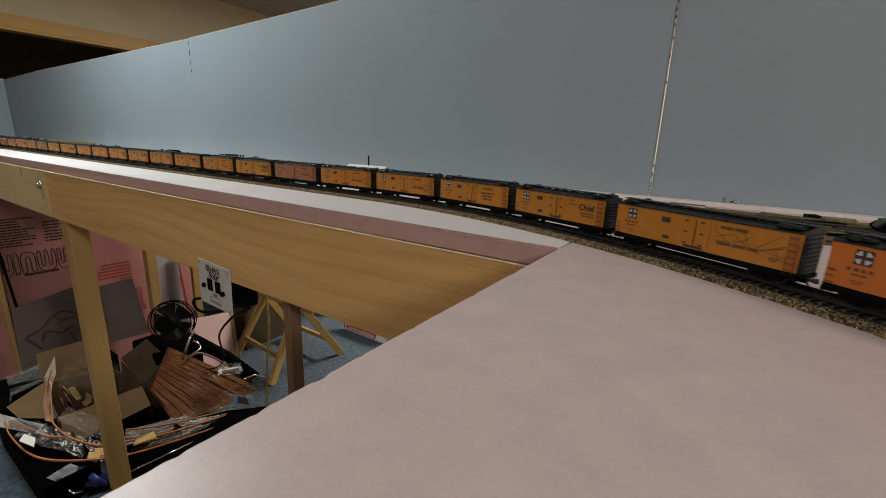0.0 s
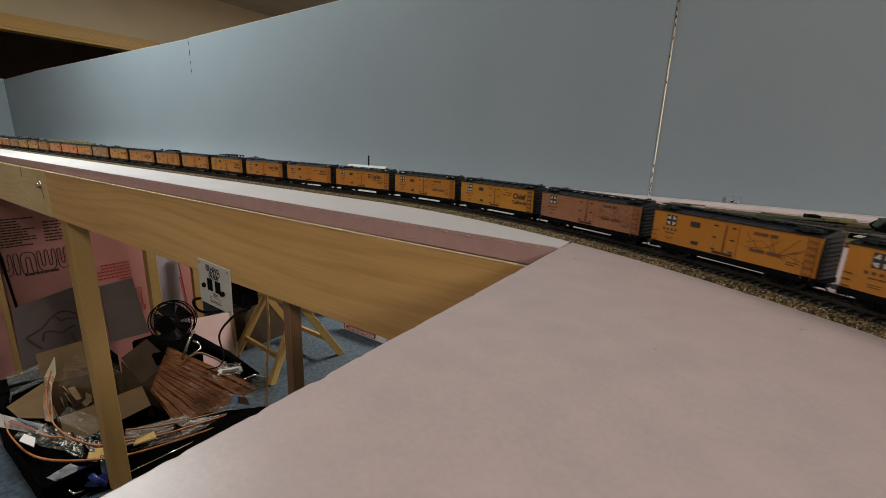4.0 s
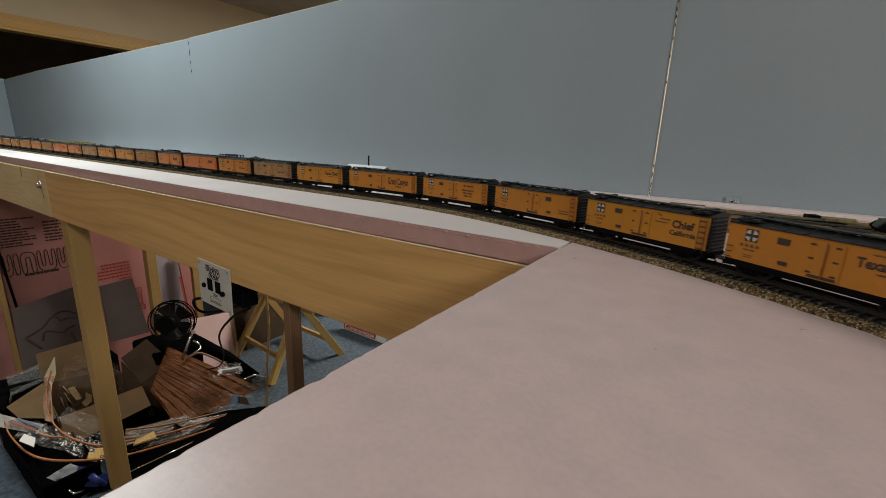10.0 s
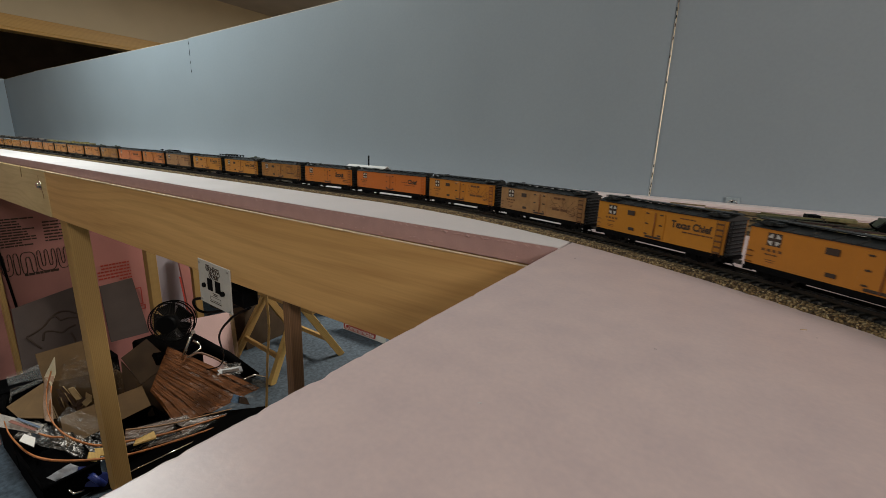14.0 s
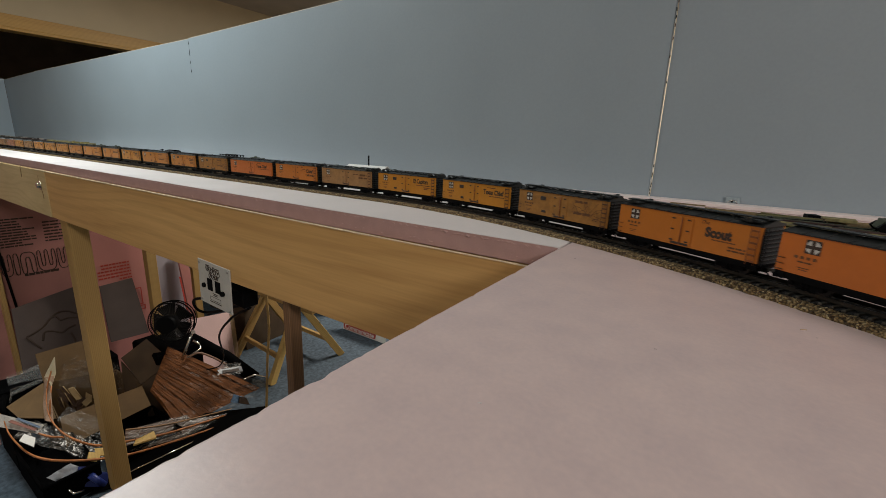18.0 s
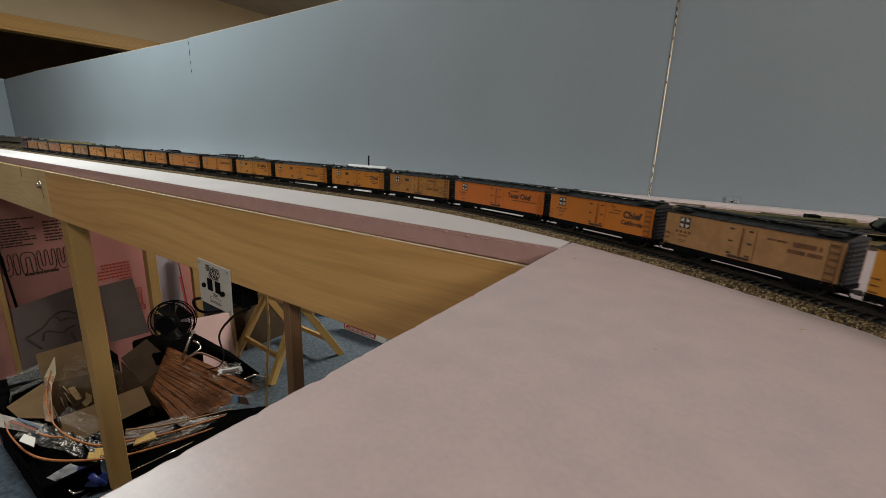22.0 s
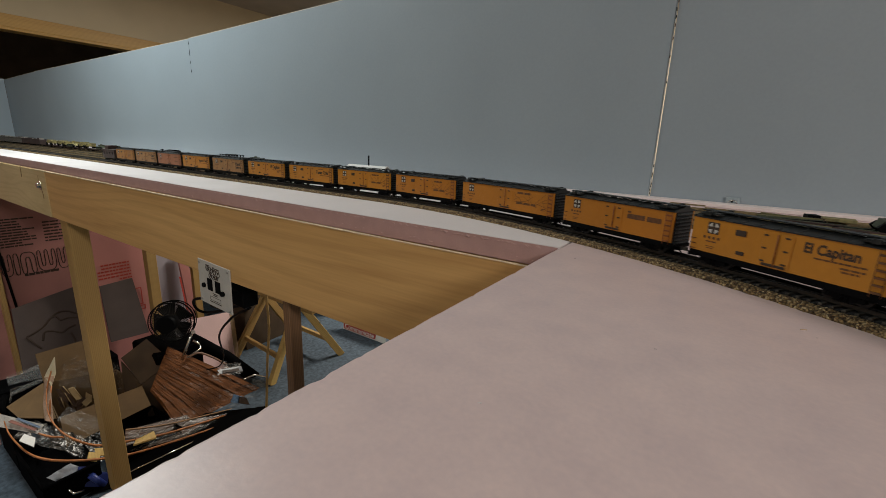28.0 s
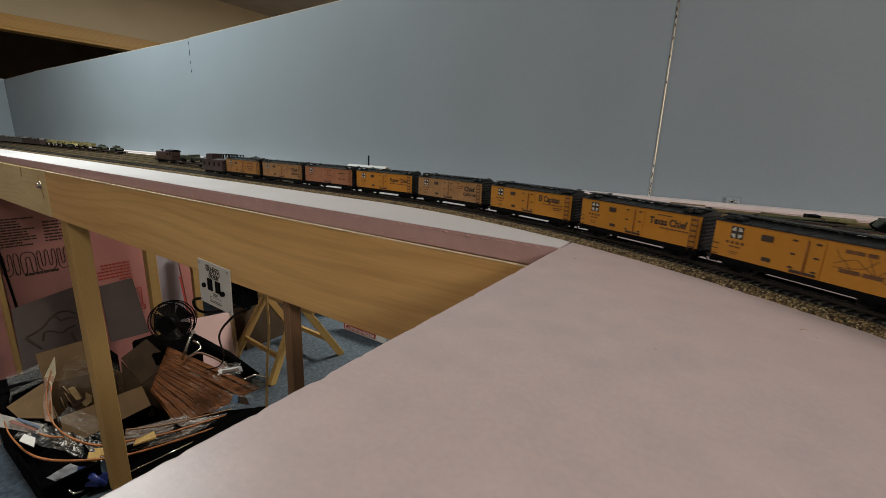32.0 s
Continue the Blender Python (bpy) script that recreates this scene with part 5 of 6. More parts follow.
cable("cable", [(-0.93, 0.50, -0.26), (-1.200, 0.553, -0.344), (-1.250, 0.580, -0.396), (-1.200, 0.595, -0.397), (-0.87, 0.52, -0.262)], 0.004, BLACK, "black cable loop under the control panel")
cable("cable", [(-0.84, 0.50, -0.262), (-1.100, 0.595, -0.391), (-1.450, 0.736, -0.603), (-1.900, 0.977, -0.930), (-2.150, 1.076, -1.116), (-2.250, 1.053, -1.164)], 0.0035, BLACK, "black cable hanging to the clutter on the floor")
cable("hanging_cord", [(-1.537, 0.990, -0.517), (-1.532, 0.990, -0.682), (-1.570, 0.995, -0.858), (-1.602, 1.000, -1.043), (-1.617, 1.000, -1.138)], 0.0055, STUD, "thin tan cord hanging under the shelf")

# thin dark strip along the right of the left leg
whole("black_strap", Geo().tube([(-3.205, 0.500, -0.400), (-3.205, 0.530, -0.869)], 0.006, 8), BLACK, "dark upright strip beside a leg of the shelf", "strap")

# ---- sawhorse behind the shelf ----
sawh = thing("sawhorse", Matrix.Identity(4), "pale pine folding sawhorse standing on the carpet", "sawhorse")


def lath(name, a, b2, w, t, mt, parent, label=""):
    """A straight flat lath from a to b."""
    a, b2 = Vector(a), Vector(b2)
    d = b2 - a
    q = d.to_track_quat("Z", "X").to_matrix().to_4x4()
    return part(name, Geo().box(-w / 2, w / 2, -t / 2, t / 2, 0, d.length, 0.002), mt, parent, label, Matrix.Translation(a) @ q)


A1, A2 = (-2.490, 1.600, -0.935), (-2.120, 1.580, -0.885)
# Lit pair takes the paler wood; shaded legs, beam and rungs the darker.
lath("leg", (-2.075, 1.33, FLOOR), A2, 0.045, 0.030, SAW, sawh)
lath("leg", (-2.030, 1.845, FLOOR), A2, 0.045, 0.030, SAW, sawh)
lath("leg", (-2.515, 1.350, FLOOR), A1, 0.045, 0.030, STUD, sawh)
lath("leg", (-2.490, 1.850, FLOOR), A1, 0.045, 0.030, STUD, sawh)
part("beam", Geo().box(-2.66, -1.98, 1.570, 1.610, -0.935, -0.845, 0.002), STUD, sawh)
lath("rung", (-2.506, 1.440, -1.190), (-2.088, 1.410, -1.190), 0.030, 0.020, STUD, sawh)
lath("rung", (-2.490, 1.760, -1.190), (-2.050, 1.755, -1.190), 0.030, 0.020, STUD, sawh)
part("bolt", Geo().tube([(-2.083, 1.700, -1.05), (-2.060, 1.700, -1.05)], 0.007, 10), STEEL, sawh)

# sign board on the floor
sg = thing("sign_board", pose(-2.325, 2.135, FLOOR + 0.002, -8, 0, 0), "white board with a rounded red sign standing on the carpet", "sign")
part("board", Geo().box(0.0, 0.44, 0.0, 0.008, 0.0, 0.32, 0.002), WHITE, sg)
rr = []
for cx, cz, a0 in ((0.325, 0.026, -90), (0.325, 0.285, 0), (0.026, 0.285, 90), (0.026, 0.026, 180)):
    rr += [(cx + 0.018 * math.cos(radians(a0 + k * 15)), cz + 0.018 * math.sin(radians(a0 + k * 15))) for k in range(7)]
part("sign_face", Geo().prism(rr, 1, -0.0020, 0.0002), RED, sg, "red rounded sign face")
part("word", lettering("Communicate", 0.0535, WHITE, 0.0007), None, sg, "white word", pose(0.022, -0.0022, 0.013))

# cartons further back, their shade put into a darker card colour
SHADED_CARD = mat("shaded_carton", (0.075, 0.046, 0.024), 0.85, var=0.2, scale=10, bump=0.2)
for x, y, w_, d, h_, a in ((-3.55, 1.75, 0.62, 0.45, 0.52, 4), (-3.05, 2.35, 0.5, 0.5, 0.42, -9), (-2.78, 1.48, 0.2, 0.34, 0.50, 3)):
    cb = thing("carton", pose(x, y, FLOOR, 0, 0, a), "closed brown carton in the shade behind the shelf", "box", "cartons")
    part("body", Geo().box(0, w_, 0, d, 0, h_, 0.003), SHADED_CARD, cb)
    part("lid_flap", Geo().box(0.002, w_ - 0.002, 0.002, d / 2 - 0.002, h_, h_ + 0.004), SHADED_CARD, cb)
    part("lid_flap", Geo().box(0.002, w_ - 0.002, d / 2 + 0.002, d - 0.002, h_, h_ + 0.004), SHADED_CARD, cb)
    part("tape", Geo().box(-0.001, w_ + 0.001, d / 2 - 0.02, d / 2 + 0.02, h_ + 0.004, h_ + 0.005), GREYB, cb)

# ---- stored foam sheets and boards under the shelf ----
def print_block(parent, x, y0, z0, w, rows, pitch, h, mt, slope=0.0, seed=1):
    """Rows of unreadable print as bars on a face that looks along +x."""
    rr = random.Random(seed)
    g = Geo()
    for i in range(rows):
        q = 0.0
        full = w * rr.uniform(0.72, 1.0)
        while q < full:
            L = min(full - q, rr.uniform(0.012, 0.045))
            zz = z0 - i * pitch + slope * (y0 + q)
            g.box(x, x + 0.0006, y0 + q, y0 + q + L, zz, zz + h)
            q += L + 0.0028
    return part("print", g, mt, parent, "rows of unreadable print")


def smooth(pts):
    """A smooth line through a few points."""
    P = [Vector(q) for q in pts]
    out = []
    for i in range(len(P) - 1):
        a, b2, c, d = P[max(i - 1, 0)], P[i], P[i + 1], P[min(i + 2, len(P) - 1)]
        for k in range(6):
            u = k / 6
            out.append(0.5 * ((2 * b2) + (-a + c) * u + (2 * a - 5 * b2 + 4 * c - d) * u * u + (-a + 3 * b2 - 3 * c + d) * u ** 3))
    return out + [P[-1]]


def rounded(pts):
    """Cuts the corners of a closed outline twice."""
    P = [Vector(q) for q in pts[:-1]]
    for _ in range(2):
        P = [q for i in range(len(P)) for q in (P[i].lerp(P[(i + 1) % len(P)], 0.2), P[i].lerp(P[(i + 1) % len(P)], 0.8))]
    return P + [P[0]]


def outline(parent, x, y0, z0, w, h, t, mt):
    g = Geo()
    for a, b2, c, d in ((y0, y0 + w, z0, z0 + t), (y0, y0 + w, z0 + h - t, z0 + h), (y0, y0 + t, z0, z0 + h), (y0 + w - t, y0 + w, z0, z0 + h)):
        g.box(x, x + 0.0006, a, b2, c, d)
    return part("print_outline", g, mt, parent, "outlined print block")


PALE_STORE = mat("pale_pink_offcut", (0.60, 0.40, 0.385), 0.55, var=0.06, scale=6, bump=0.05)
# Same foam darkened further to carry the deeper shade under the shelf.
DEEP_SHADE_STORE = mat("deep_shade_foam", (0.37, 0.165, 0.140), 0.6, var=0.10, scale=6, bump=0.05)
fa = thing("foam_sheet", Matrix.Identity(4), "stored pink foam sheet with dark print, coloured dark for shelf shade", "foam sheet", "stored foam sheets")
part("sheet", Geo().box(-3.245, -3.22, 0.10, 0.985, FLOOR, -0.04, 0.002), DEEP_SHADE_STORE, fa)
print_block(fa, -3.2195, 0.36, -0.379, 0.32, 11, 0.0150, 0.0080, INK, 0.0, 2)
print_block(fa, -3.2195, 0.708, -0.412, 0.09, 7, 0.0180, 0.0085, INK, 0.0, 3)


def comb(y, z, w, h, legs, up):
    """Outline of a broad bar with legs, on the face of the printed sheet."""
    n = 2 * legs - 1
    step, bar = w / n, h * 0.24
    pts = [(y, z - h), (y, z), (y + w, z), (y + w, z - h)]
    for k in range(n - 1, 0, -1):
        pts += [(y + k * step, z - h if k % 2 == 0 else z - bar), (y + k * step, z - bar if k % 2 == 0 else z - h)]
    pts.append((y, z - h))
    return [(-3.2186, q, r if up else 2 * z - h - r) for q, r in pts]


for y, w, legs, up in ((0.508, 0.044, 2, False), (0.560, 0.020, 1, True), (0.588, 0.062, 2, True), (0.659, 0.080, 3, False), (0.748, 0.045, 2, False)):
    part("print_outline", Geo().tube(rounded(comb(y, -0.568, w, 0.122, legs, up)), 0.0022, 4, False), INK, fa, "outlined print shape")
print_block(fa, -3.2195, 0.593, -0.704, 0.19, 1, 0.02, 0.014, INK, 0.0, 4)
fb = thing("foam_sheet", Matrix.Identity(4), "pink foam sheet with red print leaning under the shelf", "foam sheet", "stored foam sheets")
part("sheet", Geo().sheet([(-2.90, 0.74, FLOOR), (-2.90, 1.125, FLOOR), (-2.97, 1.065, -0.12), (-2.97, 0.74, -0.12)], 0.025), SHADED_STORE, fb)
fbp = part("print", Geo(), RED, fb, "rows of unreadable red print")
g = Geo()
rr2 = random.Random(8)
for i in range(9):
    z = -0.655 - i * 0.019
    xx = -2.97 + 0.07 * (-0.12 - z) / 1.21 + 0.0012
    y0 = 0.84 + (0.02 if i < 2 else 0.0) + (0.10 if i > 4 else 0)
    q = y0
    while q < 1.005:
        L = min(1.005 - q, rr2.uniform(0.008, 0.022))
        g.box(xx, xx + 0.0006, q, q + L, z, z + 0.009)
        q += L + 0.004
fbp.data = g.mesh("print", RED)
for z0, hh, y0, ww in ((-0.93, 0.11, 0.985, 0.055), (-0.965, 0.03, 1.005, 0.045)):
    outline(fb, -2.97 + 0.07 * (-0.12 - z0) / 1.21 + 0.0016, y0, z0, ww, hh, 0.006, RED)
part("print", Geo().box(-2.9355, -2.9345, 1.048, 1.075, -0.95, -0.77), RED, fb, "solid red print block")
fc = thing("foam_sheet", Matrix.Identity(4), "pale lilac sheet standing behind the shelf", "foam sheet", "stored foam sheets")
LILAC = mat("lilac_grey_sheet", (0.40, 0.36, 0.40), 0.6, var=0.06, scale=5)
part("sheet", Geo().box(-3.03, -3.01, 1.10, 1.36, FLOOR, -0.30, 0.002), LILAC, fc)
fd = thing("foam_sheet", Matrix.Identity(4), "narrow pink foam strip with red edge print", "foam sheet", "stored foam sheets")
part("sheet", Geo().sheet([(-2.920, 1.315, -1.278), (-2.920, 1.379, -1.303), (-2.960, 1.342, -0.677), (-2.960, 1.286, -0.666)], 0.02), SHADED_STORE, fd)
part("print", Geo().sheet([(-2.917, 1.284, -1.097), (-2.917, 1.294, -1.101), (-2.945, 1.284, -0.820), (-2.945, 1.273, -0.817)], 0.001), RED, fd)
fe = thing("foam_sheet", Matrix.Identity(4), "low pink foam offcut leaning behind the fan", "foam sheet", "stored foam sheets")
part("sheet", Geo().sheet([(-2.416, 1.010, -1.330), (-2.430, 1.322, -1.330), (-2.600, 1.400, -1.020), (-2.600, 1.150, -0.990)], 0.025), PALE_STORE, fe)
part("taped_edge", Geo().sheet([(-2.428, 1.322, -1.330), (-2.432, 1.352, -1.330), (-2.602, 1.430, -1.035), (-2.598, 1.400, -1.020)], 0.02), mat("tan_edge_tape", (0.30, 0.20, 0.11), 0.7), fe, "tan taped edge")
ff = thing("foam_sheet", Matrix.Identity(4), "pink foam offcut standing by the front legs", "foam sheet", "stored foam sheets")
part("sheet", Geo().box(-2.645, -2.62, 0.02, 0.285, FLOOR, -0.86, 0.002), PALE_STORE, ff)
ga = thing("chipboard_sheet", Matrix.Identity(4), "grey board with a plain black outline drawing", "board", "stored boards")
part("board", Geo().sheet([(-2.930, 0.454, -1.160), (-2.930, 0.825, -1.147), (-3.020, 0.825, -0.746), (-3.020, 0.478, -0.816)], 0.006), GREYB, ga)
LINES = (((-2.970, 0.503, -0.969), (-2.970, 0.571, -0.939), (-2.975, 0.616, -0.896), (-2.980, 0.649, -0.878), (-2.980, 0.691, -0.881), (-2.975, 0.735, -0.915)),
         ((-2.965, 0.502, -0.968), (-2.960, 0.524, -1.008), (-2.955, 0.549, -1.049)),
         ((-2.960, 0.561, -1.009), (-2.965, 0.577, -0.966), (-2.965, 0.610, -0.971), (-2.965, 0.646, -0.992), (-2.967, 0.678, -0.976), (-2.970, 0.711, -0.968)),
         ((-2.974, 0.616, -0.895), (-2.974, 0.638, -0.896), (-2.972, 0.653, -0.921), (-2.972, 0.688, -0.919), (-2.972, 0.727, -0.932)),
         ((-2.963, 0.683, -1.005), (-2.961, 0.690, -1.042), (-2.958, 0.692, -1.077)))
g = Geo()
for pts in LINES:
    g.tube([Vector(q) + Vector((0.009, 0, 0)) for q in smooth(pts)], 0.0048, 6)
bo, bu, bv = Vector((-2.930, 0.454, -1.160)), Vector((0, 0.371, 0.013)), Vector((-0.090, 0.371, 0.414))
bn = bu.cross(bv).normalized()
for i in range(0, len(g.v), 6):
    ring = [Vector(q) for q in g.v[i:i + 6]]
    mid = sum((q - bo).dot(bn) for q in ring) / 6
    for k, q in enumerate(ring):
        d = (q - bo).dot(bn)
        g.v[i + k] = tuple(q + bn * (0.0006 + 0.06 * (d - mid) - d))
part("drawing", g, INK, ga, "plain black curved outlines")
gb = thing("chipboard_sheet", Matrix.Identity(4), "dark grey board leaning on the foam sheets", "board", "stored boards")
part("board", Geo().sheet([(-2.800, 0.810, -1.068), (-2.800, 1.004, -1.077), (-2.860, 0.979, -0.734), (-2.860, 0.817, -0.744)], 0.006), GREYB, gb)

def clear_plastic(name, gloss, haze):
    """Clear film: mostly see-through, a little gloss and a little haze."""
    m = bpy.data.materials.new(name)
    m.use_nodes = True
    nt = m.node_tree
    out_ = nt.nodes["Material Output"]
    tr_, gl, df = nt.nodes.new("ShaderNodeBsdfTransparent"), nt.nodes.new("ShaderNodeBsdfGlossy"), nt.nodes.new("ShaderNodeBsdfDiffuse")
    gl.inputs["Roughness"].default_value = 0.3
    gl.inputs["Color"].default_value = (0.9, 0.9, 0.88, 1)
    df.inputs["Color"].default_value = (0.26, 0.235, 0.20, 1)
    mx, mx2 = nt.nodes.new("ShaderNodeMixShader"), nt.nodes.new("ShaderNodeMixShader")
    mx.inputs[0].default_value, mx2.inputs[0].default_value = haze, gloss
    nz = nt.nodes.new("ShaderNodeTexNoise")
    nz.inputs["Scale"].default_value = 8
    bp = nt.nodes.new("ShaderNodeBump")
    bp.inputs["Strength"].default_value, bp.inputs["Distance"].default_value = 0.45, 0.03
    nt.links.new(nz.outputs["Fac"], bp.inputs["Height"])
    nt.links.new(bp.outputs[0], gl.inputs["Normal"])
    nt.links.new(tr_.outputs[0], mx.inputs[1])
    nt.links.new(df.outputs[0], mx.inputs[2])
    nt.links.new(mx.outputs[0], mx2.inputs[1])
    nt.links.new(gl.outputs[0], mx2.inputs[2])
    nt.links.new(mx2.outputs[0], out_.inputs["Surface"])
    return m


FILM = clear_plastic("clear_plastic_film", 0.055, 0.045)
THIN = clear_plastic("thin_clear_film", 0.008, 0.004)


def film_sheet(quad, n, amp, seed):
    """A crumpled sheet between four corners."""
    a, b2, c, d = (Vector(q) for q in quad)
    g = Geo()
    nrm = (b2 - a).cross(d - a).normalized()
    for i in range(n + 1):
        for j in range(n + 1):
            p_ = a.lerp(b2, i / n).lerp(d.lerp(c, i / n), j / n)
            w = noise.noise((i * 0.9 + seed, j * 0.9, seed * 0.7)) + 0.5 * noise.noise((i * 2.1, j * 2.1, seed))
            g.v.append(tuple(p_ + nrm * (w * amp)))
    for i in range(n):
        for j in range(n):
            k = i * (n + 1) + j
            g.f.append((k, k + n + 1, k + n + 2, k + 1))
            g.s.append(True)
    return g


# ---- clutter on the carpet ----
def open_bin(name, x0, x1, y0, y1, top, label):
    """A low black bin of five boards with a rolled rim."""
    c = thing(name, Matrix.Identity(4), label, "bin", "black bins")
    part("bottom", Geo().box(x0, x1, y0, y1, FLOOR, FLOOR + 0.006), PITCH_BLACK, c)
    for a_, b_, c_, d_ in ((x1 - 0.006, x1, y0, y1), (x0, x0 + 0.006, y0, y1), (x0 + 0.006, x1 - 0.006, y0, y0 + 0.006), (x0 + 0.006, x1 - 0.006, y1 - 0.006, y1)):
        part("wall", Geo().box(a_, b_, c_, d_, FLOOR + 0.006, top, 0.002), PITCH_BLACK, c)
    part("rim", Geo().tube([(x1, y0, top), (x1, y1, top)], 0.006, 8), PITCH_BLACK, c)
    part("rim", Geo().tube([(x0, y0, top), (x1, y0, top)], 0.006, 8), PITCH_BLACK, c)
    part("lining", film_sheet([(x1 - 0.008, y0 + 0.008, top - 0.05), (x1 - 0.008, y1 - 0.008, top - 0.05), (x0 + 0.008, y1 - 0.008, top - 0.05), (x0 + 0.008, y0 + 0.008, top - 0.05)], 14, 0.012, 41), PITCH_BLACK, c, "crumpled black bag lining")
    return c


open_bin("storage_bin", -2.32, -1.968, 0.285, 0.465, -1.215, "low black plastic bin full of bagged strips")
open_bin("storage_tray", -2.32, -2.02, 0.56, 0.80, -1.275, "shallow black plastic tray under the bagged strips")
# added block that carries the bin's black side further back
whole("black_case", Geo().box(-2.59, -2.33, 0.285, 0.345, FLOOR, -1.16, 0.006), PITCH_BLACK, "flat black filler block added beside the box", "case")
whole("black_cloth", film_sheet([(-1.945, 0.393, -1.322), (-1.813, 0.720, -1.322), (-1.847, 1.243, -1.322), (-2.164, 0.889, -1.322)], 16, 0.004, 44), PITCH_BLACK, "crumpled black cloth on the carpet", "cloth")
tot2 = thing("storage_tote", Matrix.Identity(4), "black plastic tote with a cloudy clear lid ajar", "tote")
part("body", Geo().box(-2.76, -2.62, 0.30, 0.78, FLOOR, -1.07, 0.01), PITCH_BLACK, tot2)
part("lid", Geo().sheet([(-2.600, 0.349, -1.094), (-2.600, 0.493, -1.069), (-2.720, 0.507, -1.030), (-2.720, 0.361, -1.049)], 0.006), FILM, tot2, "cloudy clear lid")
part("lid_edge", Geo().tube([(-2.600, 0.340, -1.125), (-2.600, 0.353, -1.066), (-2.600, 0.462, -1.066)], 0.004, 6), FILM, tot2, "clear lid edge")
part("handle", Geo().tube([(-2.550, 0.321, -1.065), (-2.500, 0.296, -1.089), (-2.480, 0.302, -1.141)], 0.014, 8), PITCH_BLACK, tot2)


def carton_open(corners, flaps, label):
    """An open carton: four boards from the rim to the floor and splayed flaps."""
    c = thing("cardboard_box", Matrix.Identity(4), label, "box", "cardboard boxes")
    P = [Vector(q) for q in corners]
    for i in range(4):
        a_, b_ = P[i], P[(i + 1) % 4]
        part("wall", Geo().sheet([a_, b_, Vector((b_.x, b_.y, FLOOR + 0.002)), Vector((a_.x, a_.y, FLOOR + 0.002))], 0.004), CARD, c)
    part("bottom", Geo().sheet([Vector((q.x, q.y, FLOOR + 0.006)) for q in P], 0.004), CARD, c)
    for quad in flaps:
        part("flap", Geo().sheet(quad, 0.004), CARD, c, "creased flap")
    return c


carton_open(((-2.580, 0.457, -1.078), (-2.360, 0.445, -1.166), (-2.360, 0.779, -1.168), (-2.580, 0.746, -1.138)),
            (((-2.575, 0.456, -1.076), (-2.355, 0.436, -1.165), (-2.400, 0.327, -1.118), (-2.500, 0.311, -1.097)),
             ((-2.350, 0.446, -1.166), (-2.350, 0.775, -1.166), (-2.240, 0.764, -1.228), (-2.240, 0.427, -1.253)),
             ((-2.585, 0.462, -1.079), (-2.585, 0.742, -1.139), (-2.640, 0.670, -0.945), (-2.640, 0.463, -0.945))), "open brown cardboard box with its flaps splayed")
TANCARD = mat("tan_card", (0.36, 0.25, 0.12), 0.7, var=0.12, scale=30)
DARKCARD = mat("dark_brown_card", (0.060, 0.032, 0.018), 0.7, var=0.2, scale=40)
o_, ex_, ey_ = Vector((-2.460, 0.529, -1.148)), Vector((-2.460, 0.531, -1.150)), Vector((-2.460, 0.529, -1.151))
ex_, ey_ = ex_ - o_, ey_ - o_
PIECES = ((112, 708, 9, 21, -20, 0), (118, 712, 8, 22, -24, 1), (126, 710, 7, 22, -28, 0), (132, 694, 13, 20, -34, 2), (140, 712, 6, 22, 30, 0), (146, 708, 6, 24, 36, 1),
          (152, 704, 8, 20, 40, 2), (158, 712, 6, 20, 44, 0), (108, 722, 6, 18, -10, 1), (124, 722, 7, 16, -14, 0), (136, 724, 9, 12, 20, 0), (116, 694, 6, 14, -40, 1), (160, 696, 10, 14, 15, 2), (147, 722, 7, 14, 42, 1))
for i, (px, py, w_, h_, an, k) in enumerate(PIECES):
    ca, sa = math.cos(math.radians(an)), math.sin(math.radians(an))
    c0 = o_ + ex_ * (px - 130) + ey_ * (py - 705) + Vector((0.012 * (i % 4) - 0.02, 0, 0))
    u_, v_ = (ex_ * ca + ey_ * sa) * (w_ / 2), (ey_ * ca - ex_ * sa) * (h_ / 2)
    pc = thing("packing_card", Matrix.Identity(4), ("dark brown packing card in the open box", "brown packing card with a pale edge in the open box", "tan packing card in the open box")[k], "card piece", "packing cards")
    part("card", Geo().sheet([c0 - u_ - v_, c0 + u_ - v_, c0 + u_ + v_, c0 - u_ + v_], 0.004), (DARKCARD, DARKCARD, TANCARD)[k], pc)
    if k:
        e0, e1 = c0 + u_ - v_ + Vector((0.003, 0, 0)), c0 + u_ + v_ + Vector((0.003, 0, 0))
        part("pale_edge", Geo().tube([e0, e1], 0.0022, 5), TANCARD, pc)
# box in shadow: its boards take the shaded card colour
bxb = thing("cardboard_box", Matrix.Identity(4), "tilted brown cardboard box behind the bundle of strips", "box", "cardboard boxes")
part("flap", Geo().sheet([(-2.370, 0.781, -1.163), (-2.330, 0.920, -1.080), (-2.470, 0.868, -0.970), (-2.510, 0.755, -1.049)], 0.005), SHADED_CARD, bxb)
part("wall", Geo().sheet([(-2.290, 0.766, -1.363), (-2.240, 0.895, -1.390), (-2.335, 0.921, -1.086), (-2.375, 0.782, -1.169)], 0.005), SHADED_CARD, bxb)
part("wall", Geo().sheet([(-2.440, 0.720, -1.343), (-2.295, 0.768, -1.366), (-2.380, 0.784, -1.171), (-2.500, 0.750, -1.063)], 0.005), SHADED_CARD, bxb)

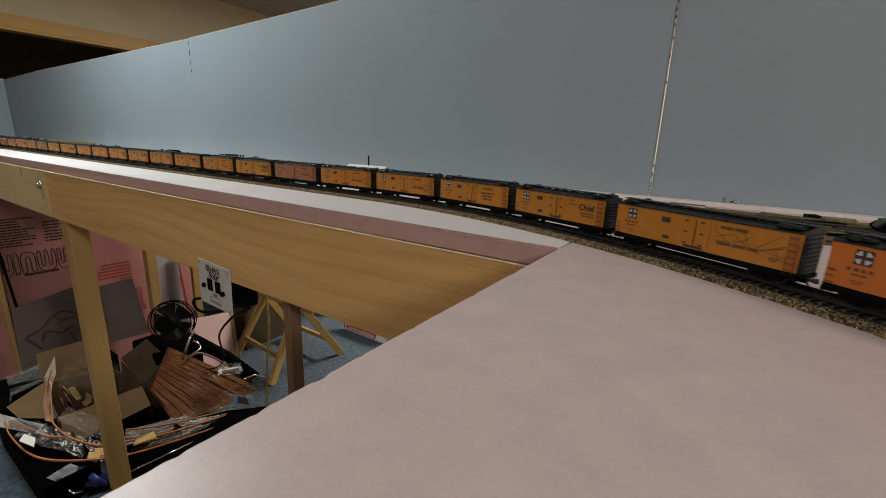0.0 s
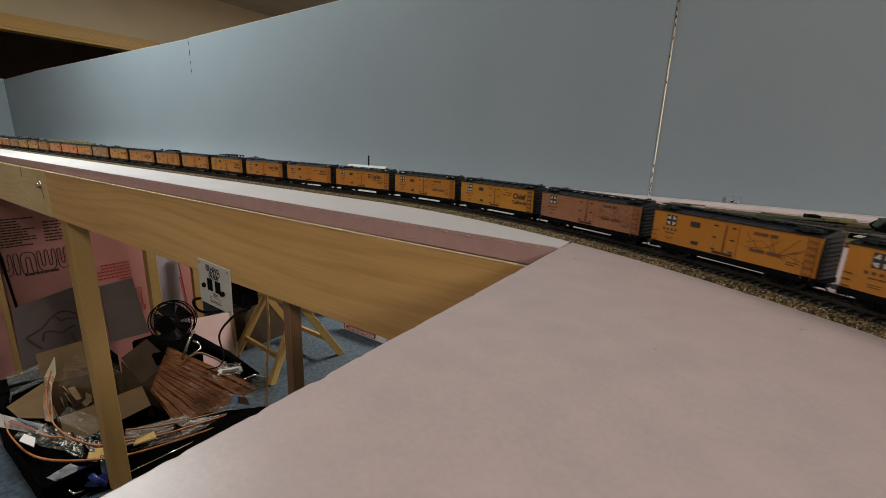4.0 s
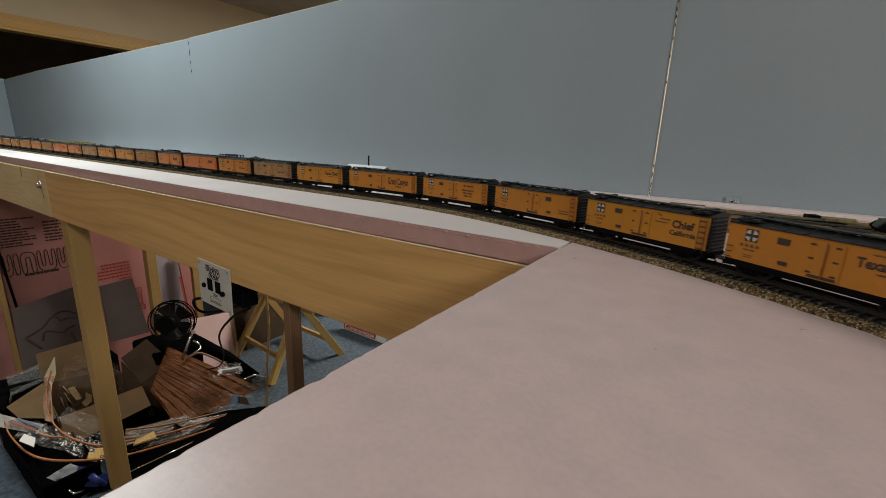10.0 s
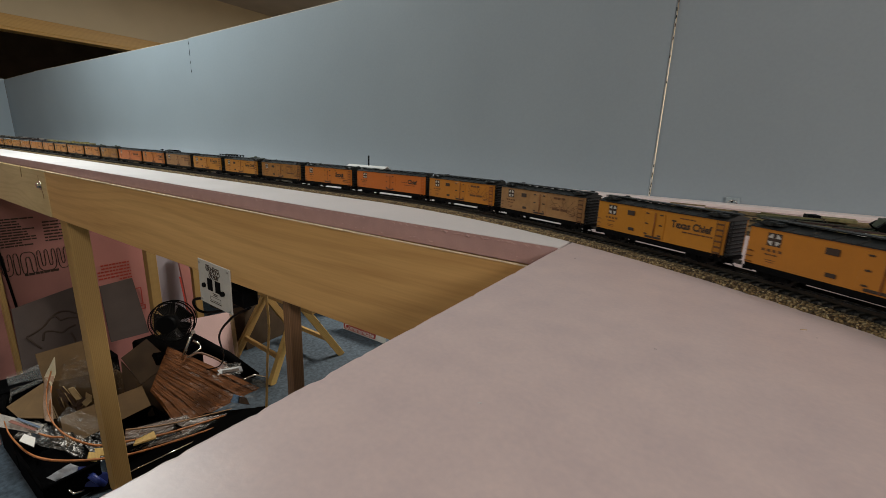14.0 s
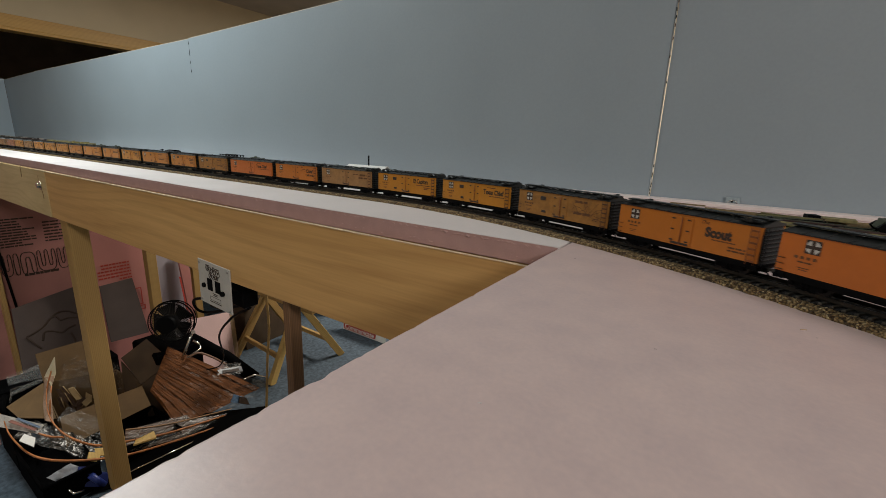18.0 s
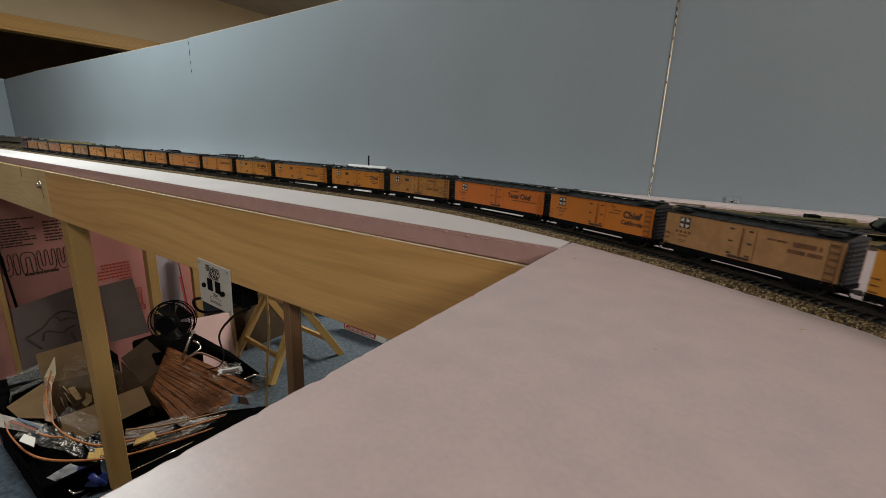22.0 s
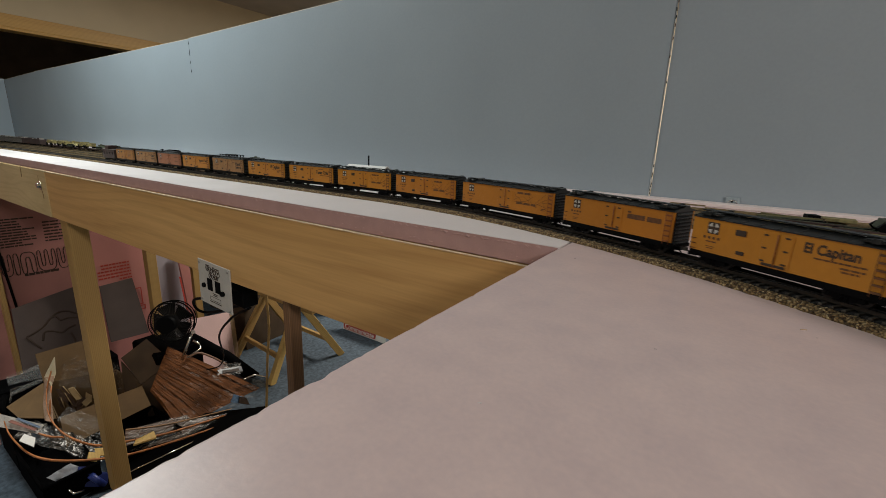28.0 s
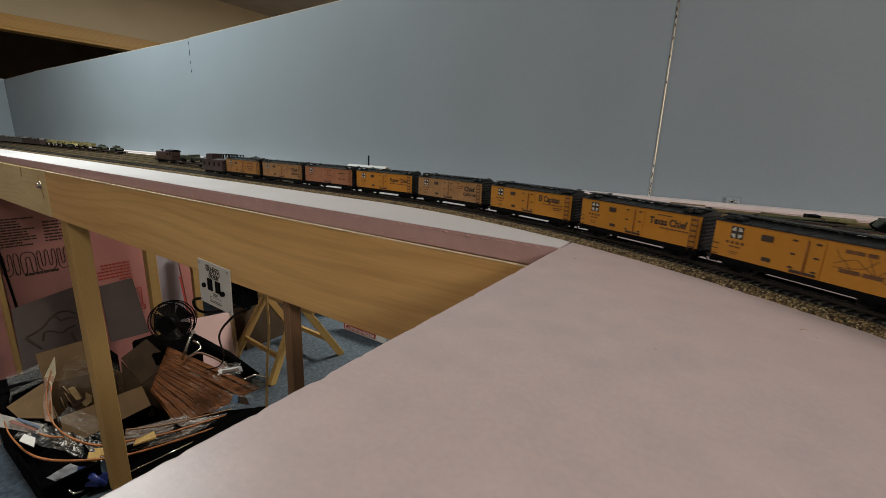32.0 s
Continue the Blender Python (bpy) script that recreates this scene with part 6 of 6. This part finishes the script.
# bundle of long thin brown strips in a clear bag
STRIP = mat("brown_strip_wood", (0.150, 0.054, 0.016), 0.7, var=0.22, scale=26, stretch=(1, 0.3, 1), random_value=0.25, spec=0.2)
BLUEPRINT = mat("blue_print", (0.13, 0.17, 0.24), 0.5, var=0.1)
CORAL = mat("coral_edge_strip", (0.46, 0.17, 0.055), 0.5, var=0.2, scale=30)
bun = thing("strip_bundle", Matrix.Identity(4), "fanned bundle of long thin brown strips in a clear bag", "strips")
La, Lb = Vector((-2.290, 0.788, -1.176)), Vector((-2.380, 0.926, -1.019))
Ra, Rb = Vector((-2.130, 0.815, -1.298)), Vector((-2.060, 1.299, -1.386))
rnd = random.Random(77)
NS = 64
for i in range(NS):
    u = (i + 0.5) / NS + rnd.uniform(-0.012, 0.012)
    v = (i + 0.5) / NS + rnd.uniform(-0.06, 0.06)
    wa, wb = (rnd.uniform(0.005, 0.010), rnd.uniform(0.020, 0.050))
    a_, b_ = La.lerp(Lb, u), Ra.lerp(Rb, v)
    lift = Vector((0.005 * rnd.random(), 0, 0.003 * rnd.random()))
    b_ = a_.lerp(b_, rnd.uniform(0.98, 1.16))
    da, db = (Lb - La).normalized() * wa, (Rb - Ra).normalized() * wb
    mid = a_.lerp(b_, 0.5) + Vector((0.012, 0, 0.012)) * rnd.random()
    g = Geo()
    g.sheet([a_ + lift, mid + lift, mid + lift + (da + db) * 0.5, a_ + lift + da], 0.0015)
    g.sheet([mid + lift, b_ + lift, b_ + lift + db, mid + lift + (da + db) * 0.5], 0.0015)
    part("strip", g, STRIP, bun)
part("shaded_layer", film_sheet([La - Vector((0.003, 0, 0.002)), Ra - Vector((0.003, 0, 0.002)), Rb - Vector((0.003, 0, 0.002)), Lb - Vector((0.003, 0, 0.002))], 10, 0.004, 61), STRIP, bun, "darker lower layer of strips")
part("bag", film_sheet([La + Vector((0.04, 0, 0.02)), Ra + Vector((0.04, 0, 0.02)), Rb + Vector((0.04, 0, 0.02)), Lb + Vector((0.04, 0, 0.02))], 20, 0.018, 3), THIN, bun, "crumpled clear bag")
for q, w_, amp, seed, lab in ((((-2.280, 0.421, -1.129), (-2.060, 0.586, -1.294), (-2.140, 0.604, -1.208), (-2.320, 0.474, -1.107)), 20, 0.020, 7, "crumpled clear plastic bag lying on the box"),
                              (((-2.200, 0.268, -1.085), (-2.060, 0.492, -1.283), (-2.140, 0.543, -1.260), (-2.300, 0.356, -1.102)), 20, 0.020, 9, "crumpled clear plastic bag lying in the bin"),
                              (((-2.560, 0.506, -1.110), (-2.500, 0.640, -1.174), (-2.600, 0.683, -1.041), (-2.640, 0.557, -1.000)), 18, 0.050, 12, "crumpled clear plastic bag heaped behind the box"),
                              (((-2.480, 0.685, -1.202), (-2.440, 0.800, -1.232), (-2.500, 0.808, -1.139), (-2.540, 0.728, -1.067)), 16, 0.050, 15, "crumpled clear plastic bag heaped behind the box"),
                              (((-2.120, 1.031, -1.152), (-2.120, 1.188, -1.199), (-2.200, 1.222, -1.177), (-2.200, 1.125, -1.127)), 10, 0.020, 18, "small clear bag with a label on the bundle"),
                              (((-2.080, 1.190, -1.293), (-2.060, 1.390, -1.426), (-2.100, 1.384, -1.345), (-2.120, 1.253, -1.259)), 10, 0.015, 19, "small clear bag beside the tongs")):
    whole("plastic_bag", film_sheet(q, w_, amp, seed), FILM, lab, "bag", "plastic bags")
lb_ = thing("label_card", Matrix.Identity(4), "small printed label card on the strip bundle", "label")
part("card", Geo().sheet([(-1.985, 1.031, -1.249), (-1.975, 1.122, -1.312), (-1.985, 1.113, -1.265), (-1.990, 1.056, -1.217)], 0.002), mat("blue_label", (0.16, 0.26, 0.42), 0.4, var=0.4, scale=40), lb_)
part("dark_band", Geo().sheet([(-1.976, 1.068, -1.272), (-1.970, 1.126, -1.312), (-1.980, 1.116, -1.265), (-1.985, 1.082, -1.243)], 0.002), INK, lb_, "black printed band")
lb2 = thing("label_card", Matrix.Identity(4), "small white printed header card on a clear bag", "label")
part("card", Geo().sheet([(-2.100, 1.052, -1.135), (-2.090, 1.172, -1.170), (-2.110, 1.176, -1.147), (-2.120, 1.047, -1.116)], 0.002), mat("grey_header_card", (0.20, 0.21, 0.22), 0.4, var=0.2), lb2)
part("print", Geo().sheet([(-2.095, 1.068, -1.134), (-2.085, 1.150, -1.155), (-2.095, 1.151, -1.144), (-2.105, 1.068, -1.124)], 0.002), INK, lb2, "unreadable dark print")
whole("white_label", Geo().sheet([(-2.100, 0.274, -1.055), (-2.080, 0.306, -1.094), (-2.130, 0.323, -1.087), (-2.150, 0.298, -1.062)], 0.002), WHITE, "white sticker on a clear bag", "label")


def band(name, pts, w, label, mt, lean=0.0):
    """A thin flexible strip on edge through points."""
    P = [Vector(q) for q in pts]
    out = []
    for i in range(len(P) - 1):
        a, b2, c, d = P[max(i - 1, 0)], P[i], P[i + 1], P[min(i + 2, len(P) - 1)]
        for k in range(10):
            u = k / 10
            out.append(0.5 * ((2 * b2) + (-a + c) * u + (2 * a - 5 * b2 + 4 * c - d) * u * u + (-a + 3 * b2 - 3 * c + d) * u ** 3))
    out.append(P[-1])
    g = Geo()
    n = len(out)
    for q in out:
        g.v += [tuple(q), tuple(q + Vector((lean, 0, w))), tuple(q + Vector((lean - 0.004, 0.004, w))), tuple(q + Vector((-0.004, 0.004, 0)))]
    for i in range(n - 1):
        for j in range(4):
            a, b2 = i * 4 + j, i * 4 + (j + 1) % 4
            g.f.append((a, b2, b2 + 4, a + 4))
            g.s.append(True)
    return whole(name, g, mt, label, "strip", "bent strips")


band("bent_strip", [(-2.560, 0.245, -1.024), (-2.400, 0.276, -1.077), (-2.240, 0.270, -1.102), (-2.080, 0.290, -1.124), (-1.990, 0.347, -1.147), (-1.970, 0.466, -1.211), (-1.975, 0.569, -1.259), (-1.965, 0.697, -1.289), (-1.950, 0.979, -1.339), (-1.930, 1.192, -1.349)], 0.008, "long coral-edged flexible strip bent along the bin", CORAL)
band("bent_strip", [(-2.460, 0.255, -1.066), (-2.400, 0.274, -1.087), (-2.300, 0.319, -1.119), (-2.200, 0.365, -1.143), (-2.180, 0.411, -1.169)], 0.007, "long coral-edged flexible strip bent along the bin", CORAL)
band("bent_strip", [(-2.300, 0.439, -0.913), (-2.280, 0.408, -0.988), (-2.220, 0.389, -1.065), (-2.150, 0.401, -1.121), (-2.080, 0.437, -1.160), (-2.050, 0.497, -1.205), (-2.020, 0.601, -1.231), (-2.000, 0.739, -1.268), (-2.000, 1.008, -1.328)], 0.009, "long coral-edged flexible strip curling out of the box", CORAL)
band("bent_strip", [(-2.060, 0.593, -1.189), (-2.050, 0.763, -1.255), (-2.040, 1.031, -1.327), (-2.030, 1.257, -1.389)], 0.006, "thin tan strip along the bagged pack", mat("tan_strip", (0.30, 0.16, 0.07), 0.5, var=0.2))
pk = thing("strip_pack", Matrix.Identity(4), "upright pale coral pack of strips leaning on the box", "pack")
PALE = mat("pale_coral_pack", (0.40, 0.27, 0.19), 0.5, var=0.3, scale=18)
part("lower_strip", Geo().sheet([(-2.240, 0.380, -1.088), (-2.230, 0.402, -1.107), (-2.300, 0.428, -0.990), (-2.290, 0.394, -1.037)], 0.006), PALE, pk)
part("upper_strip", Geo().sheet([(-2.290, 0.394, -1.037), (-2.300, 0.428, -0.990), (-2.320, 0.453, -0.940), (-2.310, 0.420, -0.929)], 0.006), PALE, pk)
part("card_end", Geo().sheet([(-2.310, 0.420, -0.929), (-2.305, 0.433, -0.977), (-2.335, 0.461, -0.941), (-2.340, 0.470, -0.864)], 0.006), mat("pale_card", (0.46, 0.41, 0.29), 0.6, var=0.1), pk, "pale card end")
part("coral_edge", Geo().tube([(-2.300, 0.432, -0.975), (-2.295, 0.421, -1.012), (-2.235, 0.396, -1.070)], 0.003, 6), CORAL, pk, "coral edge")
whole("paper_bag", film_sheet([(-2.000, 0.309, -1.197), (-1.975, 0.382, -1.308), (-1.980, 0.452, -1.270), (-2.020, 0.385, -1.194)], 10, 0.010, 5), mat("blue_white_paper", (0.36, 0.38, 0.42), 0.6, var=0.15, scale=20), "creased blue-white paper packet in the bin", "paper")
pp = thing("paper_sheet", Matrix.Identity(4), "printed paper sheet with red and blue bars lying on the bin", "paper")
part("sheet", Geo().sheet([(-2.340, 0.261, -1.094), (-2.220, 0.344, -1.123), (-2.260, 0.377, -1.117), (-2.380, 0.275, -1.057)], 0.003), mat("dull_print_paper", (0.40, 0.36, 0.32), 0.6, var=0.25, scale=30), pp)
part("print", Geo().sheet([(-2.320, 0.284, -1.074), (-2.220, 0.340, -1.107), (-2.230, 0.348, -1.105), (-2.330, 0.296, -1.075)], 0.001), mat("dull_red_print", (0.26, 0.11, 0.08), 0.6), pp, "red printed bar")
part("print", Geo().sheet([(-2.330, 0.309, -1.080), (-2.225, 0.355, -1.105), (-2.235, 0.361, -1.105), (-2.340, 0.318, -1.081)], 0.001), BLUEPRINT, pp, "blue printed bar")
for i, (q0, q1, q2, q3) in enumerate((((-1.990, 0.433, -1.198), (-1.980, 0.466, -1.224), (-2.000, 0.480, -1.199), (-2.010, 0.447, -1.177)), ((-2.010, 0.466, -1.207), (-2.000, 0.496, -1.222), (-2.020, 0.502, -1.196), (-2.030, 0.472, -1.187)), ((-1.980, 0.589, -1.220), (-1.990, 0.682, -1.245), (-2.010, 0.682, -1.221), (-2.010, 0.609, -1.223)))):
    whole("wood_offcut", Geo().sheet([q0, q1, q2, q3], 0.008), SAW, "small yellow wood offcut among the bagged strips", "offcut", "wood offcuts")

BLUE = mat("blue_plastic", (0.025, 0.042, 0.20), 0.35, var=0.15)
cl = thing("bar_clamp", Matrix.Identity(4), "dark blue bar clamp with a chrome bar in the tray", "clamp")
part("jaw", Geo().sheet([(-1.965, 0.403, -1.292), (-1.955, 0.470, -1.338), (-1.965, 0.484, -1.286), (-1.975, 0.427, -1.249)], 0.03), BLUE, cl)
part("jaw", Geo().sheet([(-1.970, 0.401, -1.227), (-1.965, 0.444, -1.267), (-1.975, 0.448, -1.231), (-1.980, 0.412, -1.208)], 0.03), BLUE, cl)
part("grip", Geo().tube([(-1.960, 0.426, -1.251), (-1.950, 0.461, -1.317)], 0.012, 10), BLUE, cl)
part("bar", Geo().tube([(-1.965, 0.356, -1.267), (-1.955, 0.364, -1.289), (-1.955, 0.399, -1.300)], 0.005, 8), CHROME, cl)
part("bar", Geo().tube([(-1.945, 0.540, -1.316), (-1.921, 0.801, -1.316)], 0.004, 8), CHROME, cl)

MOTTLED = mat("brown_speckled_strips", (0.115, 0.062, 0.038), 0.5, var=0.5, scale=34, second=(0.012, 0.008, 0.006), stretch=(1, 0.4, 1))
for q, seed, lab in ((((-2.020, 0.567, -1.271), (-2.000, 0.809, -1.327), (-1.990, 1.229, -1.395), (-2.050, 0.878, -1.291)), 31, "brown speckled pack of strips in a clear bag by the tray"),
                     (((-2.050, 0.580, -1.256), (-2.060, 0.880, -1.322), (-2.100, 0.863, -1.280), (-2.100, 0.604, -1.212)), 33, "brown speckled pack of strips under the bundle")):
    pk = thing("strip_pack", Matrix.Identity(4), lab, "pack")
    part("strips", film_sheet(q, 22, 0.012, seed), MOTTLED, pk)
    part("bag", film_sheet([Vector(p_) + Vector((0.015, 0, 0.012)) for p_ in q], 24, 0.010, seed + 5), FILM, pk, "crumpled clear bag")
# ---- fan ----
fan = thing("desk_fan", look((-2.400, 0.978, -0.884), (-1.05, -0.45, -0.62)), "black wire-cage desk fan with a chrome bracket", "fan")
FR = 0.110
WIRE = mat("glossy_black_wire", (0.03, 0.028, 0.027), 0.25, var=0.1)
for z, r0 in ((0.0, 1.0), (0.035, 0.97), (-0.035, 0.97)):
    ring = [(FR * r0 * math.cos(a), FR * r0 * math.sin(a), z) for a in np.linspace(0, 2 * math.pi, 33)]
    part("cage_ring", Geo().tube(ring, 0.0042 if z == 0 else 0.003, 6, False), BLACK, fan)
for z, dome in ((0.035, 0.022), (-0.035, -0.022)):
    for k in range(54):
        a = 2 * math.pi * k / 54
        pts = [(FR * r_ * math.cos(a + (1 - r_) * 0.5), FR * r_ * math.sin(a + (1 - r_) * 0.5), z + dome * (1 - r_ * r_)) for r_ in (0.30, 0.55, 0.8, 0.97)]
        part("cage_wire", Geo().tube(pts, 0.0011, 4, False), WIRE, fan)
    part("cage_cap", Geo().tube([(0, 0, z + dome * 0.8), (0, 0, z + dome * 1.1)], 0.024, 20), BLACK, fan)
for k in range(5):
    a = 2 * math.pi * k / 5
    g = Geo()
    pts = [(0.02, -0.014, -0.008), (0.088, -0.052, -0.012), (0.098, 0.045, 0.012), (0.02, 0.016, 0.008)]
    g.sheet(pts, 0.002)
    part("blade", g, BLACK, fan, "", Matrix.Rotation(a, 4, "Z"))
for r0 in (0.45, 0.66, 0.84):
    ring = [(FR * r0 * math.cos(a), FR * r0 * math.sin(a), 0.035 + 0.022 * (1 - r0 * r0)) for a in np.linspace(0, 2 * math.pi, 33)]
    part("cage_ring", Geo().tube(ring, 0.0012, 4, False), WIRE, fan)
part("motor", Geo().tube([(0, 0, -0.09), (0, 0, -0.02)], 0.045, 20), BLACK, fan)
fs = thing("fan_stand", Matrix.Identity(4), "bent chrome fan bracket", "bracket")
part("arm", Geo().tube([(-2.300, 1.029, -0.931), (-2.290, 1.009, -0.960), (-2.280, 0.949, -1.070)], 0.0075, 8), CHROME, fs)
part("arm", Geo().tube([(-2.290, 0.977, -1.072), (-2.300, 1.062, -1.052), (-2.310, 1.058, -1.026), (-2.320, 1.035, -1.000)], 0.006, 8), CHROME, fs)
part("pivot", Geo().tube([(-2.290, 1.024, -0.933), (-2.270, 1.018, -0.928)], 0.010, 12), STEEL, fs)
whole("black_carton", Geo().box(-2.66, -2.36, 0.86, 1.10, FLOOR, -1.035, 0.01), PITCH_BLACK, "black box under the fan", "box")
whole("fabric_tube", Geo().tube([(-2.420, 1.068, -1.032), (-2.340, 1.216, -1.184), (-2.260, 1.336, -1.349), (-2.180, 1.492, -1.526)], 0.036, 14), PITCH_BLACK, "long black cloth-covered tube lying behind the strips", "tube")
cable("brown_cord", [(-2.250, 0.974, -1.050), (-2.240, 1.020, -1.043), (-2.220, 1.076, -1.084), (-2.200, 1.139, -1.151)], 0.006, mat("tan_cord", (0.20, 0.11, 0.07), 0.5), "brown cord beside the fan")
tg = Geo().tube([(-2.120, 1.185, -1.240), (-2.110, 1.249, -1.238), (-2.100, 1.312, -1.279), (-2.080, 1.354, -1.353), (-2.070, 1.390, -1.414)], 0.006, 8)
whole("steel_tongs", tg, CHROME, "bright bent steel tongs lying on the bundle", "tongs")



# ---- ties of the main track: those near the bend as pieces, the rest joined ----
TIE_ME = tie_mesh(TIE)
S_A, S_B, PITCH = -1.05, 1.05, 0.0072
rest = Geo()
s = S0
while s < S1:
    x, y, h = on_line(s)
    m = pose(x, y, 0.0052, 0, 0, math.degrees(h))
    if S_A <= s < S_B:
        ob = new("tie", TIE_ME)
        ob.parent = track
        ob.matrix_basis = m
    elif s < 2.6:
        rest.box(-0.0013, 0.0013, -0.0155, 0.0155, 0.0, 0.0020, 0.0, m)
    s += PITCH
part("tie_strip", rest, TIE, track, "dark plastic ties")["kind"] = "stuff"


def motions():
    """The train rolls along the line at a nearly constant speed."""
    for q, half, car in TRAIN:
        rows, t = [], 0.0
        while t < 32.001:
            c = q + travelled(t)
            ax, ay, _ = on_line(c + half)
            bx, by, _ = on_line(c - half)
            rows.append((t, pose((ax + bx) / 2, (ay + by) / 2, RAIL_TOP, 0, 0, math.degrees(math.atan2(ay - by, ax - bx)))))
            t = round(t + (0.5 if -1.0 < c < 2.8 or c < -3.0 else 1.0), 3)
        if rows[-1][0] < 32.0:
            c = q + travelled(32.0)
            ax, ay, _ = on_line(c + half)
            bx, by, _ = on_line(c - half)
            rows.append((32.0, pose((ax + bx) / 2, (ay + by) / 2, RAIL_TOP, 0, 0, math.degrees(math.atan2(ay - by, ax - bx)))))
        walk(car, rows)


motions()
